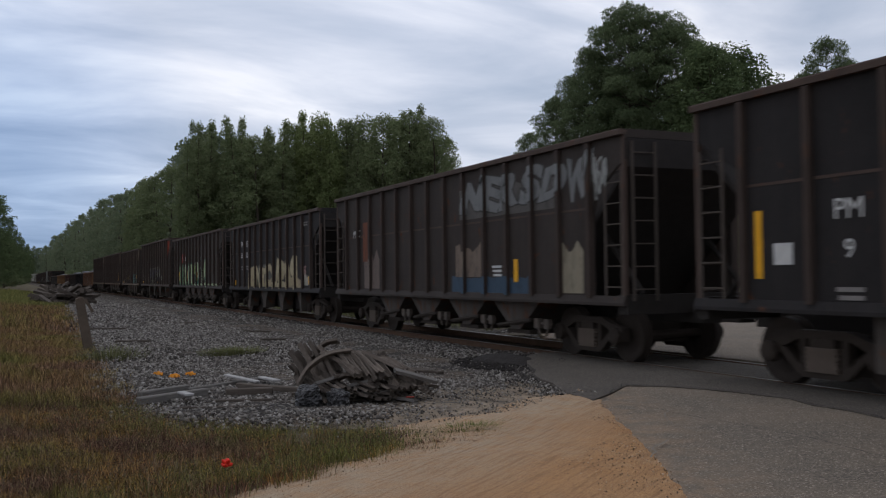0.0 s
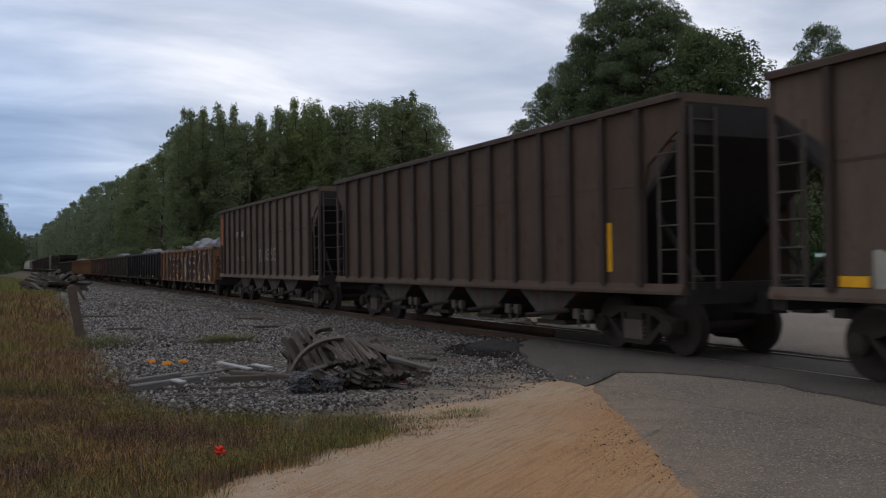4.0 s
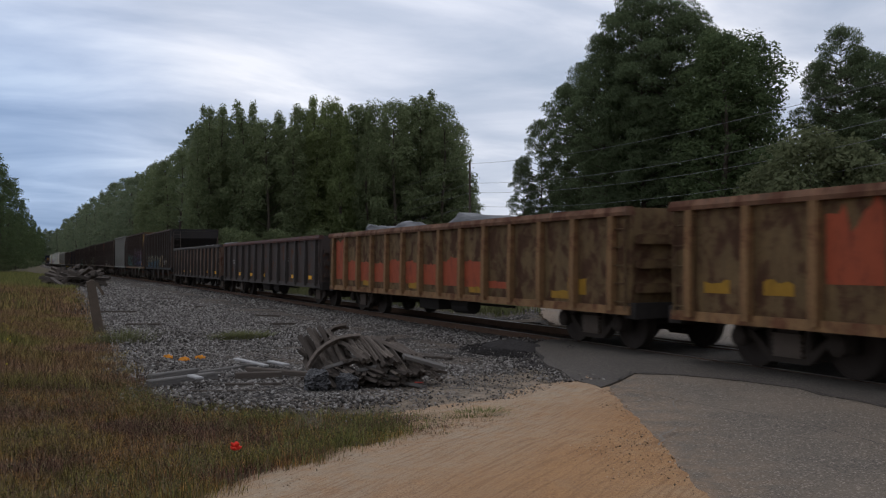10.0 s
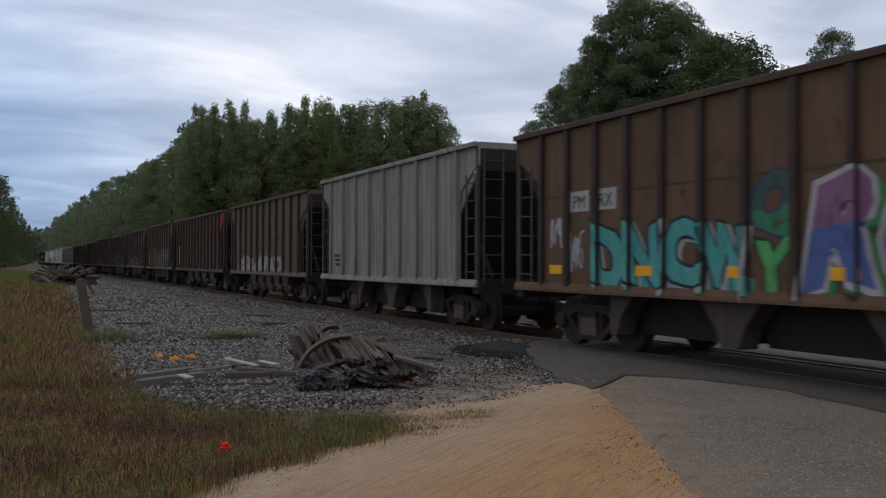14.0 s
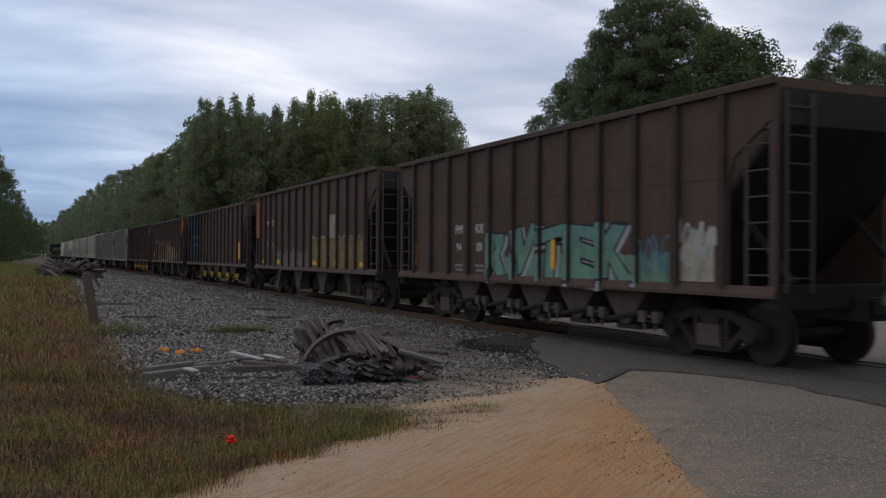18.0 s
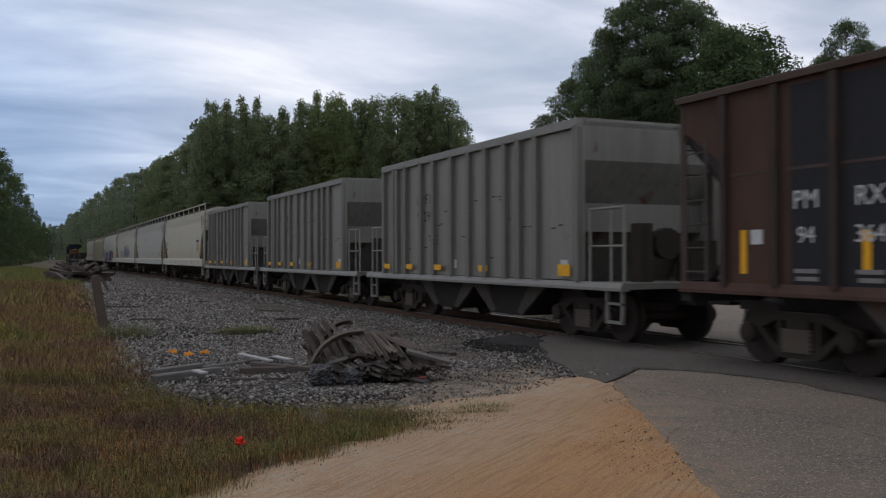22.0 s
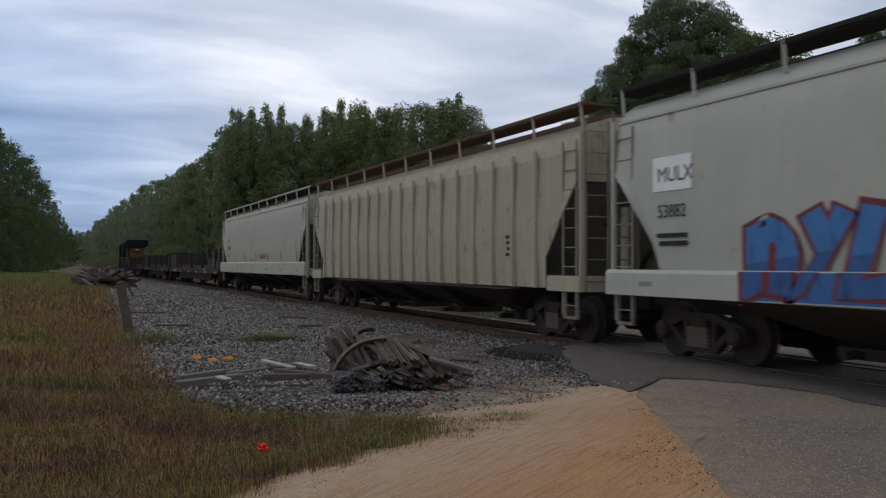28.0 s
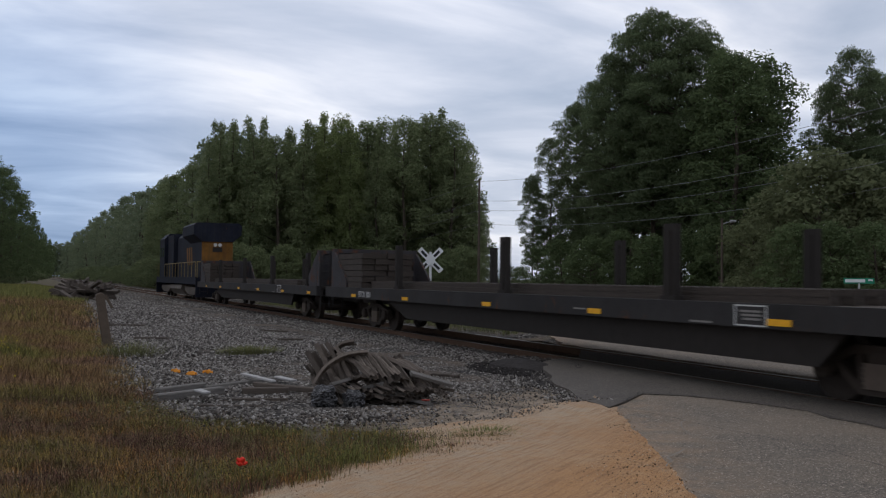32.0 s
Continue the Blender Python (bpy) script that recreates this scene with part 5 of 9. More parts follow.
def covered_hopper(L, mat, label, top=4.15, ribs=0, bays=4, trim=None, roofmat=None, ridges=4, belt=(1.03, 1.46)):
    """A covered hopper with a bellied side over a side sill, cut corners, roof walk and outlets."""
    car = thing("covered_hopper_car", label, "hopper car", "covered hopper cars")
    h = L / 2
    sill, tall = belt[0], belt[1] - belt[0]
    lo = 1.08 if ribs else belt[1] - 0.02
    cut = 1.45
    half = [(0.72, top + 0.3), (1.1, top + 0.2), (1.36, top + 0.02), (1.46, top - 0.2), (1.51, top - 0.5), (1.535, top - 0.9), (1.545, top - 1.3), (HALF, top - 1.8), (1.54, 2.0), (1.51, lo + 0.06), (1.5, lo)] if not ribs else [(0.72, top + 0.22), (1.12, top + 0.10), (1.38, top - 0.12), (1.49, top - 0.45), (HALF - 0.02, top - 1.2), (HALF, top - 1.9), (HALF - 0.02, 1.66), (HALF - 0.05, lo)]
    
    def shell(bm):
        # stations along the car: the lower edge rises towards the ends
        st = [(-h + 0.14, 3.12), (-h + 0.35, 2.9), (-h + 0.8, 2.4), (-h + 1.2, 1.9), (-h + 1.4, lo + 0.06 if not ribs else 1.68), (-h + 1.42, lo)]
        st = st + [(-y, z) for y, z in st[::-1]]
        prev = None
        for y, z0 in st:
            ring = []
            for x, z in half:
                ring.append((x, z if z > z0 else None))
            ring = [(x, z if z is not None else z0) for x, z in ring]
            full = [(-x, z) for x, z in ring[::-1]] + ring
            vs = [bm.verts.new((x, y, z)) for x, z in full]
            if prev:
                for k in range(len(vs) - 1):
                    bm.faces.new((prev[k], prev[k + 1], vs[k + 1], vs[k]))
            else:
                bm.faces.new(vs)
            prev = vs
        bm.faces.new(prev[::-1])
        bmesh.ops.remove_doubles(bm, verts=bm.verts[:], dist=0.0005)
        for f in bm.faces:
            f.smooth = len(f.verts) < 5 and not ribs

    part("body", ("cov_shell", round(L, 2), round(top, 2), ribs), shell, mat, car)
    part("slope_sheet", ("cov_slope", round(L, 2)), lambda bm: prism_x(bm, [(-h + 0.35, 3.3), (h - 0.35, 3.3), (h - 0.35, 3.05), (h - cut - 1.5, 1.0), (-h + cut + 1.5, 1.0), (-h + 0.35, 3.05)], -1.35, 1.35), M_aluin, car)
    for s in (-1, 1):
        if ribs:
            for q in (-1, 1):
                part("side_sill", "cov_sill_end", lambda bm: box(bm, -0.04, 0.04, -0.62, 0.62, 0, 0.3), mat, car, x=s * (HALF - 0.02), y=q * (h - 0.64), z=sill)
        else:
            part("side_sill", ("cov_sill", round(L, 2), round(tall, 2), s), lambda bm: prism_y(bm, [(-0.09, 0), (0.03, 0), (0.03, tall), (-0.05, tall), (-0.09, tall - 0.06)] if s < 0 else [(-0.03, 0), (0.09, 0), (0.09, tall - 0.06), (0.05, tall), (-0.03, tall)], -h, h), trim or mat, car, x=s * HALF, z=sill)
        part("end_sill", "cov_end_sill", lambda bm: box(bm, -HALF, HALF, -0.1, 0.1, 0, 0.3), trim or mat, car, y=s * (h - 0.1), z=sill)
        for q in (-1, 1):
            part("corner_post", ("cov_post", round(top, 2)), lambda bm: box(bm, -0.04, 0.04, -0.035, 0.035, sill, top - 0.1), mat, car, x=q * (HALF - 0.06), y=s * (h - 0.05))
        part("end_post", ("cov_endpost", s), lambda bm: (box(bm, -0.5, -0.38, -0.05, 0.05, sill, top - 1.5), box(bm, 0.38, 0.5, -0.05, 0.05, sill, top - 1.5)), mat, car, y=s * (h - 0.2))
        ladder(car, M_dull, -HALF + 0.02, s * (h - 0.42), sill - 0.45, top - 0.25, 0.5, 9)
        ladder(car, M_dull, -HALF + 0.35, s * (h + 0.02), sill, top + 0.1, 0.5, 8, 90)
        part("step", "cov_step", lambda bm: (box(bm, -0.03, 0.03, -0.25, -0.2, -0.5, 0), box(bm, -0.03, 0.03, 0.2, 0.25, -0.5, 0), box(bm, -0.03, 0.03, -0.25, 0.25, -0.52, -0.47)), M_dull, car, x=-HALF + 0.05, y=s * (h - 0.42), z=sill)
    # added block, dark as the shade under the walk; walk, its posts and hatches
    part("roof_trough", ("shade_block", round(L, 2)), lambda bm: prism_y(bm, [(-0.80, top + 0.12), (0.80, top + 0.12), (0.72, top + 0.34), (-0.72, top + 0.34)], -h + 0.5, h - 0.5), roofmat or M_under, car)
    for s in (-1, 1):
        part("running_board", ("walk", round(L, 2)), lambda bm: prism_y(bm, [(-0.3, -0.025), (0.28, -0.025), (0.28, 0.0), (-0.3, 0.0)], -h - 0.1, h + 0.1), roofmat or M_under, car, x=s * 1.12, z=top + 0.41)
        part("walk_edge", ("walk_edge", round(L, 2)), lambda bm: prism_y(bm, [(-0.018, -0.03), (0.018, -0.03), (0.018, 0.035), (-0.018, 0.035)], -h - 0.1, h + 0.1), mat if roofmat is None else roofmat, car, x=s * 1.42, z=top + 0.44)
        for q, (rx, rz) in enumerate(() if ribs else ((1.41, -0.06), (1.455, -0.19), (1.48, -0.32), (1.50, -0.46))[:ridges] if ridges > 1 else ((1.44, -0.14),)):
            part("roof_ridge", ("roof_ridge", round(L, 2)), lambda bm: prism_y(bm, [(-0.03, -0.022), (0.022, -0.014), (0.022, 0.014), (-0.03, 0.022)], -h + 0.15, h - 0.15), mat, car, x=s * rx, z=top + rz)
        n = max(6, int(L / 1.7))
        for k in range(n):
            part("walk_bracket", ("walk_bracket", s), lambda bm, s=s: bar(bm, (s * 0.26, 0, -0.45), (s * 0.30, 0, 0.0), 0.035, seg=4), mat, car, x=s * 1.12, y=-h + 0.2 + (L - 0.4) * k / (n - 1), z=top + 0.46)
    for k in range(int(L / 2.6)):
        part("hatch", "hatch", lambda bm: (lathe_x(bm, [(0, 0.01), (0, 0.01)], 6) if False else bar(bm, (0, 0, 0), (0, 0, 0.16), 0.34, 0.3, 14)), mat, car, y=-h + 1.6 + 2.6 * k, z=top + 0.2)
    if ribs:
        for s in (-1, 1):
            for y in rib_places(L, ribs, 1.75):
                part("side_post", ("cov_rib", round(top, 2)), lambda bm: prism_y(bm, [(-0.05, lo), (0.05, lo), (0.02, top - 0.3), (-0.03, top - 0.3)], -0.06, 0.06), mat, car, x=s * (HALF + 0.015), y=y)
    if not ribs:
        for k in range(7):
            bars(car, h - 1.2 - (L - 2.4) * k / 6, sill + 0.2, 0.35 + 0.1 * (k % 3), 0.14, 1 + k % 2, M_faint2, -HALF - 0.094)
    a, b = -h + 2.9, h - 2.9
    for k in range(bays):
        y = a + (b - a) * (k + 0.5) / bays
        w = (b - a) / bays
        part("outlet_hopper", ("cov_bay", round(w, 2)), lambda bm: [bmesh.ops.create_cone(bm, cap_ends=True, segments=4, radius1=0.42, radius2=w * 0.68, depth=0.62, matrix=Matrix.LocRotScale((0, 0, -0.31), Euler((0, 0, radians(45))), (1.15, 1, 1)))], M_hopperbay, car, y=y, z=sill + 0.0)
        part("outlet_gate", "cov_gate", lambda bm: (box(bm, -0.62, 0.62, -0.42, 0.42, -0.76, -0.6), bar(bm, (-0.95, 0, -0.69), (-0.55, 0, -0.69), 0.06, seg=8)), M_truck, car, y=y, z=sill)
    underframe(car, L)
    return car


def silver_hopper(L, P, label):
    """A short aluminium hopper with open end platforms; L is the body, P the platform at each end."""
    car = thing("hopper_car", label, "hopper car", "aluminium hopper cars")
    mat, h, top, sill = M_alu, L / 2, 4.02, 1.02
    H = h + P
    for s in (-1, 1):
        part("side_sheet", ("alu_side", round(L, 2), s), lambda bm, s=s: box(bm, min(s * HALF, s * (HALF - 0.05)), max(s * HALF, s * (HALF - 0.05)), -h, h, sill + 0.1, top - 0.1), mat, car)
        part("top_chord", ("alu_chord", round(L, 2)), lambda bm: box(bm, -0.10, 0.10, -h, h, -0.16, 0), mat, car, x=s * HALF, z=top)
        part("side_sill", ("alu_sill", round(H, 2)), lambda bm: prism_y(bm, [(-0.10, 0), (0.08, 0), (0.08, 0.05), (0.02, 0.14), (-0.06, 0.14), (-0.10, 0.05)], -H, H), mat, car, x=s * HALF, z=sill - 0.06)
        part("end_sheet", ("alu_end", s), lambda bm, s=s: prism_x(bm, [(s * h, top - 0.05), (s * (h - 0.06), top - 0.05), (s * (h - 0.06), top - 0.7), (s * (h - 1.7), sill), (s * (h - 1.55), sill), (s * h, top - 0.75)], -HALF + 0.05, HALF - 0.05), M_aluin, car)
        part("end_chord", "alu_endchord", lambda bm: box(bm, -HALF, HALF, -0.07, 0.07, -0.13, 0), mat, car, y=s * (h - 0.07), z=top)
        part("platform", ("alu_platform", round(P, 2)), lambda bm: box(bm, -HALF, HALF, -P / 2, P / 2, -0.05, 0.05), mat, car, y=s * (h + P / 2), z=sill + 0.02)
        part("end_panel", "alu_endpanel", lambda bm: box(bm, -HALF, HALF, -0.04, 0.04, 0, 0.55), mat, car, y=s * (h - 0.55), z=2.0)
        for q in (-1, 1):
            part("handrail", ("alu_rail", s), lambda bm, s=s: (bar(bm, (0, s * 0.15, 0), (0, s * 0.15, 1.35), 0.028), bar(bm, (0, s * (P - 0.12), 0), (0, s * (P - 0.12), 1.35), 0.028), bar(bm, (0, s * 0.15, 1.35), (0, s * (P - 0.12), 1.35), 0.028), bar(bm, (0, s * 0.15, 0.7), (0, s * (P - 0.12), 0.7), 0.022), bar(bm, (0, s * (P - 0.5), 0), (0, s * (P - 0.5), 1.35), 0.022)), mat, car, x=q * (HALF - 0.06), y=s * h, z=sill)
            part("step", ("alu_step", s), lambda bm: (box(bm, -0.03, 0.03, -0.25, -0.2, -0.6, 0), box(bm, -0.03, 0.03, 0.2, 0.25, -0.6, 0), box(bm, -0.03, 0.03, -0.25, 0.25, -0.62, -0.57), box(bm, -0.03, 0.03, -0.25, 0.25, -0.3, -0.26)), mat, car, x=q * (HALF - 0.03), y=s * (H - 0.35), z=sill)
        part("brake_rigging", ("alu_brake", s), lambda bm: (bar(bm, (-0.7, 0, 0), (-0.7, 0, 1.1), 0.2, seg=10), bar(bm, (-0.2, -0.1, 0.75), (-0.2, 0.1, 0.75), 0.28, seg=14), box(bm, 0.2, 0.8, -0.2, 0.2, 0, 0.8)), M_truck, car, y=s * (h + P * 0.45), z=sill)
    r = random.Random(3)
    for s in (-1, 1):
        for q in (0.0, 0.075, 0.10, 0.16, 0.265, 0.345, 0.45, 0.545, 0.63, 0.72, 0.78, 0.85, 1.0):
            part("side_post", "alu_post", lambda bm: prism_y(bm, [(-0.09, 0), (0.05, 0), (0.05, 2.8), (-0.09, 2.8)], -0.085, 0.085), M_alupost, car, x=s * (HALF + 0.01) if s < 0 else s * (HALF - 0.03), y=h - 0.1 - (L - 0.2) * q, z=sill + 0.08)
    for q in (0.0, 0.10, 0.265, 0.345, 0.45, 0.545, 0.63, 0.72, 0.85, 1.0):
        part("rivet_row", "rivet_row", lambda bm: [box(bm, -0.012, 0.0, -0.016, 0.016, 0.12 * k_, 0.12 * k_ + 0.045) for k_ in range(23)], M_truck, car, x=-HALF - 0.08, y=h - 0.1 - (L - 0.2) * q - 0.05, z=sill + 0.16)
    for k in range(26):
        part("tie_tab", "tie_tab", lambda bm: box(bm, -0.012, 0.0, -0.07, 0.07, -0.012, 0.012), M_truck, car, x=-HALF - 0.0, y=h - 0.7 - (L - 1.4) * r.random(), z=sill + r.uniform(0.4, 1.9))
    for k in range(2):
        y = (-0.25 + 0.5 * k) * L * 0.62
        w = L * 0.34
        part("hopper_bay", ("alu_bay", round(w, 2)), lambda bm: prism_x(bm, [(-w * 0.5, 0), (w * 0.5, 0), (w * 0.2, -0.66), (-w * 0.2, -0.66)], -1.2, 1.2), M_under, car, y=y, z=sill - 0.04)
        for q in (-1, 1):
            part("bay_flange", ("alu_flange", round(w, 2), q), lambda bm, q=q: prism_x(bm, [(q * w * 0.5, 0), (q * w * 0.3, 0), (q * w * 0.14, -0.6), (q * w * 0.2, -0.66)], -1.26, -1.2), M_hopperbay, car, y=y, z=sill - 0.04)
    underframe(car, L + 2 * P - 0.3)
    for k, q in enumerate((0.04, 0.2, 0.38, 0.62, 0.95)):
        plate(car, h - L * q, sill + 0.27, 0.42, 0.13 + (0.08 if q > 0.9 else 0), M_yellow, -HALF - 0.086)
    for q in (0.46, 0.71, 0.94):
        plate(car, h - L * q, sill + 0.36, 0.26, 0.2, M_white, -HALF - 0.01, "placard")
    return car


M_darktimber = Mat("dark_old_timber", 0.9)
M_darktimber.color(M_darktimber.mix(M_darktimber.noise(3, 7, 0.6, (9, 1.0, 9)), (0.018, 0.014, 0.012), (0.075, 0.058, 0.045))).bump(M_darktimber.noise(5, 7, 0.6, (14, 1, 14)), 0.7, 0.02)


def bulkhead_flat(L, mat, label, wood=True):
    car = thing("bulkhead_flatcar", label, "flatcar", "bulkhead flatcars")
    h, deck = L / 2, 1.24
    side = [(-h, deck - 0.3), (-h, deck), (h, deck), (h, deck - 0.3), (h - 5.6, deck - 0.32), (h - 7.0, 0.47), (-h + 4.15, 0.47), (-h + 3.7, deck - 0.32)]
    for s in (-1, 1):
        part("side_beam", ("flat_side", round(L, 2), s), lambda bm, s=s: prism_x(bm, side, min(s * (HALF - 0.1), s * (HALF - 0.18)), max(s * (HALF - 0.1), s * (HALF - 0.18))), M_under, car)
        part("deck_edge", ("flat_edge", round(L, 2)), lambda bm: box(bm, -0.07, 0.07, -h, h, -0.33, 0.0), mat, car, x=s * HALF, z=deck + 0.012)
        part("bulkhead", "bulkhead", lambda bm: (box(bm, -1.42, 1.42, -0.06, 0.06, 0, 1.3), [box(bm, x - 0.07, x + 0.07, -0.16, 0.16, 0, 1.38) for x in (-1.4, -0.7, 0, 0.7, 1.4)], box(bm, -1.45, 1.45, -0.14, 0.14, 1.26, 1.38)), M_bulk, car, y=s * (h - 0.35), z=deck - 0.12)
        for q in (-1, 1):
            part("bulkhead_gusset", ("gusset", s), lambda bm, s=s: prism_x(bm, [(0, 0), (-s * 1.3, 0), (-s * 1.3, 0.3), (-s * 0.25, 1.1), (0, 1.25)], -0.03, 0.03), M_bulk, car, x=q * 1.45, y=s * (h - 0.5), z=deck - 0.1)
        ladder(car, mat, -HALF + 0.3, s * (h + 0.0), 0.5, deck + 1.2, 0.45, 7, 90)
        for y in (-11.2, -5.6, 0.02, 6.29):
            part("stake", "stake", lambda bm: (box(bm, -0.06, 0.06, -0.14, 0.14, -0.15, 1.2), box(bm, -0.08, -0.06, -0.05, 0.05, -0.1, 1.1), box(bm, -0.09, 0.09, -0.18, 0.18, -0.2, 0.08)), M_under, car, x=s * (HALF - 0.1), y=y, z=deck)
    n = int(L / 0.45)
    for k in range(n):
        part("deck_board", "deck_board", lambda bm: box(bm, -HALF + 0.08, HALF - 0.08, -0.21, 0.21, -0.07, 0), M_tie.m, car, y=-h + 0.25 + (L - 0.5) * k / (n - 1), z=deck)
    part("centre_beam", ("flat_centre", round(L, 2)), lambda bm: box(bm, -0.5, 0.5, -h + 4.5, h - 4.5, 0.5, deck - 0.1), M_under, car)
    # long steel bars lying on the deck, and timber behind the bulkhead
    for k in range(2):
        for q in range(6):
            part("steel_bar", ("flat_load", round(L, 2)), lambda bm: box(bm, -0.09, 0.09, -h + 4.2, h - 3.4, 0, 0.1), M_darktimber.m, car, x=-1.1 + 0.44 * q, z=deck + 0.005 + 0.105 * k)
    if wood:
        for k in range(6):
            for q in range(4):
                part("timber", ("timber", (k + q) % 3), lambda bm: box(bm, -0.2, 0.2, -1.15 - 0.05 * ((k + q) % 3), 1.15 + 0.04 * ((k + q) % 3), 0, 0.165), M_darktimber.m, car, x=-1.22 + 0.42 * q, y=h - 2.0, z=deck + 0.005 + 0.18 * k)
    underframe(car, L, inset=3.5)
    for y in (9.7, 5.39, 0.56, -3.67, -8.07, -11.9):
        plate(car, y, deck - 0.23, 0.42, 0.09, M_yellow, -HALF - 0.076)
    # stencilled box with two rows of marks
    for y, z, w, t in ((-7.53, deck - 0.02, 0.62, 0.02), (-7.53, deck - 0.29, 0.62, 0.02), (-7.23, deck - 0.155, 0.02, 0.27), (-7.83, deck - 0.155, 0.02, 0.27)):
        plate(car, y, z, w, t, M_white, -HALF - 0.076, "stencil_frame")
    bars(car, -7.53, deck - 0.15, 0.42, 0.16, 3, M_faint, -HALF - 0.076)
    bars(car, -6.5, deck - 0.28, 0.5, 0.05, 1, M_faint, -HALF - 0.076)
    bars(car, -3.2, deck - 0.2, 0.4, 0.05, 1, M_faint, -HALF - 0.076)
    return car


M_lblue = paint("dark_blue_locomotive_paint", (0.012, 0.014, 0.022), amount=0.1, streak=0.3)
M_lyel = paint("yellow_locomotive_paint", (0.16, 0.075, 0.018), amount=0.12, streak=0.4)
M_lgrey = paint("dusty_locomotive_frame", (0.14, 0.12, 0.10), amount=0.2)


def locomotive(L, label):
    car = thing("locomotive", label, "locomotive", "")
    h = L / 2
    # the hood end with the radiator faces -y, the cab is at +y
    part("frame", "loco_frame", lambda bm: box(bm, -1.5, 1.5, -h + 0.5, h - 0.5, 1.05, 1.45), M_lblue, car)
    part("fuel_tank", "loco_tank", lambda bm: prism_y(bm, [(-1.35, 0.95), (-1.45, 0.7), (-1.1, 0.3), (1.1, 0.3), (1.45, 0.7), (1.35, 0.95)], -3.4, 2.6), M_lgrey, car)
    part("long_hood", "loco_hood", lambda bm: (box(bm, -0.95, 0.95, -h + 1.7, 5.2, 1.45, 4.3), prism_y(bm, [(-0.95, 4.3), (0.95, 4.3), (0.7, 4.55), (-0.7, 4.55)], -h + 1.7, 5.2)), M_lblue, car)
    part("hood_end", "loco_hoodend", lambda bm: box(bm, -0.97, 0.97, -h + 1.62, -h + 1.7, 1.45, 4.1), M_lyel, car, label="yellow hood end")
    part("radiator", "loco_rad", lambda bm: prism_y(bm, [(-0.95, 3.75), (-1.5, 4.2), (-1.5, 4.8), (-1.3, 4.95), (1.3, 4.95), (1.5, 4.8), (1.5, 4.2), (0.95, 3.75)], -h + 1.5, -h + 6.4), M_lblue, car)
    part("equipment_hood", "loco_mid", lambda bm: box(bm, -1.25, 1.25, 2.0, 5.2, 1.45, 4.6), M_lblue, car)
    part("cab", "loco_cab", lambda bm: prism_y(bm, [(-1.5, 1.45), (1.5, 1.45), (1.5, 4.4), (1.1, 4.8), (-1.1, 4.8), (-1.5, 4.4)], 5.2, 8.0), M_lblue, car)
    part("short_hood", "loco_nose", lambda bm: box(bm, -0.9, 0.9, 8.0, 9.4, 1.45, 3.4), M_lyel, car)
    for s in (-1, 1):
        for y in (5.9, 7.2):
            part("cab_window", "loco_win", lambda bm: box(bm, -0.01, 0.01, -0.4, 0.4, -0.35, 0.35), M_glass, car, x=s * 1.505, y=y, z=3.4)
        part("walkway", "loco_walk", lambda bm: box(bm, -0.3, 0.3, -h + 0.6, h - 0.6, 0, 0.05), M_lblue, car, x=s * 1.22, z=1.455)
        part("handrail", "loco_handrail", lambda bm: (bar(bm, (0, -h + 0.8, 2.45), (0, 5, 2.45), 0.03), [bar(bm, (0, -h + 0.8 + k * 1.5, 1.5), (0, -h + 0.8 + k * 1.5, 2.45), 0.025) for k in range(11)]), M_yelrail, car, x=s * 1.48)
        part("logo_panel", ("loco_logo", s), lambda bm: [prism_x(bm, [(q, 2.3), (q + 0.5, 2.3), (q + 0.9, 3.5), (q + 0.4, 3.5)], -0.006, 0.006) for q in (-5.2, -4.3, -3.4)], M_lyel, car, x=s * 0.96)
        part("end_rail", ("loco_endrail", s), lambda bm: (bar(bm, (-1.4, 0, 2.45), (-0.4, 0, 2.45), 0.03), bar(bm, (0.4, 0, 2.45), (1.4, 0, 2.45), 0.03), [bar(bm, (x, 0, 1.4), (x, 0, 2.45), 0.025) for x in (-1.4, -0.4, 0.4, 1.4)]), M_yelrail, car, y=s * (h - 0.6))
        part("pilot", "loco_pilot", lambda bm: box(bm, -1.5, 1.5, -0.1, 0.1, 0.25, 1.1), M_lblue, car, y=s * (h - 0.55))
        part("truck_frame", "loco_truck", lambda bm: [prism_x(bm, [(-2.6, 0.62), (-2.6, 0.86), (2.6, 0.86), (2.6, 0.62), (1.2, 0.36), (-1.2, 0.36)], *p) for p in ((-1.2, -1.02), (1.02, 1.2))], M_lgrey, car, y=s * (h - 4.2))
        for q in (-1.95, 0, 1.95):
            part("wheelset", "wheelset", wheelset_mesh, M_wheel, car, y=s * (h - 4.2) + q, z=0.48)
    part("headlight", "loco_light", lambda bm: [bar(bm, (x, -0.06, 0), (x, 0.06, 0), 0.11, seg=12) for x in (-0.14, 0.14)], M_white, car, y=-h + 1.58, z=3.55)
    part("number_board", "loco_board", lambda bm: box(bm, -0.3, 0.3, -0.02, 0.02, -0.14, 0.14), M_under, car, y=-h + 1.6, z=3.25)
    part("horn_rack", "loco_horn", lambda bm: (bar(bm, (-0.3, 0, 0), (0.3, 0, 0), 0.05), bar(bm, (0, -0.2, 0.05), (0, 0.2, 0.05), 0.07)), M_under, car, y=1.0, z=4.3)
    coupler(car, -h + 0.4, -1)
    coupler(car, h - 0.4, 1)
    return car


M_glass = Mat("dark_cab_glass", 0.08, 0, 0.6).color((0.02, 0.025, 0.03)).m
M_yelrail = plain("yellow_handrail", (0.2, 0.15, 0.06), 0.6)


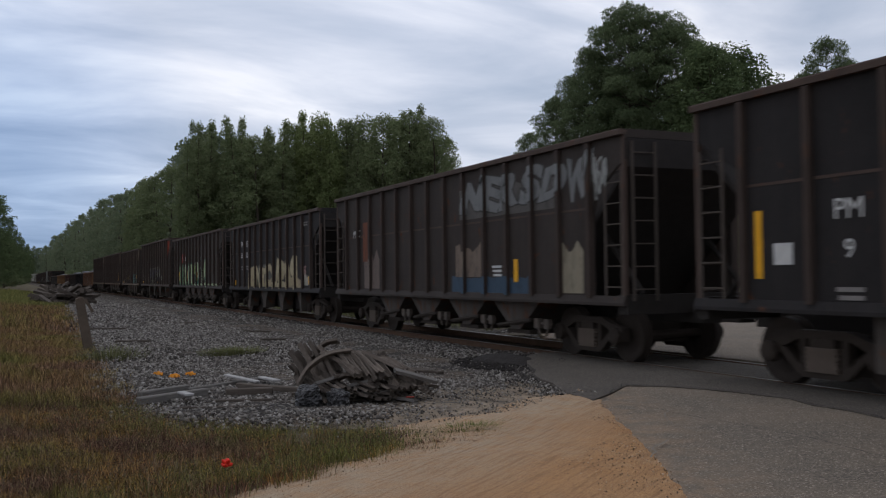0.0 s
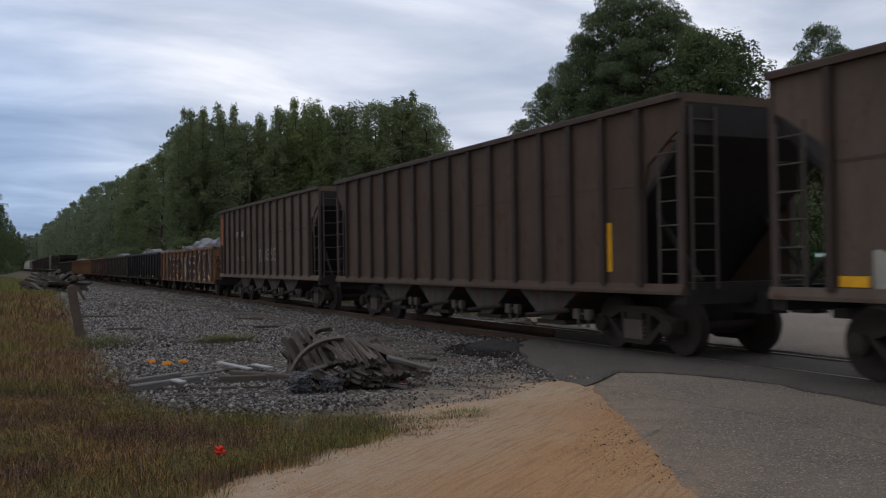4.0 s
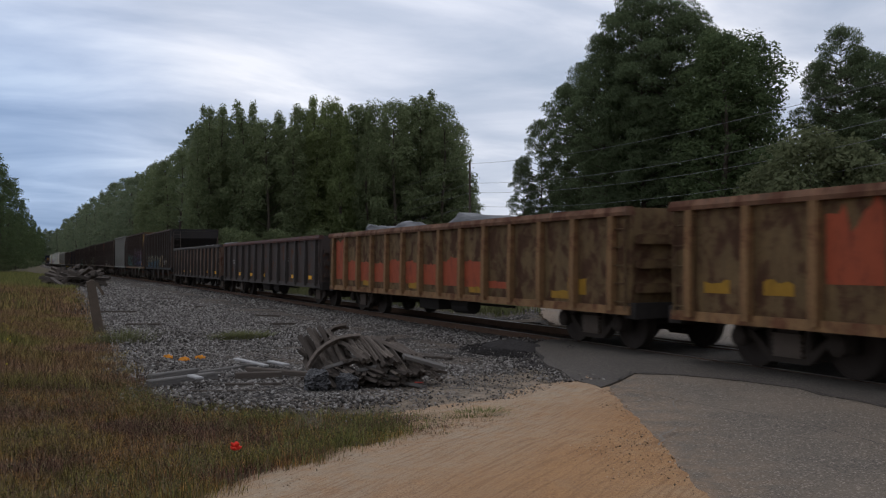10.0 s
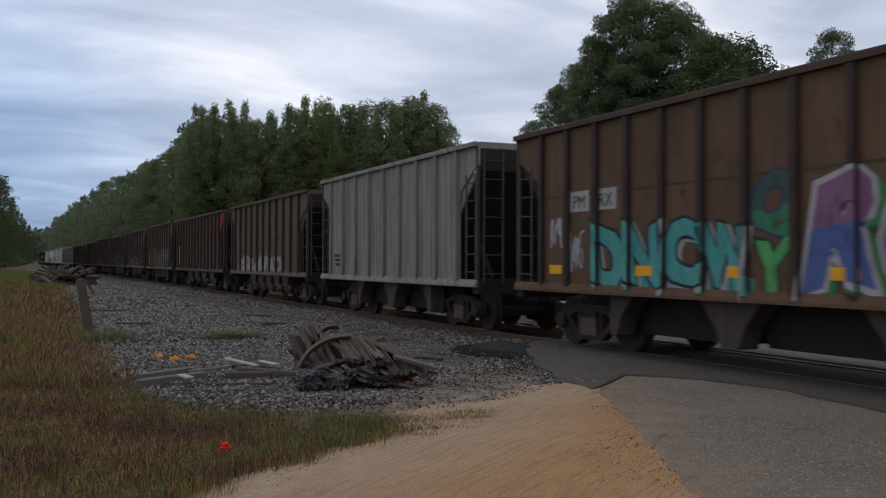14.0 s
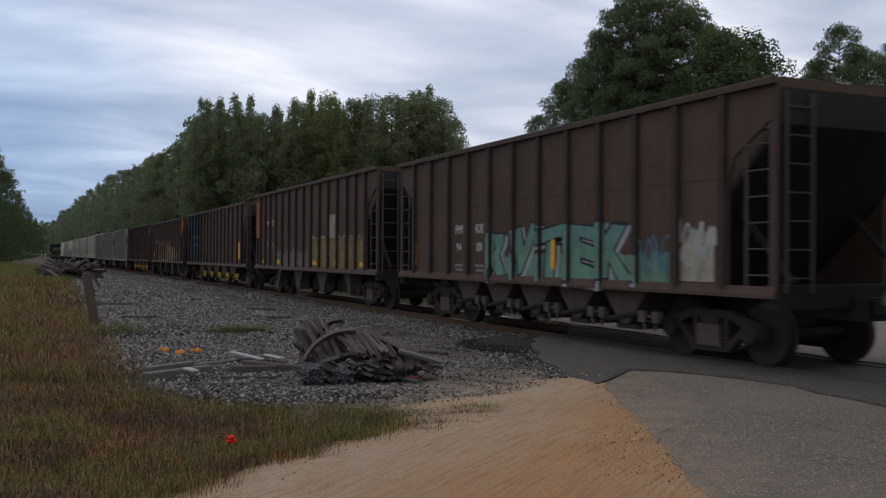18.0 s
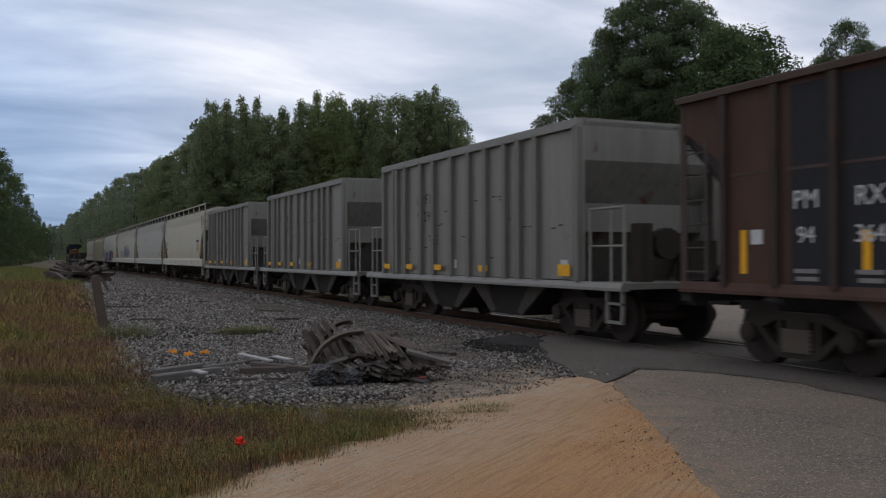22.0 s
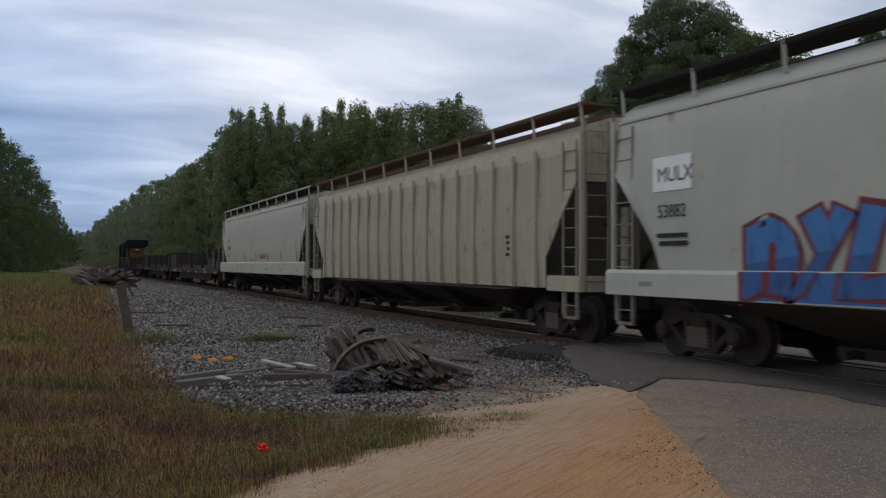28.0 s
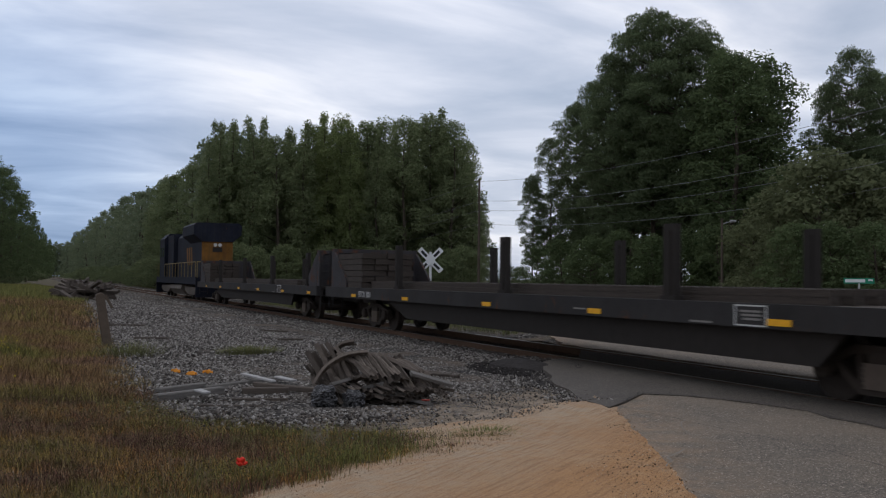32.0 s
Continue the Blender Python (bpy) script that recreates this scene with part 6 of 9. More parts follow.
# ---- the train: far end of each car when the clip starts, then what it is ----
M_signpale = plain("pale_panel", (0.78, 0.77, 0.72), 0.6, 0, 0.06)
TRAIN = []      # (thing, middle of the car along the line at 0 s)
BLACKISH, WHITISH, RED = (0.02, 0.02, 0.025), (0.45, 0.45, 0.44), (0.4, 0.04, 0.04)
HALFGAP = {"coal": 0.85, "gon": 0.55, "silver": 1.75, "cov": 0.5, "flat": 0.55, "loco": 0.5}
last = ["coal", 10.7 - 16.4]


def span(kind, far):
    """Length and middle of the next car, whose far end is at far."""
    near = last[1] + HALFGAP[last[0]] + HALFGAP[kind]
    last[0], last[1] = kind, far
    return far - near, (far + near) / 2


def coal(far, mat, label, **kw):
    L, mid = span("coal", far)
    car, ribs = coal_hopper(round(L, 2), mat, label=label, **kw)
    TRAIN.append((car, mid))
    return car, L / 2, ribs


def gon(far, mat, label, **kw):
    L, mid = span("gon", far)
    car = gondola(round(L, 2), mat, label, **kw)
    TRAIN.append((car, mid))
    return car, L / 2


def cov(far, mat, label, **kw):
    L, mid = span("cov", far)
    car = covered_hopper(round(L, 2), mat, label, **kw)
    TRAIN.append((car, mid))
    return car, L / 2


M_ochremark = plain("worn_orange_mark", (0.36, 0.17, 0.035), 0.7)
TILT_MARKS = (5.68, 2.86, 0.04, -2.73, -5.58)


def slashes(car, short, tall, mat=None, foot=1.5):
    """Slanting reflective stripes low on the side: short ones along it, tall ones at its ends."""
    for yy, hi in [(y, 0.4) for y in short] + [(y, 0.85) for y in tall]:
        ob = plate(car, yy, foot + hi / 2, 0.1, hi, mat or M_yellow, -HALF + 0.001, "stripe")
        ob.matrix_basis = ob.matrix_basis @ Matrix.Rotation(radians(-7), 4, "X")


def marks(car, h, mark, digits, mat=M_white, y=1.6, z=2.55, size=0.36, x=-HALF - 0.008):
    """Reporting marks; on a posted side each pair of letters sits in its own panel."""
    ribs = sorted(CARRIBS.get(car.name, ()), reverse=True)
    if len(ribs) > 3 and len(mark) == 4:
        k = min(range(len(ribs) - 2), key=lambda q: abs(ribs[q] - (h - y)))
        half = len(digits) // 2
        for q, (word, low) in enumerate(((mark[:2], digits[:half]), (mark[2:], digits[half:]))):
            mid = (ribs[k + q] + ribs[k + q + 1]) / 2
            stencil(car, word, mid, z, size, mat, x, centre=True)
            if low:
                stencil(car, low, mid, z - size * 1.3, size * 0.9, mat, x, centre=True)
            bars(car, mid, z - size * 2.5, 0.4, 0.2, 2, M_faint, x)
        return
    stencil(car, mark, h - y, z, size, mat, x)
    if digits:
        stencil(car, digits, h - y, z - size * 1.25, size * 0.9, mat, x)


def common(car, h, n=4, z=1.3, big=True):
    for k in range(n):
        plate(car, h - 1.3 - (2 * h - 2.6) * k / max(1, n - 1), z, 0.42, 0.13, M_yellow, -HALF - 0.01)
    bars(car, h - 2.3, 1.55, 0.5, 0.22, 2, M_faint, -HALF - 0.008)
    bars(car, -h + 4.4, 1.62, 0.4, 0.2, 2, M_faint, -HALF - 0.008)


c, h, r = coal(10.7, M_black2, "black steel coal hopper with white lettering, moving", ribs=12, bays=3, top=3.96)
marks(c, h, "PMRX", "94", y=2.3, z=2.17)
plate(c, h - 1.25, 1.9, 0.13, 0.9, M_yellow, name="stripe")
plate(c, h - 1.68, 1.77, 0.32, 0.28, M_white, name="placard")
c, h, r = coal(27.18, M_black, "black coal hopper with faded white and blue sprayed letters", ribs=14, bays=4, top=3.90)
lettered(c, "NERSDW", -1.5, -h + 0.95, 2.85, 3.62, (0.2, 0.2, 0.195), (0.06, 0.055, 0.05), None, 0.06, 0.03, 3, rib=r, slant=0.2)
smear(c, -1.3, -h + 2.0, 2.75, 3.3, (0.11, 0.1, 0.09), 4, rib=r, rough=0.5)
smear(c, -0.8, -4.3, 1.14, 1.5, (0.055, 0.085, 0.12), 5, rib=r)
smear(c, -1.0, -2.4, 1.5, 2.2, (0.2, 0.15, 0.115), 6, rib=r, rough=0.4)
smear(c, -5.4, -6.15, 1.2, 2.05, (0.28, 0.24, 0.17), 7, rough=0.3)
smear(c, h - 2.4, h - 3.6, 1.2, 2.0, (0.17, 0.13, 0.11), 8, rib=r, rough=0.5)
scribble(c, -6.6, 3.2, 0.6, 0.9, (0.3, 0.3, 0.28), 9)
bars(c, -2.95, 1.62, 0.4, 0.26, 3, M_white)
plate(c, h - 2.6, 2.5, 0.55, 1.1, gmat((0.16, 0.055, 0.03)), name="patch")
plate(c, -3.75, 1.62, 0.16, 0.45, M_yellow, name="stripe")
marks(c, h, "MLX", "", y=1.5, z=2.65, size=0.3)
c, h, r = coal(42.64, M_black2, "black coal hopper with large cream sprayed letters", ribs=13, bays=3, top=3.78)
smear(c, 2.85, -0.9, 1.1, 2.0, (0.12, 0.115, 0.095), 3, rib=r, rough=0.2)
smear(c, 2.9, -4.7, 1.1, 1.35, (0.4, 0.33, 0.21), 4, rib=r, rough=0.35)
lettered(c, "ENTC", 2.9, -0.55, 1.1, 2.0, (0.44, 0.37, 0.235), (0.27, 0.22, 0.14), (0.38, 0.31, 0.19), 0.1, 0.03, 5, rib=r, slant=0.02, lean=3)
lettered(c, "APOSL", -1.15, -4.5, 1.12, 2.22, (0.44, 0.37, 0.235), (0.27, 0.22, 0.14), (0.38, 0.31, 0.19), 0.1, 0.03, 6, rib=r, slant=0.02, lean=3)
scribble(c, -5.05, 1.75, 0.4, 0.4, (0.33, 0.2, 0.18), 7)
smear(c, -5.0, -5.45, 1.25, 1.6, (0.4, 0.37, 0.3), 8, rough=0.4)
plate(c, -5.7, 1.42, 0.42, 0.28, M_yellow, -HALF - 0.008)
plate(c, h - 1.1, 1.32, 0.22, 0.2, M_yellow, -HALF - 0.008)
bars(c, -5.1, 3.35, 0.6, 0.16, 2, M_faint)
marks(c, h, "PMRX", "840058", y=1.9, z=2.85)
c, h, r = coal(59.12, M_black, "black coal hopper with pale green outlined sprayed letters", ribs=14, bays=5, top=3.88)
PALEG, DEEPG = (0.33, 0.40, 0.23), (0.035, 0.11, 0.075)
smear(c, 5.4, -h + 0.9, 1.13, 1.26, PALEG, 3, rib=r, rough=0.5)
lettered(c, "iu", 5.3, 2.95, 1.15, 2.3, PALEG, DEEPG, (0.28, 0.36, 0.2), 0.08, 0.06, 6, rib=r, slant=0.1)
lettered(c, "n", 2.15, 0.8, 1.15, 2.5, PALEG, DEEPG, (0.36, 0.42, 0.26), 0.13, 0.05, 7, rib=r, slant=0.12)
lettered(c, "o", 0.0, -1.35, 1.15, 2.35, PALEG, (0.42, 0.46, 0.34), DEEPG, 0.13, 0.05, 8, rib=r, slant=0.2)
lettered(c, "A", -2.15, -3.65, 1.15, 2.55, PALEG, DEEPG, (0.36, 0.42, 0.26), 0.13, 0.06, 9, rib=r, slant=0.25)
smear(c, 0.75, 0.05, 1.75, 2.2, (0.16, 0.2, 0.07), 10, rough=0.6)
scribble(c, -1.4, 2.35, 0.35, 0.9, (0.42, 0.45, 0.36), 11, n=3)
scribble(c, 2.3, 1.9, 0.4, 0.8, (0.42, 0.45, 0.36), 12, n=2)
for yy in (5.35, 2.43, -0.52, -3.35):
    plate(c, yy, 1.66, 0.16, 0.5, M_yellow, -HALF - 0.0125, name="stripe")
plate(c, 4.1, 2.68, 1.5, 0.5, gmat((0.26, 0.035, 0.03)), name="patch")
marks(c, h, "PMRX", "90209", y=3.4, z=2.55, size=0.33, x=-HALF - 0.009)
bars(c, -4.2, 1.5, 0.45, 0.3, 3, M_white)
c, h, r = coal(75.08, M_blackbrown, "dark brown coal hopper with a red end and violet sprayed letters", endmat=M_redend, ribs=14, bays=3, top=4.12)
lettered(c, "TRES", 2.0, -2.6, 1.13, 2.3, (0.11, 0.1, 0.135), (0.36, 0.38, 0.26), (0.035, 0.033, 0.04), 0.12, 0.045, 7, rib=r, slant=0.05)
smear(c, 6.0, 5.5, 1.15, 1.9, (0.42, 0.4, 0.36), 8, rough=0.5)
scribble(c, 3.3, 1.65, 0.4, 0.9, (0.38, 0.33, 0.24), 9, n=3)
scribble(c, 2.55, 2.1, 0.45, 0.4, (0.4, 0.4, 0.38), 10)
bars(c, 2.45, 1.72, 0.45, 0.35, 4, M_white)
scribble(c, -3.6, 1.55, 0.9, 0.5, (0.3, 0.32, 0.26), 11)
marks(c, h, "PMRX", "", y=1.7, z=2.6)
common(c, h)
c, h, r = coal(89.11, M_brown2, "faded brown coal hopper with teal and yellow sprayed letters", ribs=11, bays=5, top=3.94)
smear(c, 4.6, 3.4, 1.13, 1.6, (0.36, 0.34, 0.28), 9, rib=r, rough=0.5)
lettered(c, "SX", 1.6, 0.0, 1.15, 1.9, (0.33, 0.24, 0.07), (0.38, 0.35, 0.28), BLACKISH, 0.08, 0.05, 9, rib=r)
smear(c, -2.1, -4.9, 1.12, 1.95, (0.17, 0.29, 0.27), 10, rib=r, rough=0.35)
scribble(c, -3.4, 1.55, 2.2, 0.55, (0.08, 0.16, 0.16), 12, n=6)
plate(c, -4.4, 1.72, 0.4, 0.24, M_yellow, -HALF - 0.006)
marks(c, h, "PMRX", "", y=2.0, z=2.3)
common(c, h, 4, 1.25)
c, h, r = coal(106.51, M_brown, "brown coal hopper with a yellow placard", ribs=15, bays=4)
plate(c, -h + 1.9, 1.75, 0.2, 0.8, M_yellow, name="stripe")
c, h, r = coal(123.07, M_brown2, "brown coal hopper with an orange corner", ribs=14, bays=4, panel={round(7.0): M_orangeend})
plate(c, h - 0.5, 3.05, 0.85, 1.2, M_orangeend, -HALF - 0.006, "patch")
marks(c, h, "PMRX", "", y=2.8, z=2.7)
scribble(c, -1.0, 1.9, 2.6, 0.6, (0.33, 0.31, 0.28), 12, n=5)

c, h = gon(140.97, M_yelgon, "rusty orange gondola with black sprayed letters and a boulder load", load=3, big=0.8, rocks=((4.5, 0.95, 2.76), (2.4, 0.5, 2.68), (0.2, 1.15, 2.92), (-1.6, 0.6, 3.03), (-2.5, 1.1, 2.96), (-4.6, 0.95, 2.86), (-6.3, 1.0, 2.9)), rimmat=M_rustgon, seed=2, ribmat=M_rustgon)
gr_ = rib_places(2 * h, 13, 0.45)
smear(c, 5.3, -h + 1.3, 0.72, 0.95, (0.3, 0.29, 0.27), 20, rib=gr_, ribx=0.134, rough=0.9)
lettered(c, "PETEK", 5.2, 0.1, 0.78, 1.98, BLACKISH, (0.42, 0.41, 0.38), (0.05, 0.045, 0.04), 0.11, 0.05, 21, rib=gr_, ribx=0.134, slant=0.05)
lettered(c, "DEYXA", -0.5, -7.2, 0.76, 2.1, BLACKISH, (0.44, 0.43, 0.4), (0.05, 0.05, 0.05), 0.13, 0.05, 22, rib=gr_, ribx=0.134, slant=0.05)
scribble(c, 5.9, 1.2, 0.6, 0.9, (0.34, 0.3, 0.25), 23)
smear(c, 0.2, -0.45, 0.85, 2.0, (0.3, 0.2, 0.11), 31, rough=0.9)
smear(c, -0.1, -0.4, 0.95, 1.85, (0.4, 0.36, 0.29), 32, x=-HALF - 0.006, rough=1.1)
for yy in (6.8, 4.6, 2.35, 0.0, -2.35, -4.5, -6.7):
    plate(c, yy, 0.98, 0.5, 0.13, M_yellow, -HALF - 0.01)
c, h = gon(158.29, M_black2, "black gondola with a blue and white emblem and boulders", load=0, seed=3, rocks=((0.65, 0.45, 2.82), (-0.1, 0.35, 2.6), (-1.0, 0.5, 2.7), (4.1, 0.25, 2.66), (-4.2, 0.6, 2.7)))
stencil(c, "DJTX", h - 1.92, 1.98, 0.31, M_white, -HALF - 0.008, gap=1.05)
stencil(c, "3190", h - 1.94, 1.55, 0.3, M_white, -HALF - 0.008)
stencil(c, "93", h - 3.32, 1.55, 0.3, M_white, -HALF - 0.008)
bars(c, h - 2.4, 1.28, 0.4, 0.2, 2, M_faint)
bars(c, h - 3.6, 1.28, 0.35, 0.2, 2, M_faint)
for k in range(7):
    plate(c, -0.72, 1.62 + 0.075 * k, 0.64, 0.036, gmat((0.46, 0.47, 0.48)), name="emblem_line")
part("emblem", "emblem_drop", lambda bm: prism_x(bm, [(0.25 * math.sin(q) * (0.35 + 0.65 * math.sin(q / 2)), -0.22 * math.cos(q) + 0.02) for q in [6.2832 * i / 16 for i in range(16)]], -0.002, 0.002), gmat((0.10, 0.32, 0.6)), c, x=-HALF - 0.014, y=-0.72, z=1.86)
plate(c, -0.72, 1.8, 0.3, 0.1, gmat((0.5, 0.52, 0.54)), -HALF - 0.018, "emblem_line")
plate(c, -0.66, 1.4, 0.58, 0.1, gmat((0.08, 0.28, 0.55)), name="emblem")
plate(c, -0.5, 1.29, 0.32, 0.12, gmat((0.08, 0.28, 0.55)), name="emblem")
plate(c, -0.72, 1.53, 0.6, 0.025, gmat((0.46, 0.47, 0.48)), name="emblem_line")
plate(c, -0.85, 1.32, 0.36, 0.025, gmat((0.46, 0.47, 0.48)), name="emblem_line")
plate(c, 7.4, 1.33, 0.14, 0.16, M_yellow)
for yy in (5.5, 3.35, 1.15, -0.9, -3.1, -5.2):
    plate(c, yy, 0.83, 0.54, 0.13, M_yellow, -HALF - 0.01)
c, h = gon(175.61, M_darkgon, "dark brown gondola with white lettering and a few boulders", load=2, big=0.8, seed=4, rocks=((3.05, 0.44, 2.76), (0.87, 0.36, 2.63)))
stencil(c, "LRX", 6.39, 1.84, 0.27, M_white, -HALF - 0.008)
stencil(c, "80013", 6.39, 1.52, 0.27, M_white, -HALF - 0.008)
common(c, h, 5, 0.98)
c, h = gon(192.91, M_maroon, "maroon gondola with white and yellow sprayed letters", load=3, seed=5)
gr_ = rib_places(2 * h, 13, 0.45)
smear(c, 6.2, -h + 0.3, 0.72, 0.98, (0.22, 0.195, 0.155), 23, rib=gr_, ribx=0.134, rough=1.1)
smear(c, 4.6, -3.0, 0.72, 0.95, (0.22, 0.14, 0.08), 24, x=-HALF - 0.003, rough=1.3)
for k, yy in enumerate(gr_[1:-1]):
    plate(c, yy, 1.3 + 0.2 * (k % 3), 0.1, 1.0 - 0.2 * (k % 2), gmat(((0.24, 0.22, 0.185), (0.15, 0.09, 0.055))[k % 2]), -HALF - 0.134, "paint_patch")
scribble(c, 6.2, 1.5, 1.1, 0.8, (0.4, 0.38, 0.34), 25)
scribble(c, 4.6, 1.3, 0.5, 0.8, (0.36, 0.24, 0.09), 26, n=2)
lettered(c, "UJ", 3.7, 2.3, 0.9, 1.65, (0.29, 0.27, 0.24), (0.12, 0.07, 0.05), (0.22, 0.15, 0.06), 0.07, 0.04, 27, slant=0.0)
scribble(c, -7.3, 1.5, 1.2, 0.9, (0.42, 0.4, 0.36), 28, n=5)
for yy in (h - 0.55, 1.75, -1.4, -7.2):
    plate(c, yy, 1.62, 0.16, 0.75, M_yellow, name="stripe")
plate(c, -4.35, 1.75, 0.2, 0.22, M_yellow)
bars(c, -h + 0.6, 1.8, 0.8, 0.06, 1, M_white)
marks(c, h, "GPSX", "", y=1.4, z=2.0, size=0.26)
M_ochregon = paint("rusty_ochre_gondola_paint", (0.135, 0.088, 0.042), rust=(0.06, 0.03, 0.019), amount=0.62, streak=0.4, dirt=(0.05, 0.035, 0.025))
ORANGERED, MARKYEL = (0.33, 0.075, 0.035), (0.33, 0.18, 0.025)
c, h = gon(210.4, M_ochregon, "rusty ochre gondola with orange-red patches and heavy rust blooms", load=7, big=0.8, seed=6, ribs=14, ribmat=M_tan, rimmat=M_rustgon)
gr_ = rib_places(2 * h, 14, 0.45)
for k, (a, b) in enumerate(zip(gr_, gr_[1:])):
    if k in (2, 4, 5, 7, 9, 10):
        smear(c, b - 0.12, a + 0.2, 1.25, 2.0 + 0.12 * (k % 3), ORANGERED, 60 + k, rough=0.5)
    if k % 3 != 1:
        smear(c, b - 0.25, a + 0.4, 1.08, 1.26, MARKYEL, 80 + k, x=-HALF - 0.005, rough=0.5)
c, h = gon(227.75, M_ochregon, "rusty ochre gondola with orange-red squares low on its panels and boulders", load=3, big=0.7, seed=7, ribs=14, ribmat=M_tan, rimmat=M_rustgon, rocks=((6.3, 0.5, 2.68), (3.6, 0.6, 2.68), (-0.4, 0.9, 2.72), (-2.2, 0.3, 2.58), (-5.0, 0.3, 2.56)))
gr_ = rib_places(2 * h, 14, 0.45)
for k, (a, b) in enumerate(zip(gr_, gr_[1:])):
    if k == len(gr_) - 2:
        smear(c, b - 0.08, a + 0.08, 1.0, 2.2, ORANGERED, 99, rough=0.2)
    elif k > 3:
        smear(c, b - 0.08, a + 0.08, 0.98, 1.5 + 0.04 * (k % 3), ORANGERED, 100 + k, rough=0.14)
    elif k == 3:
        smear(c, b - 0.08, a + 0.08, 0.98, 1.12, ORANGERED, 104, rough=0.3)
    if k % 3 == 1:
        smear(c, b - 0.3, a + 0.25, 0.86, 1.0, MARKYEL, 120 + k, x=-HALF - 0.005, rough=0.4)
smear(c, -6.2, -6.8, 0.95, 1.25, MARKYEL, 130, rough=0.4)
c, h = gon(245.25, M_darkgon, "dark weathered gondola with yellow markers", load=3, seed=8, rimmat=M_maroon, ribmat=M_gonpost)
common(c, h, 7, 1.0)
marks(c, h, "CSX", "", y=1.2, z=2.0, size=0.22)
c, h = gon(262.19, M_rustbrown, "weathered brown gondola with yellow markers and boulders", load=4, seed=9, ribs=14, ribmat=M_gonpost)
common(c, h, 6, 1.0)

c, h, r = coal(277.73, M_black2, "black coal hopper with blue, cream and yellow sprayed letters", ribs=14, bays=3, top=3.78)
smear(c, 5.6, -0.9, 1.12, 1.5, (0.07, 0.16, 0.22), 30, rib=r, rough=0.5)
lettered(c, "SMOKEm", 5.7, -0.75, 1.15, 2.1, (0.38, 0.36, 0.26), (0.05, 0.08, 0.1), (0.1, 0.22, 0.29), 0.11, 0.045, 31, rib=r, slant=0.1)
lettered(c, "owL", -0.95, -3.3, 1.16, 2.1, (0.4, 0.32, 0.2), BLACKISH, (0.36, 0.26, 0.13), 0.11, 0.05, 32, rib=r, slant=0.0)
scribble(c, -4.25, 1.6, 0.9, 0.5, (0.4, 0.36, 0.27), 33, n=5)
scribble(c, -4.3, 1.55, 0.8, 0.4, (0.4, 0.36, 0.27), 36, n=4)
scribble(c, h - 0.6, 2.8, 0.6, 1.1, (0.42, 0.42, 0.4), 34, n=3)
smear(c, h - 0.3, h - 0.9, 2.2, 2.5, (0.36, 0.36, 0.34), 35, rough=1.0)
bars(c, -3.4, 1.5, 0.4, 0.35, 3, M_white)
marks(c, h, "PMRX", "845004", y=1.9, z=2.75)
common(c, h, 5, 1.3)
c, h, r = coal(293.89, M_warm, "brown coal hopper with teal, pink and white sprayed letters", ribs=15, bays=3, endmat=M_ochre, top=4.03)
smear(c, 4.6, 0.75, 1.1, 1.35, (0.07, 0.28, 0.26), 34, rib=r, rough=0.4)
lettered(c, "DNCW", 4.6, 0.85, 1.12, 2.2, (0.085, 0.33, 0.31), (0.03, 0.035, 0.04), (0.1, 0.35, 0.32), 0.12, 0.045, 35, rib=r, slant=0.05, drop=(0.34, 0.36, 0.35))
lettered(c, "Q", 0.8, 0.0, 1.8, 2.8, (0.06, 0.1, 0.09), (0.06, 0.055, 0.13), (0.05, 0.2, 0.1), 0.12, 0.06, 38, slant=0.0, lean=2)
lettered(c, "Y", 0.8, 0.0, 1.1, 1.95, (0.1, 0.36, 0.12), (0.04, 0.05, 0.04), (0.1, 0.33, 0.1), 0.12, 0.05, 39, slant=0.0, lean=2)
lettered(c, "RUHLE", -0.25, -h + 1.3, 1.12, 2.55, (0.24, 0.12, 0.2), (0.42, 0.4, 0.42), (0.09, 0.13, 0.3), 0.13, 0.05, 36, rib=r, slant=0.0, drop=(0.06, 0.2, 0.09))
scribble(c, 5.75, 2.1, 0.4, 0.6, (0.4, 0.4, 0.4), 40, n=2)
scribble(c, 5.1, 1.7, 0.5, 0.9, (0.4, 0.4, 0.4), 41, n=3)
smear(c, -h + 1.6, -h + 0.95, 2.9, 3.6, (0.32, 0.25, 0.25), 37, rough=0.4)
for yy in (5.77, 3.15, 1.05, -0.75, -3.0, -5.4):
    plate(c, yy, 1.42, 0.42, 0.16, M_yellow, -HALF - 0.012)
for yy, word in ((5.0, "PM"), (4.2, "RX")):
    plate(c, yy, 2.62, 0.6, 0.36, gmat((0.4, 0.39, 0.36)), name="patch")
    stencil(c, word, yy, 2.5, 0.32, M_blackink, -HALF - 0.01, centre=True)
c, h, r = coal(306.66, M_greyhop, "light grey two-bay hopper with grimy streaks", ribs=9, bays=2, top=4.14)
bars(c, h - 1.6, 1.6, 0.7, 0.4, 3, M_blackink)
c, h, r = coal(320.55, M_brown2, "faded brown coal hopper with small white sprayed letters", ribs=11, bays=5)
lettered(c, "SRAMD", h - 2.0, -h + 3.2, 1.15, 1.8, (0.34, 0.31, 0.27), (0.2, 0.15, 0.12), None, 0.06, 0.03, 38, rib=r, slant=0.15)
smear(c, h - 1.8, 0.0, 1.13, 1.4, (0.3, 0.27, 0.22), 38, rib=r, rough=0.6)
c, h, r = coal(336.52, M_brown3, "dark red-brown coal hopper with red ends", endmat=M_redend, ribs=14, bays=4)
plate(c, h - 1.2, 1.9, 0.13, 1.1, M_yellow, name="stripe")
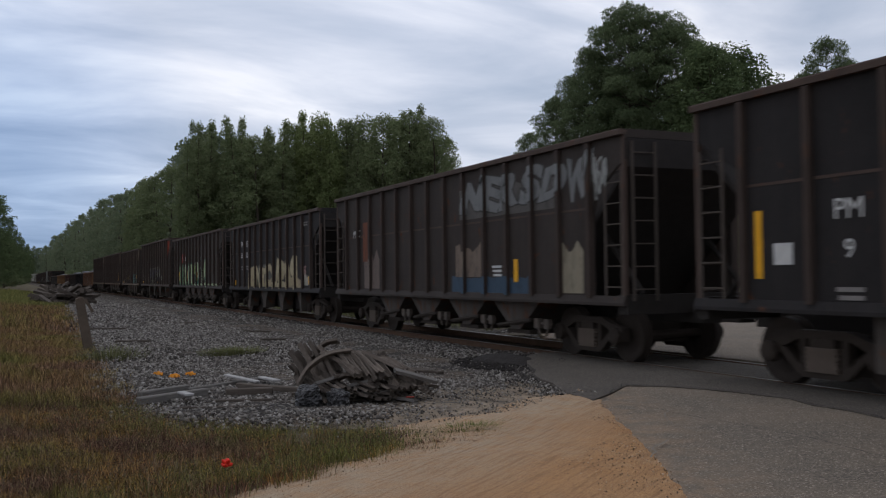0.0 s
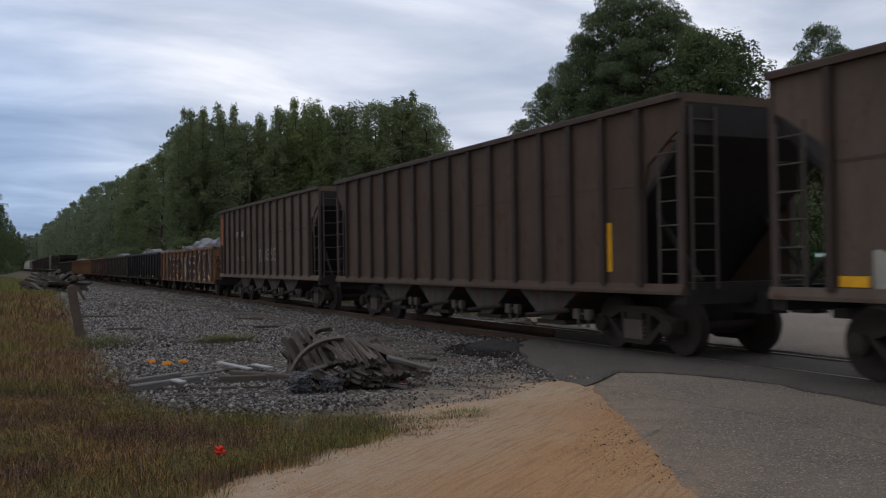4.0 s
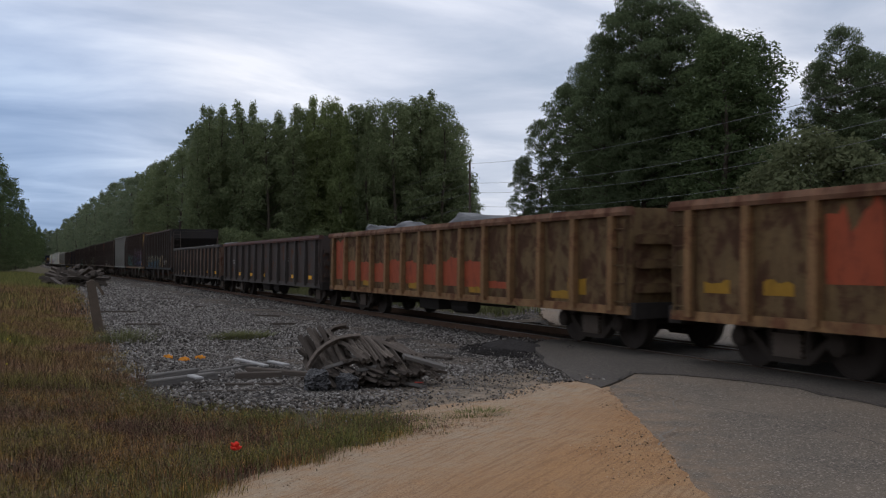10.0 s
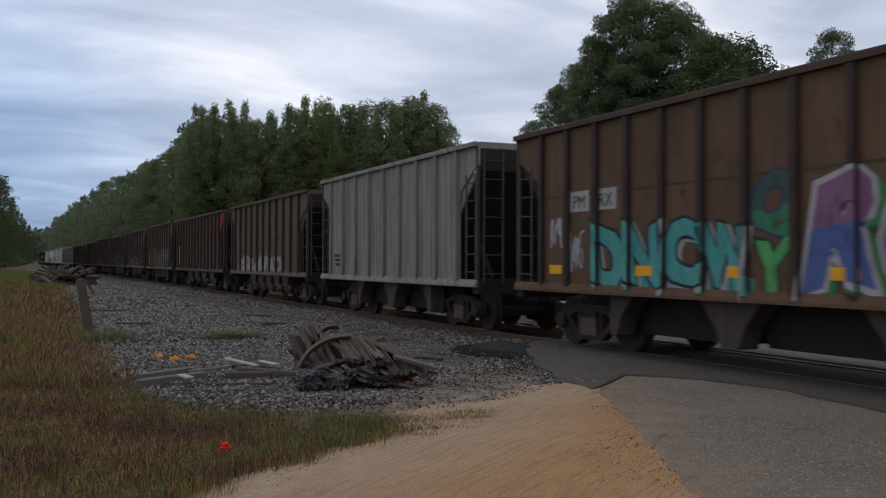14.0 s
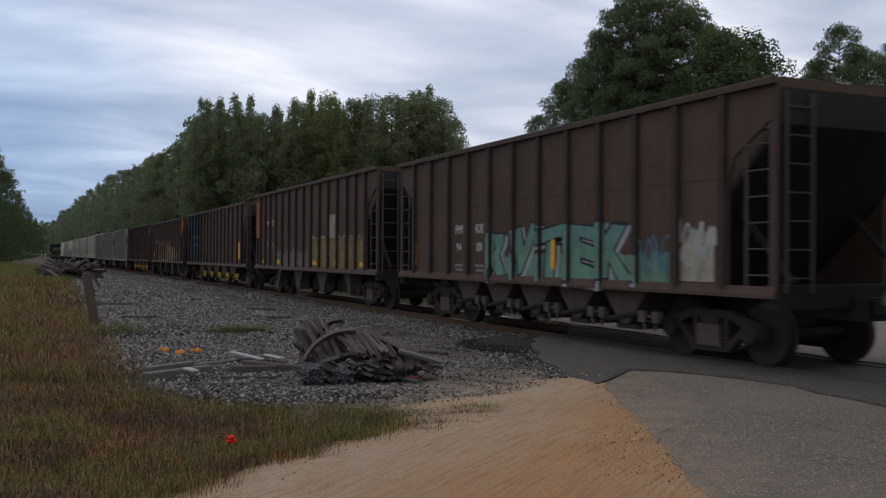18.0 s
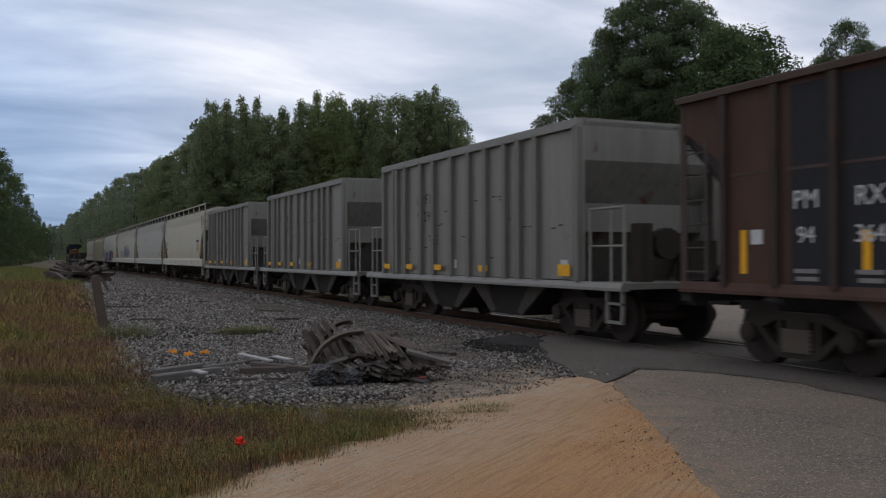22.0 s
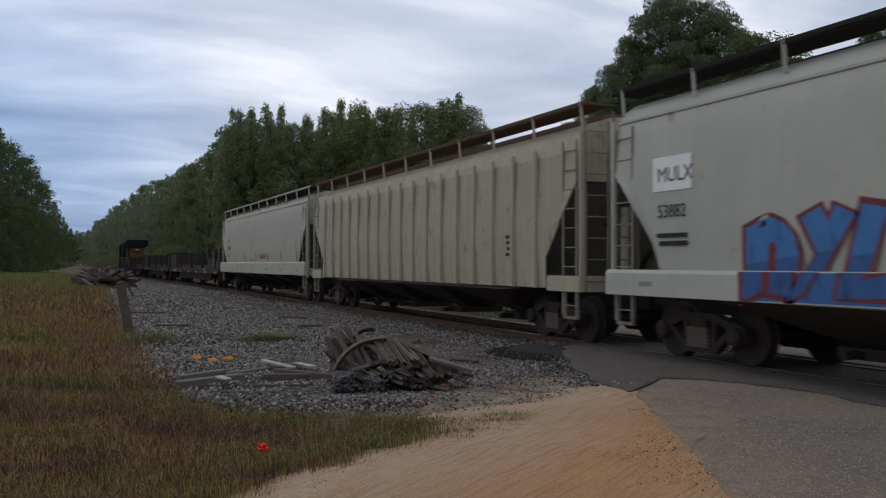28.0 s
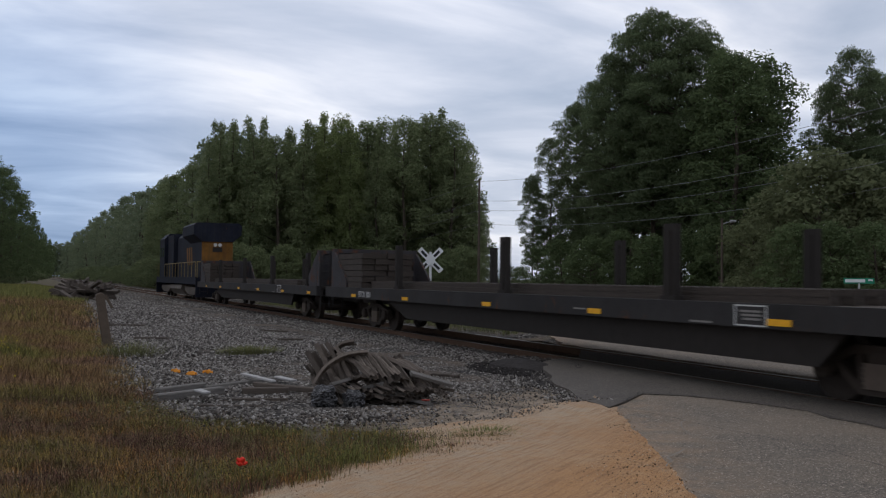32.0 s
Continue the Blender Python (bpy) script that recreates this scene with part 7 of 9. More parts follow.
c, h, r = coal(350.37, M_brown2, "faded brown coal hopper with grey and cream sprayed letters", ribs=11, bays=5, top=4.06)
smear(c, 1.9, -4.0, 1.13, 1.95, (0.22, 0.2, 0.1), 39, rib=r, rough=0.5)
lettered(c, "KAZES", 2.3, -h + 1.6, 1.13, 2.35, (0.26, 0.25, 0.17), (0.4, 0.39, 0.35), (0.17, 0.2, 0.14), 0.1, 0.04, 39, rib=r, slant=0.15)
scribble(c, 3.6, 1.5, 1.1, 0.7, (0.4, 0.39, 0.36), 44, n=4)
plate(c, h - 1.25, 1.8, 0.14, 1.0, M_yellow, name="stripe")
marks(c, h, "PMRX", "12398", y=2.6, z=2.4, size=0.33)
c, h, r = coal(364.36, M_brown2, "brown coal hopper with white hand-painted SOAKER letters", ribs=11, bays=5, top=4.00)
down = sorted(r, reverse=True)
for k, letter in enumerate("SOAKER"):
    stencil(c, letter, (down[4 + k] + down[5 + k]) / 2, 2.75 + 0.04 * (k % 2), 0.95, gmat(WHITISH), -HALF - 0.008, centre=True)
smear(c, 2.4, -1.3, 1.1, 1.82, (0.27, 0.28, 0.25), 40, rib=r, rough=0.15)
smear(c, 2.4, -1.3, 1.8, 1.9, (0.28, 0.18, 0.06), 41, x=-HALF - 0.003, rough=0.5)
scribble(c, 4.7, 1.85, 0.8, 0.7, (0.38, 0.36, 0.32), 42)
scribble(c, 3.2, 1.55, 0.7, 0.8, (0.38, 0.36, 0.32), 43)
scribble(c, -2.0, 1.75, 1.2, 0.5, (0.34, 0.31, 0.27), 44)
scribble(c, -3.0, 1.3, 2.6, 0.3, (0.38, 0.35, 0.3), 45, n=7)
scribble(c, -4.5, 1.8, 0.7, 0.8, (0.4, 0.37, 0.31), 46, n=4)
marks(c, h, "PMRX", "", y=1.9, z=2.3, size=0.3)
common(c, h, 4, 1.22)
c, h, r = coal(379.3, M_brown, "dark brown coal hopper with pale teal sprayed letters", ribs=12, bays=5, top=3.94)
smear(c, 1.75, -4.4, 1.08, 1.6, (0.15, 0.25, 0.19), 40, rib=r, rough=0.35)
lettered(c, "RVTEK", 1.7, -3.5, 1.1, 2.2, (0.14, 0.26, 0.22), (0.03, 0.035, 0.04), (0.16, 0.29, 0.21), 0.1, 0.035, 41, rib=r, slant=0.12, drop=(0.34, 0.36, 0.35))
scribble(c, -4.0, 1.6, 0.8, 0.7, (0.1, 0.2, 0.24), 42)
scribble(c, -5.0, 1.75, 0.9, 0.8, (0.42, 0.41, 0.38), 43, n=5)
smear(c, -4.5, -5.4, 1.2, 1.8, (0.36, 0.33, 0.25), 44, rough=0.6)
for yy in (h - 1.0, 2.65, -1.0):
    plate(c, yy, 1.6, 0.13, 0.55, M_yellow, -HALF - 0.012, name="stripe")
marks(c, h, "PMRX", "9489", y=3.0, z=2.05, size=0.3)
c, h, r = coal(395.64, M_brown, "brown coal hopper with yellow sprayed letters and a pale square", bays=3, top=4.05, posts=(6.39, 5.6, 4.8, 3.95, 2.97, 2.02, 1.06, 0.06, -0.88, -1.85, -2.8, -3.75, -4.7, -5.5, -6.35))
smear(c, -0.65, -h + 0.95, 1.12, 2.12, (0.2, 0.14, 0.055), 42, rough=0.16)
smear(c, -0.65, -h + 0.95, 2.12, 2.15, (0.4, 0.35, 0.26), 42, x=-HALF - 0.003, rough=4.5)
for k, form in enumerate(("E", "n", "Z", "O", "S")):
    lettered(c, form, -0.9 - 1.1 * k, -1.7 - 1.1 * k, 1.4, 1.95, (0.2, 0.14, 0.055), (0.36, 0.31, 0.22), None, 0.05, 0.02, 42 + k, slant=0.2, lean=14)
smear(c, 4.2, -0.4, 1.12, 1.75, (0.15, 0.125, 0.105), 43, rib=r, rough=0.5)
plate(c, -3.275, 2.5, 0.82, 0.72, gmat((0.33, 0.29, 0.22)), name="patch")
plate(c, h - 0.5, 3.0, 0.9, 1.5, M_orangeend, -HALF - 0.006, "patch")
marks(c, h, "PMRX", "", y=2.1, z=2.72, size=0.3)
common(c, h, 6, 1.3)
c, h, r = coal(413.3, M_brown, "brown coal hopper with navy ends and yellow gate gear", bays=5, gear=M_yelgear, panel={k: M_navy for k in (7, 6, 5, 4, 3, -7)}, top=3.90, posts=(7.1, 6.1, 5.06, 4.15, 3.25, 2.35, 1.42, 0.5, -0.4, -1.28, -2.2, -3.1, -4.0, -4.95, -6.0, -7.0))
plate(c, 5.13, 2.46, 3.75, 2.68, M_navy, -HALF - 0.005, "patch")
plate(c, -h + 1.7, 1.75, 0.28, 0.8, M_yellow, name="stripe")
marks(c, h, "PMRX", "94513", y=2.2, z=2.4, size=0.32)
c, h, r = coal(429.63, M_brown, "brown coal hopper with a bright orange end and red sprayed letters", endmat=M_orangeend, ribs=14, bays=3, top=3.84)
smear(c, 4.0, 0.2, 1.1, 1.5, (0.38, 0.32, 0.2), 44, rib=r, rough=0.4)
lettered(c, "SNU", 3.9, 0.25, 1.2, 2.5, (0.27, 0.07, 0.05), (0.4, 0.35, 0.28), None, 0.11, 0.04, 44, rib=r, slant=0.15)
smear(c, -0.35, -3.75, 1.1, 2.1, (0.4, 0.33, 0.19), 45, rib=r, rough=0.35)
for yy, zz in ((-0.95, 1.6), (-1.7, 1.65), (-2.3, 1.65), (-3.0, 1.75)):
    smear(c, yy + 0.22, yy - 0.15, zz - 0.08, zz + 0.08, (0.12, 0.17, 0.17), 46, x=-HALF - 0.003, rough=0.9)
scribble(c, 5.3, 2.0, 0.4, 0.3, (0.4, 0.38, 0.34), 47, n=2)
scribble(c, 4.5, 1.65, 0.6, 1.1, (0.42, 0.4, 0.36), 48, n=3)
scribble(c, -1.5, 2.35, 0.5, 0.4, (0.16, 0.12, 0.1), 49)
scribble(c, -5.1, 1.85, 0.8, 0.7, (0.36, 0.34, 0.31), 50)
for yy, tall_ in ((h - 1.2, 0.4), (-0.3, 0.5), (-3.05, 0.5), (-5.85, 0.75)):
    plate(c, yy, 1.6, 0.2 if tall_ > 0.6 else 0.13, tall_, M_yellow, -HALF - 0.012, "stripe")
for yy in (5.15, 4.4):
    plate(c, yy, 2.5, 0.36, 0.32, gmat((0.4, 0.38, 0.33)), name="patch")
bars(c, -4.35, 1.4, 0.45, 0.35, 3, M_white)
c, h, r = coal(447.17, M_brown3, "dark red-brown coal hopper with black ends and yellow gate gear", ribs=15, bays=5, gear=M_yelgear, top=3.92)
plate(c, -6.42, 1.72, 0.4, 0.62, M_white, -HALF - 0.006, name="placard")
plate(c, -6.42, 1.68, 0.28, 0.42, M_yellow, -HALF - 0.012, name="placard")
plate(c, -6.42, 1.95, 0.24, 0.1, gmat((0.1, 0.3, 0.5)), -HALF - 0.012, name="placard")
for yy, tall_ in ((h - 1.35, 0.6), (4.5, 0.5), (1.2, 0.5), (-2.0, 0.5), (-4.9, 0.55), (-6.75, 1.1)):
    plate(c, yy, 1.6 if tall_ < 1 else 1.75, 0.12, tall_, M_yellow, name="stripe")
plate(c, h - 1.6, 1.8, 0.22, 0.2, M_white, name="placard")
for yy in (5.3, 4.5):
    smear(c, yy + 0.4, yy - 0.4, 1.12, 3.75, (0.03, 0.029, 0.031), 5, rough=0.0)
bars(c, -2.9, 1.45, 0.42, 0.36, 3, M_white)
bars(c, -4.5, 1.75, 0.5, 0.3, 2, M_faint)
bars(c, -5.6, 1.75, 0.5, 0.25, 2, M_faint)
marks(c, h, "PMRX", "94364", y=2.0, z=2.15, size=0.34, x=-HALF - 0.012)
for far, text in ((460.01, "91291"), (473.6, "91725"), (487.38, "91703")):
    L, mid = span("silver", far + 0.0)
    c = silver_hopper(round(min(L, 10.1), 2), 1.3, "dull aluminium hopper with riveted posts and open platforms")
    TRAIN.append((c, far - min(L, 10.1) / 2))
    hh = min(L, 10.1) / 2
    stencil(c, "HPFX", hh - 2.35, 2.85, 0.36, M_blackink, -HALF - 0.006, gap=1.25)
    stencil(c, text, hh - 2.35, 2.42, 0.36, M_blackink, -HALF - 0.006, gap=1.25)
    bars(c, hh - 3.4, 1.95, 0.5, 0.3, 3, M_blackink)

c, h = cov(506.28, M_cream, "dusty cream covered hopper with a roof walk", bays=4)
marks(c, h, "SCBX", "6449", M_blackink, 1.2, 2.4, 0.3)
slashes(c, (4.68, 1.53, -0.95, -3.95), (h - 1.15, -h + 1.55))
plate(c, -h + 2.0, 2.5, 0.8, 0.12, M_blackink, -HALF - 0.004, "placard")
bars(c, -h + 2.0, 2.15, 0.65, 0.45, 5, M_faint, -HALF - 0.004)
c, h = cov(526.07, M_palegrey, "pale grey covered hopper with a roof walk", bays=4)
slashes(c, (6.0, 3.2, 0.4, -2.4, -5.2), (-h + 1.6,))
bars(c, -h + 2.1, 1.78, 0.26, 0.26, 3, M_blackink)
smear(c, 2.4, -0.4, 3.0, 3.3, (0.46, 0.45, 0.36), 3, -HALF + 0.012, rough=0.7)
marks(c, h, "ECSC", "", M_blackink, 1.4, 2.4, 0.24)
bars(c, 1.5, 3.0, 2.6, 0.35, 2, gmat((0.36, 0.38, 0.38)), -HALF - 0.004)
c, h = cov(546.84, M_offwhite, "off-white covered hopper with violet sprayed letters", bays=4)
lettered(c, "AIO", 5.5, 3.2, 1.55, 2.35, (0.33, 0.2, 0.12), (0.24, 0.14, 0.1), (0.4, 0.36, 0.3), 0.06, 0.03, 50, -HALF - 0.006, ledge=(1.45, 0.09))
lettered(c, "SERVIOS", 1.6, -3.6, 1.55, 2.65, (0.33, 0.33, 0.35), (0.1, 0.09, 0.16), (0.25, 0.26, 0.33), 0.1, 0.05, 51, -HALF - 0.006, ledge=(1.45, 0.09))
scribble(c, -4.6, 1.95, 1.4, 0.5, (0.3, 0.1, 0.08), 52)
c, h = cov(567.81, M_mulx, "pale covered hopper with blue, red and black sprayed letters", bays=4, roofmat=M_under, ridges=1)
NYB, NYR = (0.06, 0.16, 0.36), (0.2, 0.05, 0.06)
smear(c, 6.3, 1.9, 1.05, 1.44, NYB, 53, -HALF - 0.093, rough=0.02)
lettered(c, "nyLon", 6.45, 1.8, 1.04, 2.28, (0.075, 0.2, 0.43), NYR, (0.06, 0.13, 0.3), 0.12, 0.06, 54, -HALF - 0.006, slant=0.1, ledge=(1.45, 0.09))
smear(c, 0.95, 0.0, 1.13, 1.5, RED, 55, -HALF - 0.094, rough=0.5)
lettered(c, "52K", 0.3, -3.6, 1.02, 2.52, (0.03, 0.03, 0.035), (0.5, 0.5, 0.5), None, 0.13, 0.045, 56, -HALF - 0.006, slant=0.05, ledge=(1.45, 0.09), drop=(0.02, 0.02, 0.025))
lettered(c, "XX", -3.2, -5.6, 1.1, 2.2, (0.36, 0.05, 0.06), (0.28, 0.03, 0.04), (0.3, 0.03, 0.04), 0.1, 0.04, 57, -HALF - 0.008, ledge=(1.45, 0.09))
scribble(c, 0.9, 2.1, 0.35, 0.6, (0.1, 0.1, 0.1), 58, -HALF - 0.02, n=2)
plate(c, h - 1.8, 3.0, 1.0, 0.55, M_signpale, -HALF - 0.006, "panel")
stencil(c, "MULX", h - 1.42, 2.87, 0.34, M_blackink, -HALF - 0.012)
stencil(c, "53882", h - 1.42, 2.3, 0.3, M_blackink, -HALF - 0.012)
bars(c, h - 1.8, 1.95, 0.8, 0.25, 2, M_blackink, -HALF - 0.012)
c, h = cov(588.41, M_ribgrey, "stained beige covered hopper with ribbed sides and rusty roof walk", ribs=17, bays=4, roofmat=M_rail)
bars(c, -h + 2.9, 1.95, 0.4, 0.5, 4, M_blackink, -HALF - 0.012)
c, h = cov(609.54, M_offwhite, "clean off-white covered hopper with black lettering", bays=4, ridges=1, belt=(1.1, 1.64))
stencil(c, "TILX", 8.0, 2.68, 0.3, M_blackink, -HALF + 0.0)
stencil(c, "625260", 8.0, 2.34, 0.3, M_blackink, -HALF + 0.0)
bars(c, 7.6, 2.05, 0.7, 0.3, 3, M_faint2, -HALF + 0.004)
bars(c, 0.9, 1.75, 1.0, 0.1, 2, M_faint2, -HALF + 0.004)
plate(c, -3.2, 1.92, 0.12, 0.12, M_yellow, -HALF + 0.002, "placard")
slashes(c, TILT_MARKS, (8.32, -h + 1.7), M_ochremark, 1.68)
bars(c, -1.55, 1.92, 1.5, 0.2, 3, gmat((0.45, 0.12, 0.1)), -HALF - 0.012)

for far, mat, text in ((636.79, M_flat2, "brown bulkhead flatcar with stakes and a low load"), (663.31, M_flat, "dark grey bulkhead flatcar with stakes and timber"), (690.22, M_flat, "dark grey bulkhead flatcar with stakes and timber")):
    L, mid = span("flat", far)
    TRAIN.append((bulkhead_flat(round(L, 2), mat, text), mid))
stencil(TRAIN[-3][0], "DTCX 20627", 9.2, 0.98, 0.24, M_white, -HALF - 0.085)
stencil(TRAIN[-2][0], "BTCX 2061", 9.2, 0.98, 0.24, M_white, -HALF - 0.085)
L, mid = span("loco", 712.43)
TRAIN.append((locomotive(round(L, 2), "dark blue diesel locomotive with a yellow hood end pushing the train"), mid))


# ---- grass ----
def inside(poly, x, y):
    """Which of the points (x, y) lie inside the polygon."""
    got = np.zeros(len(x), bool)
    n = len(poly)
    for k in range(n):
        (x0, y0), (x1, y1) = poly[k], poly[(k + 1) % n]
        if y0 == y1:
            continue
        hit = ((y0 > y) != (y1 > y)) & (x < (x1 - x0) * (y - y0) / (y1 - y0) + x0)
        got ^= hit
    return got


def heights(x, y):
    return np.array([height(a, b) for a, b in zip(x, y)])


MEADOW = [(-14, 3.2), (-2.4, 3.6), (-0.9, 4.8), (0.3, 5.8), (0.95, 6.4), (1.54, 6.98), (2.08, 7.3), (2.6, 7.68), (3.36, 8.0), (4.0, 8.25), (3.85, 8.85), (2.8, 9.5), (2.0, 9.95), (1.5, 11.0), (1.3, 13.2), (1.35, 16), (1.5, 19.0), (1.6, 24), (2.2, 40), (3.3, 87), (3.6, 130), (-14, 130)]
M_grass = Mat("meadow_grass", 0.85, 0, 0.1).world_space()
# patches of gold, faded purple-brown and fresh green a step or two across
g_shade = M_grass.ramp(M_grass.island_random(), (0.0, (0.3, 0.28, 0.26)), (0.5, (1.4, 1.32, 1.25)), (0.85, (2.6, 2.4, 2.25)), (1.0, (4.6, 4.2, 3.8)))
g_patch = M_grass.ramp(M_grass.noise(0.62, 5, 0.62), (0.38, (0.085, 0.086, 0.024)), (0.44, (0.14, 0.103, 0.034)), (0.5, (0.15, 0.088, 0.032)), (0.55, (0.09, 0.052, 0.036)), (0.62, (0.062, 0.035, 0.029)))
g_green = M_grass.ramp(M_grass.noise(1.9, 5, 0.6), (0.52, 0.0), (0.62, 0.7))
M_grass.color(M_grass.mix(1.0, M_grass.mix(g_green, g_patch, (0.073, 0.082, 0.024)), g_shade, "MULTIPLY"))


def blades(name, x, y, tall, wide, bend, label, mat, seed):
    r = np.random.default_rng(seed)
    n = len(x)
    z = heights(x, y) - 0.03
    a = r.uniform(0, 2 * math.pi, n)
    lean = bend * tall * r.uniform(0.2, 1.0, n)
    dx, dy = np.cos(a), np.sin(a)
    px, py = -dy * wide / 2, dx * wide / 2
    h = tall
    v = np.empty((n, 5, 3))
    v[:, 0] = np.stack([x - px, y - py, z], 1)
    v[:, 1] = np.stack([x + px, y + py, z], 1)
    mx, my, mz = x + dx * lean * 0.3, y + dy * lean * 0.3, z + h * 0.6
    v[:, 2] = np.stack([mx + px * 0.75, my + py * 0.75, mz], 1)
    v[:, 3] = np.stack([mx - px * 0.75, my - py * 0.75, mz], 1)
    v[:, 4] = np.stack([x + dx * lean, y + dy * lean, z + h], 1)
    base = np.arange(n)[:, None] * 5
    f = np.concatenate([base + [0, 1, 2], base + [0, 2, 3], base + [3, 2, 4]], 0)
    ob = obj(name, mesh_np(name, v.reshape(-1, 3), f), mat)
    return tagged(ob, label, "grass", kind="stuff")


def scatter(poly, x0, x1, y0, y1, per_m2, seed):
    r = np.random.default_rng(seed)
    n = int((x1 - x0) * (y1 - y0) * per_m2)
    x, y = r.uniform(x0, x1, n), r.uniform(y0, y1, n)
    # clumped, with thin places
    keep_ = inside(poly, x + r.normal(0, 0.16, n), y + r.normal(0, 0.16, n))
    x, y = x[keep_], y[keep_]
    thin = np.array([noise.noise((a * 2.1, b * 2.1, 7)) for a, b in zip(x, y)])
    ok = r.uniform(-0.75, 0.35, len(x)) < thin
    return x[ok], y[ok], r


def grow(x, y, r, lo, hi):
    """Blade heights: shorter toward the stony and sandy edges."""
    k = np.clip((1.9 - x) / 2.2, 0, 1)
    k = np.where(y < 10.5, np.clip((3.0 - x) / 3.2, 0, 1), k)
    swell = np.array([noise.noise((a * 0.6, b * 0.6, 2)) for a, b in zip(x, y)])
    return (lo + (hi - lo) * k * (0.75 + 0.6 * swell)) * r.uniform(0.55, 1.2, len(x))


gx, gy, gr = scatter(MEADOW, -1.6, 4.1, 3.6, 13.5, 6200, 1)
blades("meadow_grass", gx, gy, grow(gx, gy, gr, 0.05, 0.15), 0.002 + 0.0045 * gr.uniform(0, 1, len(gx)) ** 2, 0.9, "tall dry meadow grass, golden and green", M_grass.m, 2)
FRINGE = [(0.4, 6.1), (1.5, 7.0), (2.1, 7.35), (3.3, 8.0), (3.95, 8.3), (3.7, 8.8), (2.7, 9.4), (1.9, 9.8), (1.4, 10.8), (1.25, 13), (0.7, 13), (0.9, 10), (1.9, 9.1), (2.4, 8.6), (1.7, 7.9), (0.2, 7.0)]
M_fringe = Mat("green_fringe_grass", 0.85, 0, 0.1)
M_fringe.color(M_fringe.mix(M_fringe.island_random(), (0.045, 0.055, 0.016), (0.235, 0.235, 0.08)))
gx, gy, gr = scatter(FRINGE, 0, 4.2, 5.6, 13.2, 1900, 31)
blades("green_grass", gx, gy, gr.uniform(0.04, 0.15, len(gx)), gr.uniform(0.003, 0.006, len(gx)), 0.9, "fresh green grass along the edge of the meadow", M_fringe.m, 32)
# pale dead stalks and seed heads standing over the blades
M_straw = Mat("dead_straw", 0.9, 0, 0.1)
M_straw.color(M_straw.mix(M_straw.island_random(), (0.07, 0.036, 0.024), (0.3, 0.21, 0.12)))
gx, gy, gr = scatter(MEADOW, -1.6, 3.6, 3.6, 16, 110, 21)
blades("dead_stalks", gx, gy, grow(gx, gy, gr, 0.12, 0.36), gr.uniform(0.002, 0.004, len(gx)), 0.8, "pale dead stalks standing in the meadow", M_straw.m, 22)
gx, gy, gr = scatter(MEADOW, -1.6, 3.9, 3.6, 12, 700, 23)
blades("dead_stalks", gx, gy, grow(gx, gy, gr, 0.05, 0.2), gr.uniform(0.003, 0.006, len(gx)), 2.2, "matted dead straw low in the meadow", M_straw.m, 24)
M_midgrass = Mat("mixed_meadow_grass", 0.85, 0, 0.1).world_space()
m_shade = M_midgrass.ramp(M_midgrass.island_random(), (0.0, (0.3, 0.29, 0.27)), (0.6, (1.0, 0.98, 0.95)), (1.0, (2.1, 2.0, 1.9)))
M_midgrass.color(M_midgrass.mix(1.0, M_midgrass.ramp(M_midgrass.noise(0.45, 5, 0.6), (0.36, (0.135, 0.13, 0.04)), (0.46, (0.19, 0.15, 0.055)), (0.53, (0.205, 0.13, 0.066)), (0.62, (0.16, 0.096, 0.066))), m_shade, "MULTIPLY"))
gx, gy, gr = scatter(MEADOW, -2.2, 2.0, 12.2, 30, 1700, 3)
blades("meadow_grass", gx, gy, grow(gx, gy, gr, 0.1, 0.3), gr.uniform(0.004, 0.010, len(gx)), 1.0, "tall dry meadow grass, golden and green", M_midgrass.m, 4)
M_fargrass = Mat("far_green_grass", 0.85, 0, 0.1)
M_fargrass.color(M_fargrass.mix(M_fargrass.island_random(), (0.085, 0.09, 0.027), (0.25, 0.235, 0.08)))
gx, gy, gr = scatter(MEADOW, -6, 3.5, 30, 62, 160, 51)
blades("meadow_grass", gx, gy, grow(gx, gy, gr, 0.2, 0.45), gr.uniform(0.01, 0.025, len(gx)), 0.8, "tall yellow-green meadow grass", M_midgrass.m, 52)
gx, gy, gr = scatter(MEADOW, -6, 3.5, 58, 125, 110, 5)
blades("meadow_grass", gx, gy, grow(gx, gy, gr, 0.3, 0.6), gr.uniform(0.02, 0.04, len(gx)), 0.4, "tall green meadow grass far along the line", M_fargrass.m, 6)
gx, gy, gr = scatter(MEADOW, -14, -1.6, 3.6, 30, 60, 7)
blades("meadow_grass", gx, gy, grow(gx, gy, gr, 0.3, 0.5), gr.uniform(0.01, 0.02, len(gx)), 0.45, "tall dry meadow grass, golden and green", M_grass.m, 8)
# rough grass beyond the line
NEARSIDE = [(13.0, 24.8), (14.2, 25.6), (15.5, 28), (15.5, 60), (13.0, 60)]
M_verge = Mat("green_verge_grass", 0.85, 0, 0.1)
M_verge.color(M_verge.mix(M_verge.island_random(), (0.09, 0.105, 0.035), (0.17, 0.16, 0.075)))
gx, gy, gr = scatter(NEARSIDE, 12.6, 15.6, 24, 60, 190, 71)
blades("verge_grass", gx, gy, gr.uniform(0.1, 0.28, len(gx)), gr.uniform(0.012, 0.03, len(gx)), 0.7, "short green grass beside the far rail", M_verge.m, 72)
BEYOND = [(14.3, 24.5), (20, 36), (40, 74), (40, 100), (14.3, 170)]
gx, gy, gr = scatter(BEYOND, 14, 40, 24, 170, 22, 9)
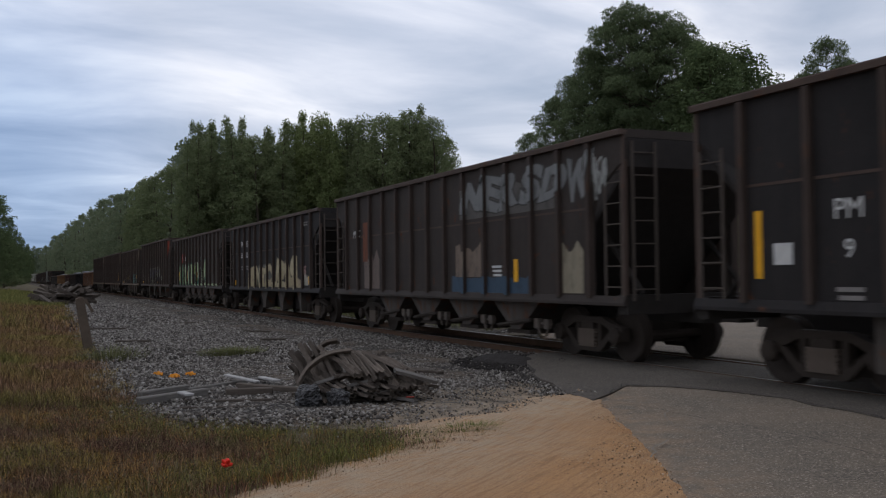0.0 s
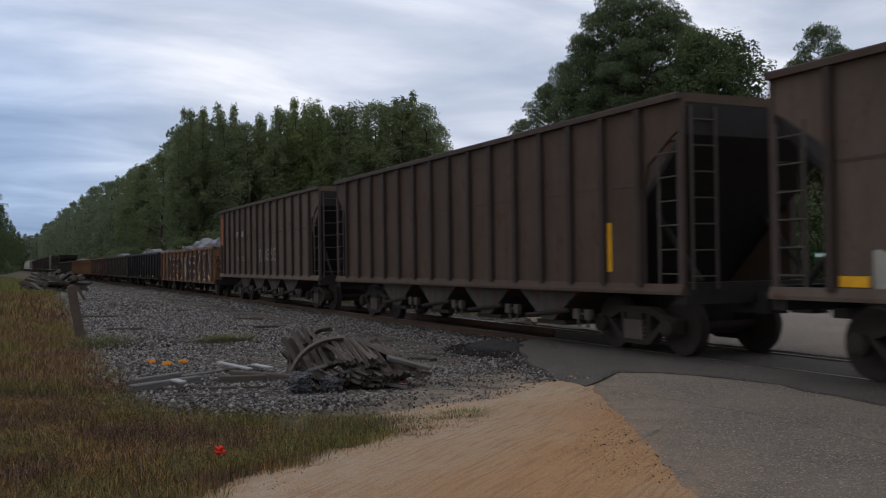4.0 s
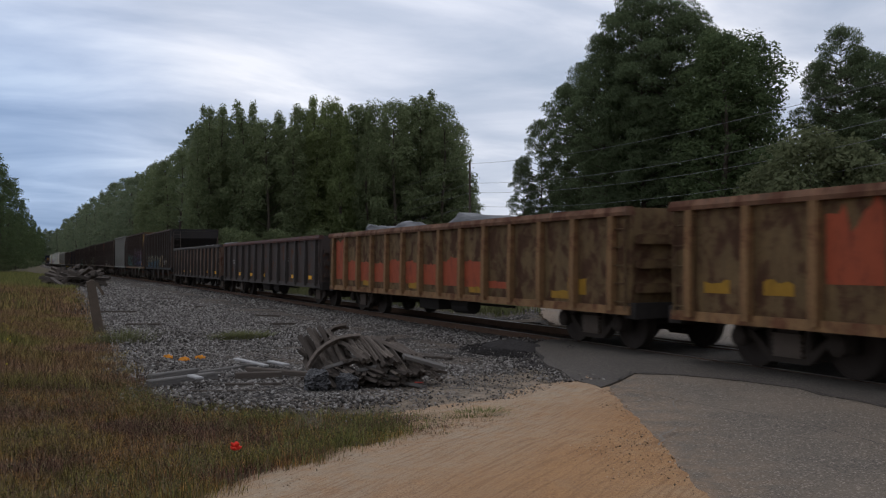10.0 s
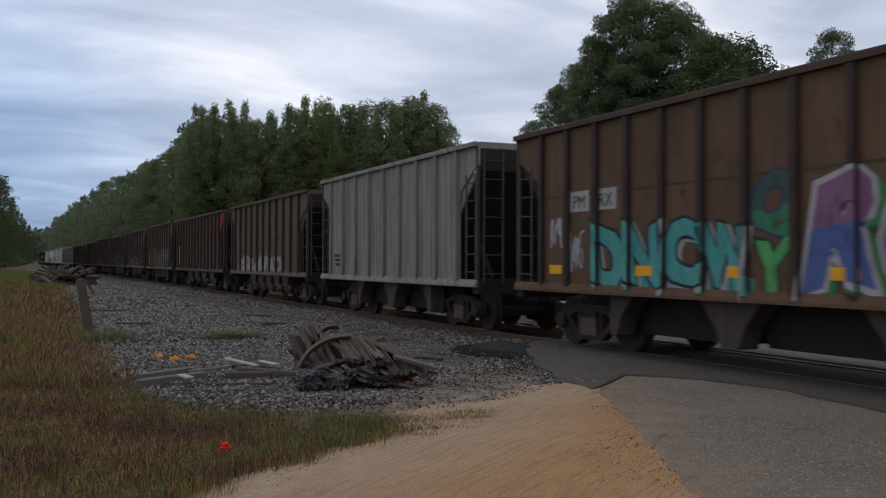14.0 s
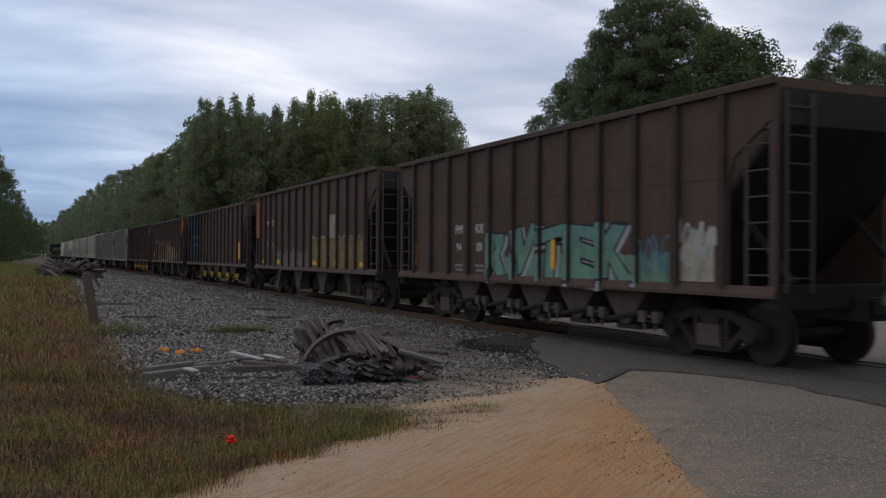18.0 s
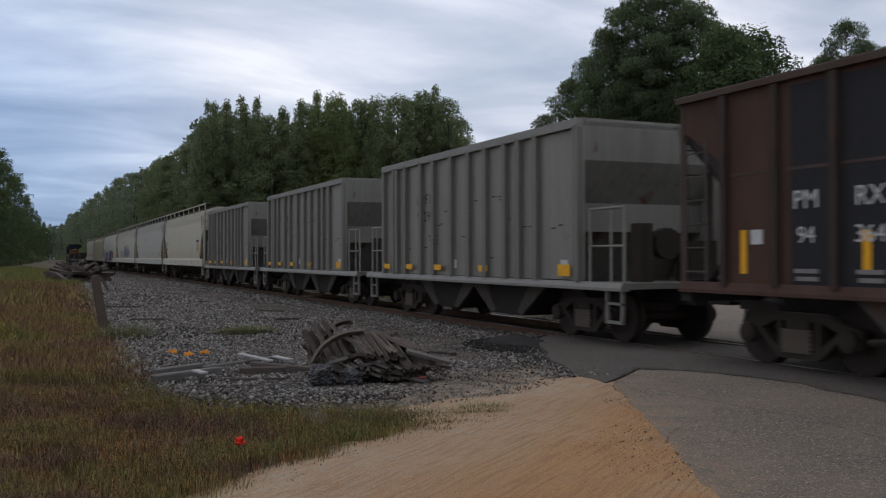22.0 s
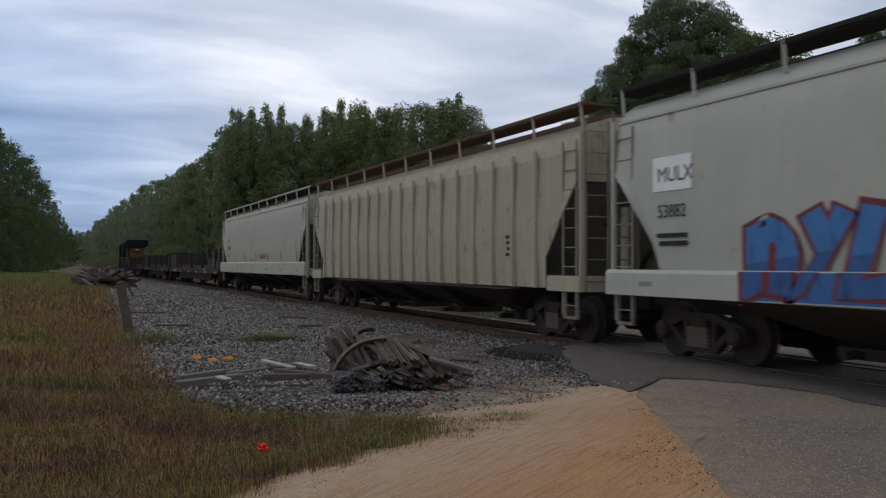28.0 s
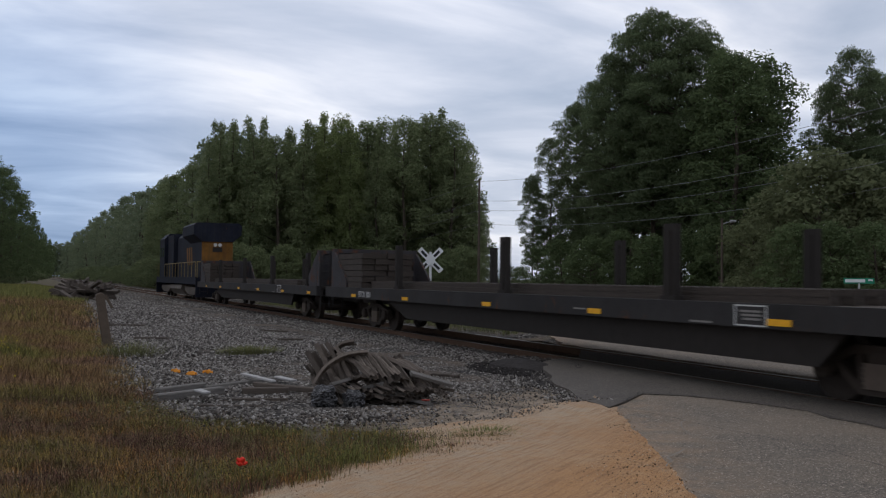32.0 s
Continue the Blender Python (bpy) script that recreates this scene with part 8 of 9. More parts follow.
blades("verge_grass", gx, gy, gr.uniform(0.15, 0.4, len(gx)), gr.uniform(0.03, 0.06, len(gx)), 0.5, "short green grass beyond the line", M_verge.m, 10)


def tuft(x, y, r0, n, tall, seed, name, label, mat=None):
    r = np.random.default_rng(seed)
    a, d = r.uniform(0, 6.283, n), r0 * np.sqrt(r.uniform(0, 1, n))
    gx, gy = x + d * np.cos(a) * 1.4, y + d * np.sin(a)
    ob = blades(name, gx, gy, tall * r.uniform(0.5, 1.2, n), r.uniform(0.005, 0.01, n), 0.9, label, mat or M_verge.m, seed)
    ob["kind"] = "stuff"
    return ob


tuft(4.1, 19.4, 0.5, 1600, 0.17, 1, "weed_tuft", "low green weed tuft on the crushed stone")
tuft(3.95, 8.1, 0.24, 200, 0.08, 2, "weed_tuft", "small dry weed tuft on the sandy edge", M_grass.m)
tuft(3.6, 7.95, 0.2, 170, 0.08, 3, "weed_tuft", "small dry weed tuft on the sandy edge", M_grass.m)
tuft(4.3, 8.3, 0.2, 140, 0.08, 4, "weed_tuft", "small dry weed tuft on the sandy edge", M_grass.m)
tuft(1.75, 19.5, 0.5, 500, 0.3, 5, "weed_tuft", "green weeds at the foot of a post")
tuft(4.25, 8.65, 0.24, 700, 0.1, 6, "weed_tuft", "dense green weed tuft at the edge of the sand", M_fringe.m)
tuft(4.65, 8.85, 0.16, 300, 0.07, 7, "weed_tuft", "dense green weed tuft at the edge of the sand", M_fringe.m)


# ---- loose stones ----
def stones(name, x, y, size, label, mat, seed, sink=0.3, lift=0.0, category="gravel"):
    r = np.random.default_rng(seed)
    n = len(x)
    z = np.maximum(heights(x, y) + 0.01, bed_top(x)) + lift
    octa = np.array([(1, 0, 0), (-1, 0, 0), (0, 1, 0), (0, -1, 0), (0, 0, 1), (0, 0, -1)], float)
    v = octa[None] * r.uniform(0.55, 1.1, (n, 6, 1)) + r.normal(0, 0.14, (n, 6, 3))
    a = r.uniform(0, 6.283, n)
    t = r.uniform(-0.8, 0.8, n)
    c, s = np.cos(a)[:, None], np.sin(a)[:, None]
    vx, vy, vz = v[..., 0] * 1.2, v[..., 1], v[..., 2] * 0.8
    ct, st = np.cos(t)[:, None], np.sin(t)[:, None]
    vx, vz = vx * ct - vz * st, vx * st + vz * ct
    vx, vy = vx * c - vy * s, vx * s + vy * c
    k = size[:, None]
    out = np.stack([x[:, None] + vx * k, y[:, None] + vy * k, (z + size * (1 - 2 * sink) * 0.5)[:, None] + vz * k], 2)
    tri = np.array([(0, 2, 4), (2, 1, 4), (1, 3, 4), (3, 0, 4), (2, 0, 5), (1, 2, 5), (3, 1, 5), (0, 3, 5)])
    f = (np.arange(n)[:, None, None] * 6 + tri[None]).reshape(-1, 3)
    return tagged(obj(name, mesh_np(name, out.reshape(-1, 3), f), mat), label, category, kind="stuff")


# seed heads and small leaves at the tips of the grass
M_seed = Mat("seed_heads", 0.9, 0, 0.1)
M_seed.color(M_seed.ramp(M_seed.island_random(), (0.0, (0.03, 0.018, 0.012)), (0.35, (0.09, 0.05, 0.035)), (0.6, (0.075, 0.085, 0.025)), (0.8, (0.16, 0.11, 0.055)), (1.0, (0.32, 0.24, 0.15))))
gx, gy, gr = scatter(MEADOW, -1.6, 3.9, 3.6, 13.5, 1500, 61)
stones("seed_heads", gx, gy, 0.0025 + 0.006 * gr.uniform(0, 1, len(gx)) ** 2, "tiny dry seed heads and leaves in the grass", M_seed.m, 62, lift=grow(gx, gy, gr, 0.06, 0.18), category="seed heads")
gx, gy, gr = scatter(MEADOW, -1.8, -0.2, 13.5, 21, 16, 63)
stones("yellow_flowers", gx, gy, gr.uniform(0.008, 0.02, len(gx)), "small yellow wild flowers in the meadow", plain("yellow_petals", (0.42, 0.33, 0.03), 0.8), 64, lift=grow(gx, gy, gr, 0.15, 0.4), category="wild flowers")
M_stone = Mat("loose_stone", 0.95, 0, 0.15)
M_stone.color(M_stone.mix(M_stone.ramp(M_stone.noise(30, 5), (0.45, 0.0), (0.75, 0.5)), M_stone.ramp(M_stone.island_random(), (0.0, (0.026, 0.022, 0.019)), (0.4, (0.088, 0.077, 0.068)), (0.75, (0.205, 0.185, 0.164)), (1.0, (0.33, 0.308, 0.28))), (0.111, 0.0935, 0.0799)))
YARD = [(9.0, 14.6), (8.0, 13.4), (6.6, 11.0), (5.3, 9.7), (4.2, 9.25), (2.9, 9.75), (1.9, 10.2), (1.3, 11.4), (1.1, 14), (1.3, 19), (1.6, 24), (2.2, 40), (3.3, 80), (9.62, 80), (9.62, 16.4)]


def yard(x0, x1, y0, y1, per_m2, seed):
    r = np.random.default_rng(seed)
    n = int((x1 - x0) * (y1 - y0) * per_m2)
    x, y = r.uniform(x0, x1, n), r.uniform(y0, y1, n)
    ok = inside(YARD, x + r.normal(0, 0.28, n), y + r.normal(0, 0.28, n))
    x, y = x[ok], y[ok]
    # thinner toward the sand
    ok = r.uniform(0, 1, len(x)) < np.clip((y - 0.84 * x - 5.2) / 1.8, 0.2, 1.0)
    return x[ok], y[ok], r


sx, sy, sr = yard(1, 9.7, 9.2, 17, 760, 1)
stones("crushed_stone", sx, sy, (0.010 + 0.03 * sr.uniform(0, 1, len(sx)) ** 2) * np.clip((sy - 0.84 * sx - 5.0) / 2.2, 0.55, 1), "grey crushed stone lying on the yard", M_stone.m, 2)
sx, sy, sr = yard(1, 9.7, 17, 32, 360, 3)
stones("crushed_stone", sx, sy, sr.uniform(0.016, 0.045, len(sx)), "grey crushed stone lying on the yard", M_stone.m, 4)
sx, sy, sr = yard(1.5, 9.7, 32, 78, 90, 5)
stones("crushed_stone", sx, sy, sr.uniform(0.03, 0.07, len(sx)), "grey crushed stone lying on the yard", M_stone.m, 6)
M_clod = Mat("sandy_clod", 0.95)
M_clod.color(M_clod.ramp(M_clod.island_random(), (0.0, (0.10, 0.06, 0.035)), (0.6, (0.32, 0.19, 0.10)), (1.0, (0.55, 0.42, 0.3))))
# bits of stone on the sand and along the road's broken edge
sr = np.random.default_rng(9)
q = sr.uniform(0, 1, 1300)
ex = 4.3 + q * 2.75 + sr.normal(0, 0.16, 1300)
ey = 5.0 + q * 5.9 + sr.normal(0, 0.16, 1300)
stones("road_edge_crumbs", ex, ey, 0.003 + 0.010 * sr.uniform(0, 1, 1300) ** 3, "broken asphalt crumbs at the road's edge", M_clod.m, 10)
SAND = [(3.6, 3.4), (4.1, 5.3), (5.3, 7.6), (6.5, 10.3), (5.2, 9.9), (4.4, 9.3), (4.2, 8.4), (3.6, 7.9), (2.5, 7.4), (1.5, 6.7), (0, 5.2), (-1, 4.2)]
cx_, cy_ = sr.uniform(-1, 6.5, 11000), sr.uniform(3.4, 10.3, 11000)
ok = inside(SAND, cx_, cy_)
stones("sand_clods", cx_[ok], cy_[ok], sr.uniform(0.003, 0.009, int(ok.sum())), "small clods and pebbles on the sandy track", M_clod.m, 11)
# stones strewn where the yard runs out into the sand, and dark bits on the track
px_, py_ = sr.uniform(2.6, 7.4, 11000), 8.0 + 3.2 * np.sqrt(sr.uniform(0, 1, 11000))
ok = inside(SAND, px_, py_) | inside(FRINGE, px_, py_)
stones("strewn_stone", px_[ok], py_[ok] + 0.25, 0.003 + 0.014 * sr.uniform(0, 1, int(ok.sum())) ** 4, "crushed stone strewn thinly over the sand", M_stone.m, 12)
px_, py_ = sr.uniform(-1, 6.5, 420), sr.uniform(3.6, 10.3, 420)
ok = inside(SAND, px_, py_)
stones("dark_bits", px_[ok], py_[ok], 0.003 + 0.012 * sr.uniform(0, 1, int(ok.sum())) ** 3, "dark bits of bark and stone on the sand", plain("dark_bark_bits", (0.07, 0.05, 0.035), 0.95), 13)

q, side = sr.uniform(0, 1, 900), np.abs(sr.normal(0, 0.55, 900))
stones("dark_bits", 4.25 + q * 2.6 - side * 0.9, 5.0 + q * 5.6 + side * 0.45, 0.002 + 0.010 * sr.uniform(0, 1, 900) ** 4, "dark crumbs of asphalt strewn over the sand", plain("dark_asphalt_bits", (0.11, 0.075, 0.05), 0.95), 17)
# crumbled asphalt heaped along the apron's broken edge
q = sr.uniform(0, 1, 1500)
ex = 7.2 + 1.6 * q + sr.normal(0, 0.2, 1500)
ey = 12.3 + 2.9 * q + sr.normal(0, 0.16, 1500)
stones("asphalt_rubble", ex, ey, 0.008 + 0.04 * sr.uniform(0, 1, 1500) ** 2, "dark asphalt rubble along the broken apron edge", plain("dark_asphalt_rubble", (0.045, 0.04, 0.037), 0.9, 0, 0.5), 14)

M_tarheap = plain("broken_dark_asphalt", (0.032, 0.028, 0.026), 0.95, 0, 0.6, 14, 1.0)
tr_ = np.random.default_rng(15)
ta, td = tr_.uniform(0, 6.283, 2600), tr_.uniform(0, 1, 2600) ** 0.6
stones("asphalt_rubble", 8.3 + 0.85 * td * np.cos(ta), 15.2 + 1.7 * td * np.sin(ta), 0.010 + 0.035 * tr_.uniform(0, 1, 2600) ** 2, "dark asphalt rubble heaped beside the crossing", M_tarheap, 16, lift=0.02)


def mound(name, cx, cy, rx, ry, high, mat, label):
    """A low heap with an uneven skin that runs out into the ground."""
    v, f, n, m = [], [], 26, 8
    for j in range(m + 1):
        q = j / m
        for k in range(n):
            a = 2 * math.pi * k / n
            w = 1 + 0.22 * noise.noise((math.cos(a) * 1.6, math.sin(a) * 1.6, cx))
            x, y = cx + rx * q * w * math.cos(a), cy + ry * q * w * math.sin(a)
            v.append((x, y, -0.13 + (high + 0.16) * (1 - q * q) + 0.03 * noise.noise((x * 5, y * 5, 1)) - 0.12 * (q > 0.99)))
    f = [(j * n + k, j * n + (k + 1) % n, (j + 1) * n + (k + 1) % n, (j + 1) * n + k) for j in range(m) for k in range(n)]
    tagged(obj(name, arrays(name, v, f), mat), label, "asphalt heap", kind="structure")


# gravel and crumbs spilled over the apron's edge
q = tr_.uniform(0, 1, 2600)
off = tr_.normal(0.12, 0.2, 2600)
ex, ey = 6.6 + 2.35 * q - 0.9 * off, 10.4 + 5.0 * q + 0.45 * off
stones("spilled_stone", ex, ey, 0.006 + 0.028 * tr_.uniform(0, 1, 2600) ** 2, "crushed stone spilled along the apron's edge", M_stone.m, 18, lift=0.012)
mound("asphalt_mound", 8.4, 15.3, 0.5, 1.2, 0.03, M_tarheap, "low dark heap of broken asphalt beside the crossing")

# ---- road cracks ----
M_crack = plain("crack_filling", (0.04, 0.037, 0.034), 0.95)
M_pale = plain("pale_scuff", (0.22, 0.19, 0.155), 0.95)


def crack(name, pts, wide, mat, label, seed):
    r = random.Random(seed)
    v, f = [], []
    line = []
    for a, b in zip(pts, pts[1:]):
        n = max(2, int(math.dist(a, b) / 0.12))
        for k in range(n):
            q = k / n
            line.append((a[0] + (b[0] - a[0]) * q + r.uniform(-0.025, 0.025), a[1] + (b[1] - a[1]) * q + r.uniform(-0.025, 0.025)))
    line.append(pts[-1])
    for k, (x, y) in enumerate(line):
        x1, y1 = line[min(k + 1, len(line) - 1)]
        x0, y0 = line[max(k - 1, 0)]
        d = math.hypot(x1 - x0, y1 - y0) or 1
        w = wide * r.uniform(0.4, 1.2) / 2
        nx, ny = -(y1 - y0) / d * w, (x1 - x0) / d * w
        for s in (-1, 1):
            v.append((x + s * nx, y + s * ny, road_top(x, y) + 0.021))
        if k:
            f.append((2 * k - 2, 2 * k - 1, 2 * k + 1, 2 * k))
    tagged(obj(name, arrays(name, v, f), mat), label, "road crack", kind="structure")


crack("road_crack", [(6.95, 10.05), (7.7, 10.72), (8.1, 10.2), (8.35, 9.4), (8.45, 8.5), (8.25, 6.96), (7.95, 5.0)], 0.024, M_crack, "dark crack along the asphalt patch", 1)
crack("road_crack", [(6.3, 9.5), (6.65, 9.1), (6.7, 7.5), (6.74, 6.43), (6.6, 5.6), (6.3, 4.6)], 0.012, M_crack, "thin dark crack in the asphalt", 2)
crack("road_scuff", [(4.95, 6.5), (5.3, 6.9), (5.6, 7.1)], 0.02, M_pale, "pale scuff of sand on the asphalt", 3)
crack("road_scuff", [(6.75, 8.55), (6.4, 8.2), (6.2, 7.8)], 0.016, M_pale, "pale scuff of sand on the asphalt", 4)

# ---- ties of the track ----
for k in range(300):
    y = 16.3 + 0.56 * k
    ob = part("tie", "tie", lambda bm: box(bm, -1.3, 1.3, -0.115, 0.115, -0.2, 0), M_tie.m, bpy.data.objects["ballast"], x=TRACK_X + 0.03 * math.sin(k * 3.1), y=y, z=-0.155)


# ---- scrap heap of bent steel and old timber ----
M_scrap = Mat("weathered_grey_scrap", 0.85, 0, 0.15)
M_scrap.color(M_scrap.mix(M_scrap.noise(4, 7, 0.6, (6, 1, 6)), M_scrap.mix(M_scrap.object_random(), (0.065, 0.051, 0.042), (0.235, 0.19, 0.155)), (0.06, 0.049, 0.04))).bump(M_scrap.noise(6, 7, 0.6, (10, 1, 10)), 0.6, 0.02)
M_oldwood = Mat("silver_grey_timber", 0.9, 0, 0.15)
M_oldwood.color(M_oldwood.mix(M_oldwood.noise(4, 7, 0.6, (9, 1, 9)), (0.07, 0.064, 0.058), (0.22, 0.2, 0.18))).bump(M_oldwood.noise(5, 7, 0.6, (14, 1, 14)), 0.7, 0.02)
M_bag = Mat("black_plastic_netting", 0.35, 0, 0.5)
M_bag.color(M_bag.mix(M_bag.ramp(M_bag.voronoi(34, "Distance"), (0.3, 0.0), (0.5, 1.0)), (0.014, 0.013, 0.014), (0.055, 0.052, 0.052))).bump(M_bag.voronoi(34, "Distance"), 1.0, 0.03)
M_bag = M_bag.m


heap = thing("scrap_heap", "heap of bent weathered guard-rail strips and timber on gravel", "scrap heap", "")
heap.matrix_basis = pose(3.96, 11.31, height(3.96, 11.31), 0, 0, -19.3)
hr = random.Random(12)
WAVE = [(-0.5, 0.0), (-0.46, 0.03), (-0.36, 0.16), (-0.24, 0.17), (-0.12, 0.03), (0.0, 0.0), (0.12, 0.03), (0.24, 0.17), (0.36, 0.16), (0.46, 0.03), (0.5, 0.0)]


def strip(name, pts, wide, roll=0.0, label="", sag=0.02, mat=None):
    """A corrugated guard-rail strip bent through pts (right, away, up)."""
    line = [Vector(p) for p in smooth_line(pts, 5)] if len(pts) > 2 else [Vector(pts[0]).lerp(Vector(pts[1]), k / 6) for k in range(7)]
    bm = bmesh.new()
    rows = []
    n = len(line)
    for k, p in enumerate(line):
        d = (line[min(k + 1, n - 1)] - line[max(k - 1, 0)]).normalized()
        side = d.cross(Vector((0, 0, 1)))
        side = side.normalized() if side.length > 0.05 else Vector((0, -1, 0))
        up = side.cross(d)
        c, s = math.cos(radians(roll)), math.sin(radians(roll))
        side, up = side * c + up * s, up * c - side * s
        dip = sag * math.sin(math.pi * k / (n - 1))
        top = [bm.verts.new(p + side * (a * wide) + up * (b * wide * 1.25 - dip)) for a, b in WAVE]
        low = [bm.verts.new(p + side * (a * wide) + up * (b * wide * 1.25 - dip - 0.008)) for a, b in WAVE]
        rows.append(top + low[::-1])
    m = len(rows[0])
    for a, b in zip(rows, rows[1:]):
        for k in range(m):
            bm.faces.new((a[k], a[(k + 1) % m], b[(k + 1) % m], b[k]))
    bm.faces.new(rows[0][::-1])
    bm.faces.new(rows[-1])
    bmesh.ops.recalc_face_normals(bm, faces=bm.faces[:])
    me = bpy.data.meshes.new(name)
    bm.to_mesh(me)
    bm.free()
    return obj(name, me, mat or M_scrap.m, heap)


# planks standing up behind, fanned out
for k, (ax, az, bx, bz) in enumerate(((-0.80, 0.62, -0.52, 0.2), (-0.70, 0.72, -0.40, 0.25), (-0.58, 0.74, -0.28, 0.28), (-0.47, 0.70, -0.18, 0.3), (-0.84, 0.46, -0.6, 0.16))):
    strip("steel_strip", [(ax, 0.5 - 0.04 * k, az), ((ax + bx) / 2 + 0.02, 0.32, (az + bz) / 2 + 0.02), (bx, 0.06, bz)], 0.21, 8 + 4 * (k % 3))
bent = strip("bent_rail", [(-0.70, 0.02, 0.26), (-0.60, 0.04, 0.44), (-0.46, 0.06, 0.56), (-0.28, 0.08, 0.63), (-0.04, 0.1, 0.645)], 0.17, 22)
tagged(bent, "strip bent into an arc")
strip("bent_rail", [(-0.54, 0.42, 0.55), (-0.46, 0.42, 0.68), (-0.37, 0.42, 0.75), (-0.22, 0.42, 0.765)], 0.15, 20)
# strips drooping over the crest, each its own way
for k in range(15):
    q = k / 14
    ax, az = -0.40 + 0.80 * q + hr.uniform(-0.05, 0.05), 0.50 + 0.13 * math.sin(1.2 + 2.0 * q) + hr.uniform(-0.06, 0.04)
    run = hr.uniform(0.26, 0.52)
    bx, bz = ax + run, az - hr.uniform(0.16, 0.36)
    strip("steel_strip", [(ax, 0.30 + hr.uniform(-0.06, 0.06), az), (ax + run * 0.45, 0.12 + hr.uniform(-0.05, 0.05), az - 0.06 + hr.uniform(-0.02, 0.03)), (bx, -0.14 + hr.uniform(-0.12, 0.1), max(0.12, bz))], hr.uniform(0.12, 0.19), hr.uniform(-32, 22), sag=hr.uniform(-0.01, 0.03))
# the long ones sliding off toward the road
for k in range(5):
    strip("steel_strip", [(0.34 + 0.03 * k, 0.3 - 0.03 * k, 0.60 - 0.035 * k), (0.52 + 0.05 * k, 0.16, 0.40 - 0.03 * k), (0.84 + 0.03 * k, -0.06 - 0.02 * k, 0.22 - 0.03 * k)], 0.15, -20 + 9 * k, sag=0.02)
# short lengths piled at the foot, their hollow ends toward the road
for k in range(24):
    q = (k % 12) / 11
    x = -0.34 + 1.12 * q + hr.uniform(-0.06, 0.06)
    up = 0.05 + 0.11 * (k // 12) + hr.uniform(0, 0.06)
    strip("steel_strip", [(x - hr.uniform(0.02, 0.3), 0.12 + hr.uniform(-0.1, 0.12), up + hr.uniform(0.06, 0.2)), (x + hr.uniform(-0.05, 0.2), -0.34 + 0.16 * q + hr.uniform(-0.1, 0.08), up)], hr.uniform(0.11, 0.17), hr.uniform(-48, 42))
for k in range(16):
    ob = part("old_board", ("heap_board", k % 3), lambda bm: box(bm, -0.045, 0.045, -0.3 - 0.08 * (k % 3), 0.3 + 0.08 * (k % 3), -0.02, 0.02), (M_tie.m, M_oldwood.m)[k % 3 == 0], heap)
    ob.matrix_basis = pose(-0.5 + 0.085 * k, -0.12 + 0.1 * (k % 3), 0.07 + 0.09 * (k % 4), hr.uniform(-22, 22), hr.uniform(-30, 30), hr.uniform(20, 120))


def crumpled(bm, sx, sy, sz, seed):
    bmesh.ops.create_icosphere(bm, subdivisions=4, radius=1)
    for v in bm.verts:
        n = v.co.normalized()
        m = max(abs(n.x), abs(n.y), abs(n.z)) ** 0.3
        k = (0.9 + 0.3 * noise.noise(n * 2.2 + Vector((seed, 0, 0))) + 0.16 * noise.noise(n * 6 + Vector((0, seed, 0)))) / m
        v.co = Vector((n.x * sx * k, n.y * sy * k, max(-sz * 0.8, n.z * sz * k)))


bag = tagged(new("black_sack", keep("black_sack", lambda bm: crumpled(bm, 0.17, 0.17, 0.15, 2))), "crumpled black plastic sack beside the scrap heap", "sack")
bag.material_slots[0].link = "OBJECT"
bag.material_slots[0].material = M_bag
bag.matrix_basis = pose(3.28, 11.1, height(3.28, 11.1) + 0.13, 8, -6, -20)
bag2 = tagged(new("black_sack", keep("black_sack_b", lambda bm: crumpled(bm, 0.12, 0.15, 0.13, 5))), "crumpled black plastic sack beside the scrap heap", "sack")
bag2.material_slots[0].link = "OBJECT"
bag2.material_slots[0].material = M_bag
bag2.matrix_basis = pose(3.62, 10.95, height(3.62, 10.95) + 0.1, 0, 0, 30)


def beam(name, a, b, wide, thick, mat, label, category, lift=0.0, roll=0.0, group=""):
    """A board or beam lying from a to b on the ground."""
    L = math.dist(a, b)
    me = keep((name, round(L, 2), wide, thick), lambda bm: (box(bm, -wide / 2, wide / 2, -L / 2, L / 2, 0, thick), bmesh.ops.bevel(bm, geom=bm.edges[:], offset=min(0.012, thick * 0.2), segments=1, affect="EDGES")))
    ob = obj(name, me, mat)
    x, y = (a[0] + b[0]) / 2, (a[1] + b[1]) / 2
    za, zb = height(*a), height(*b)
    turn = math.degrees(math.atan2(-(b[0] - a[0]), b[1] - a[1]))
    ob.matrix_basis = pose(x, y, (za + zb) / 2 + 0.012 + lift, math.degrees(math.atan2(zb - za, L)), roll, turn)
    return tagged(ob, label, category, group)


beam("long_beam", (1.5, 12.8), (2.2, 13.3), 0.11, 0.1, M_oldwood.m, "short weathered grey beam lying on gravel", "beam", group="loose beams")
beam("long_beam", (2.2, 13.15), (3.54, 14.3), 0.08, 0.07, M_oldwood.m, "long weathered grey beam lying on gravel", "beam", group="loose beams")
beam("long_beam", (1.42, 12.25), (2.35, 12.75), 0.12, 0.1, M_oldwood.m, "short weathered grey beam lying on gravel", "beam", group="loose beams")
beam("long_beam", (2.58, 12.6), (3.2, 12.5), 0.1, 0.1, M_scrap.m, "dark short beam lying on gravel", "beam", group="loose beams")
beam("long_beam", (1.8, 11.6), (2.67, 11.2), 0.04, 0.03, M_tie.m, "thin dark stick lying on gravel", "beam", group="loose beams")
beam("long_beam", (2.3, 11.95), (3.0, 11.75), 0.05, 0.04, M_tie.m, "thin dark stick lying on gravel", "beam", group="loose beams")
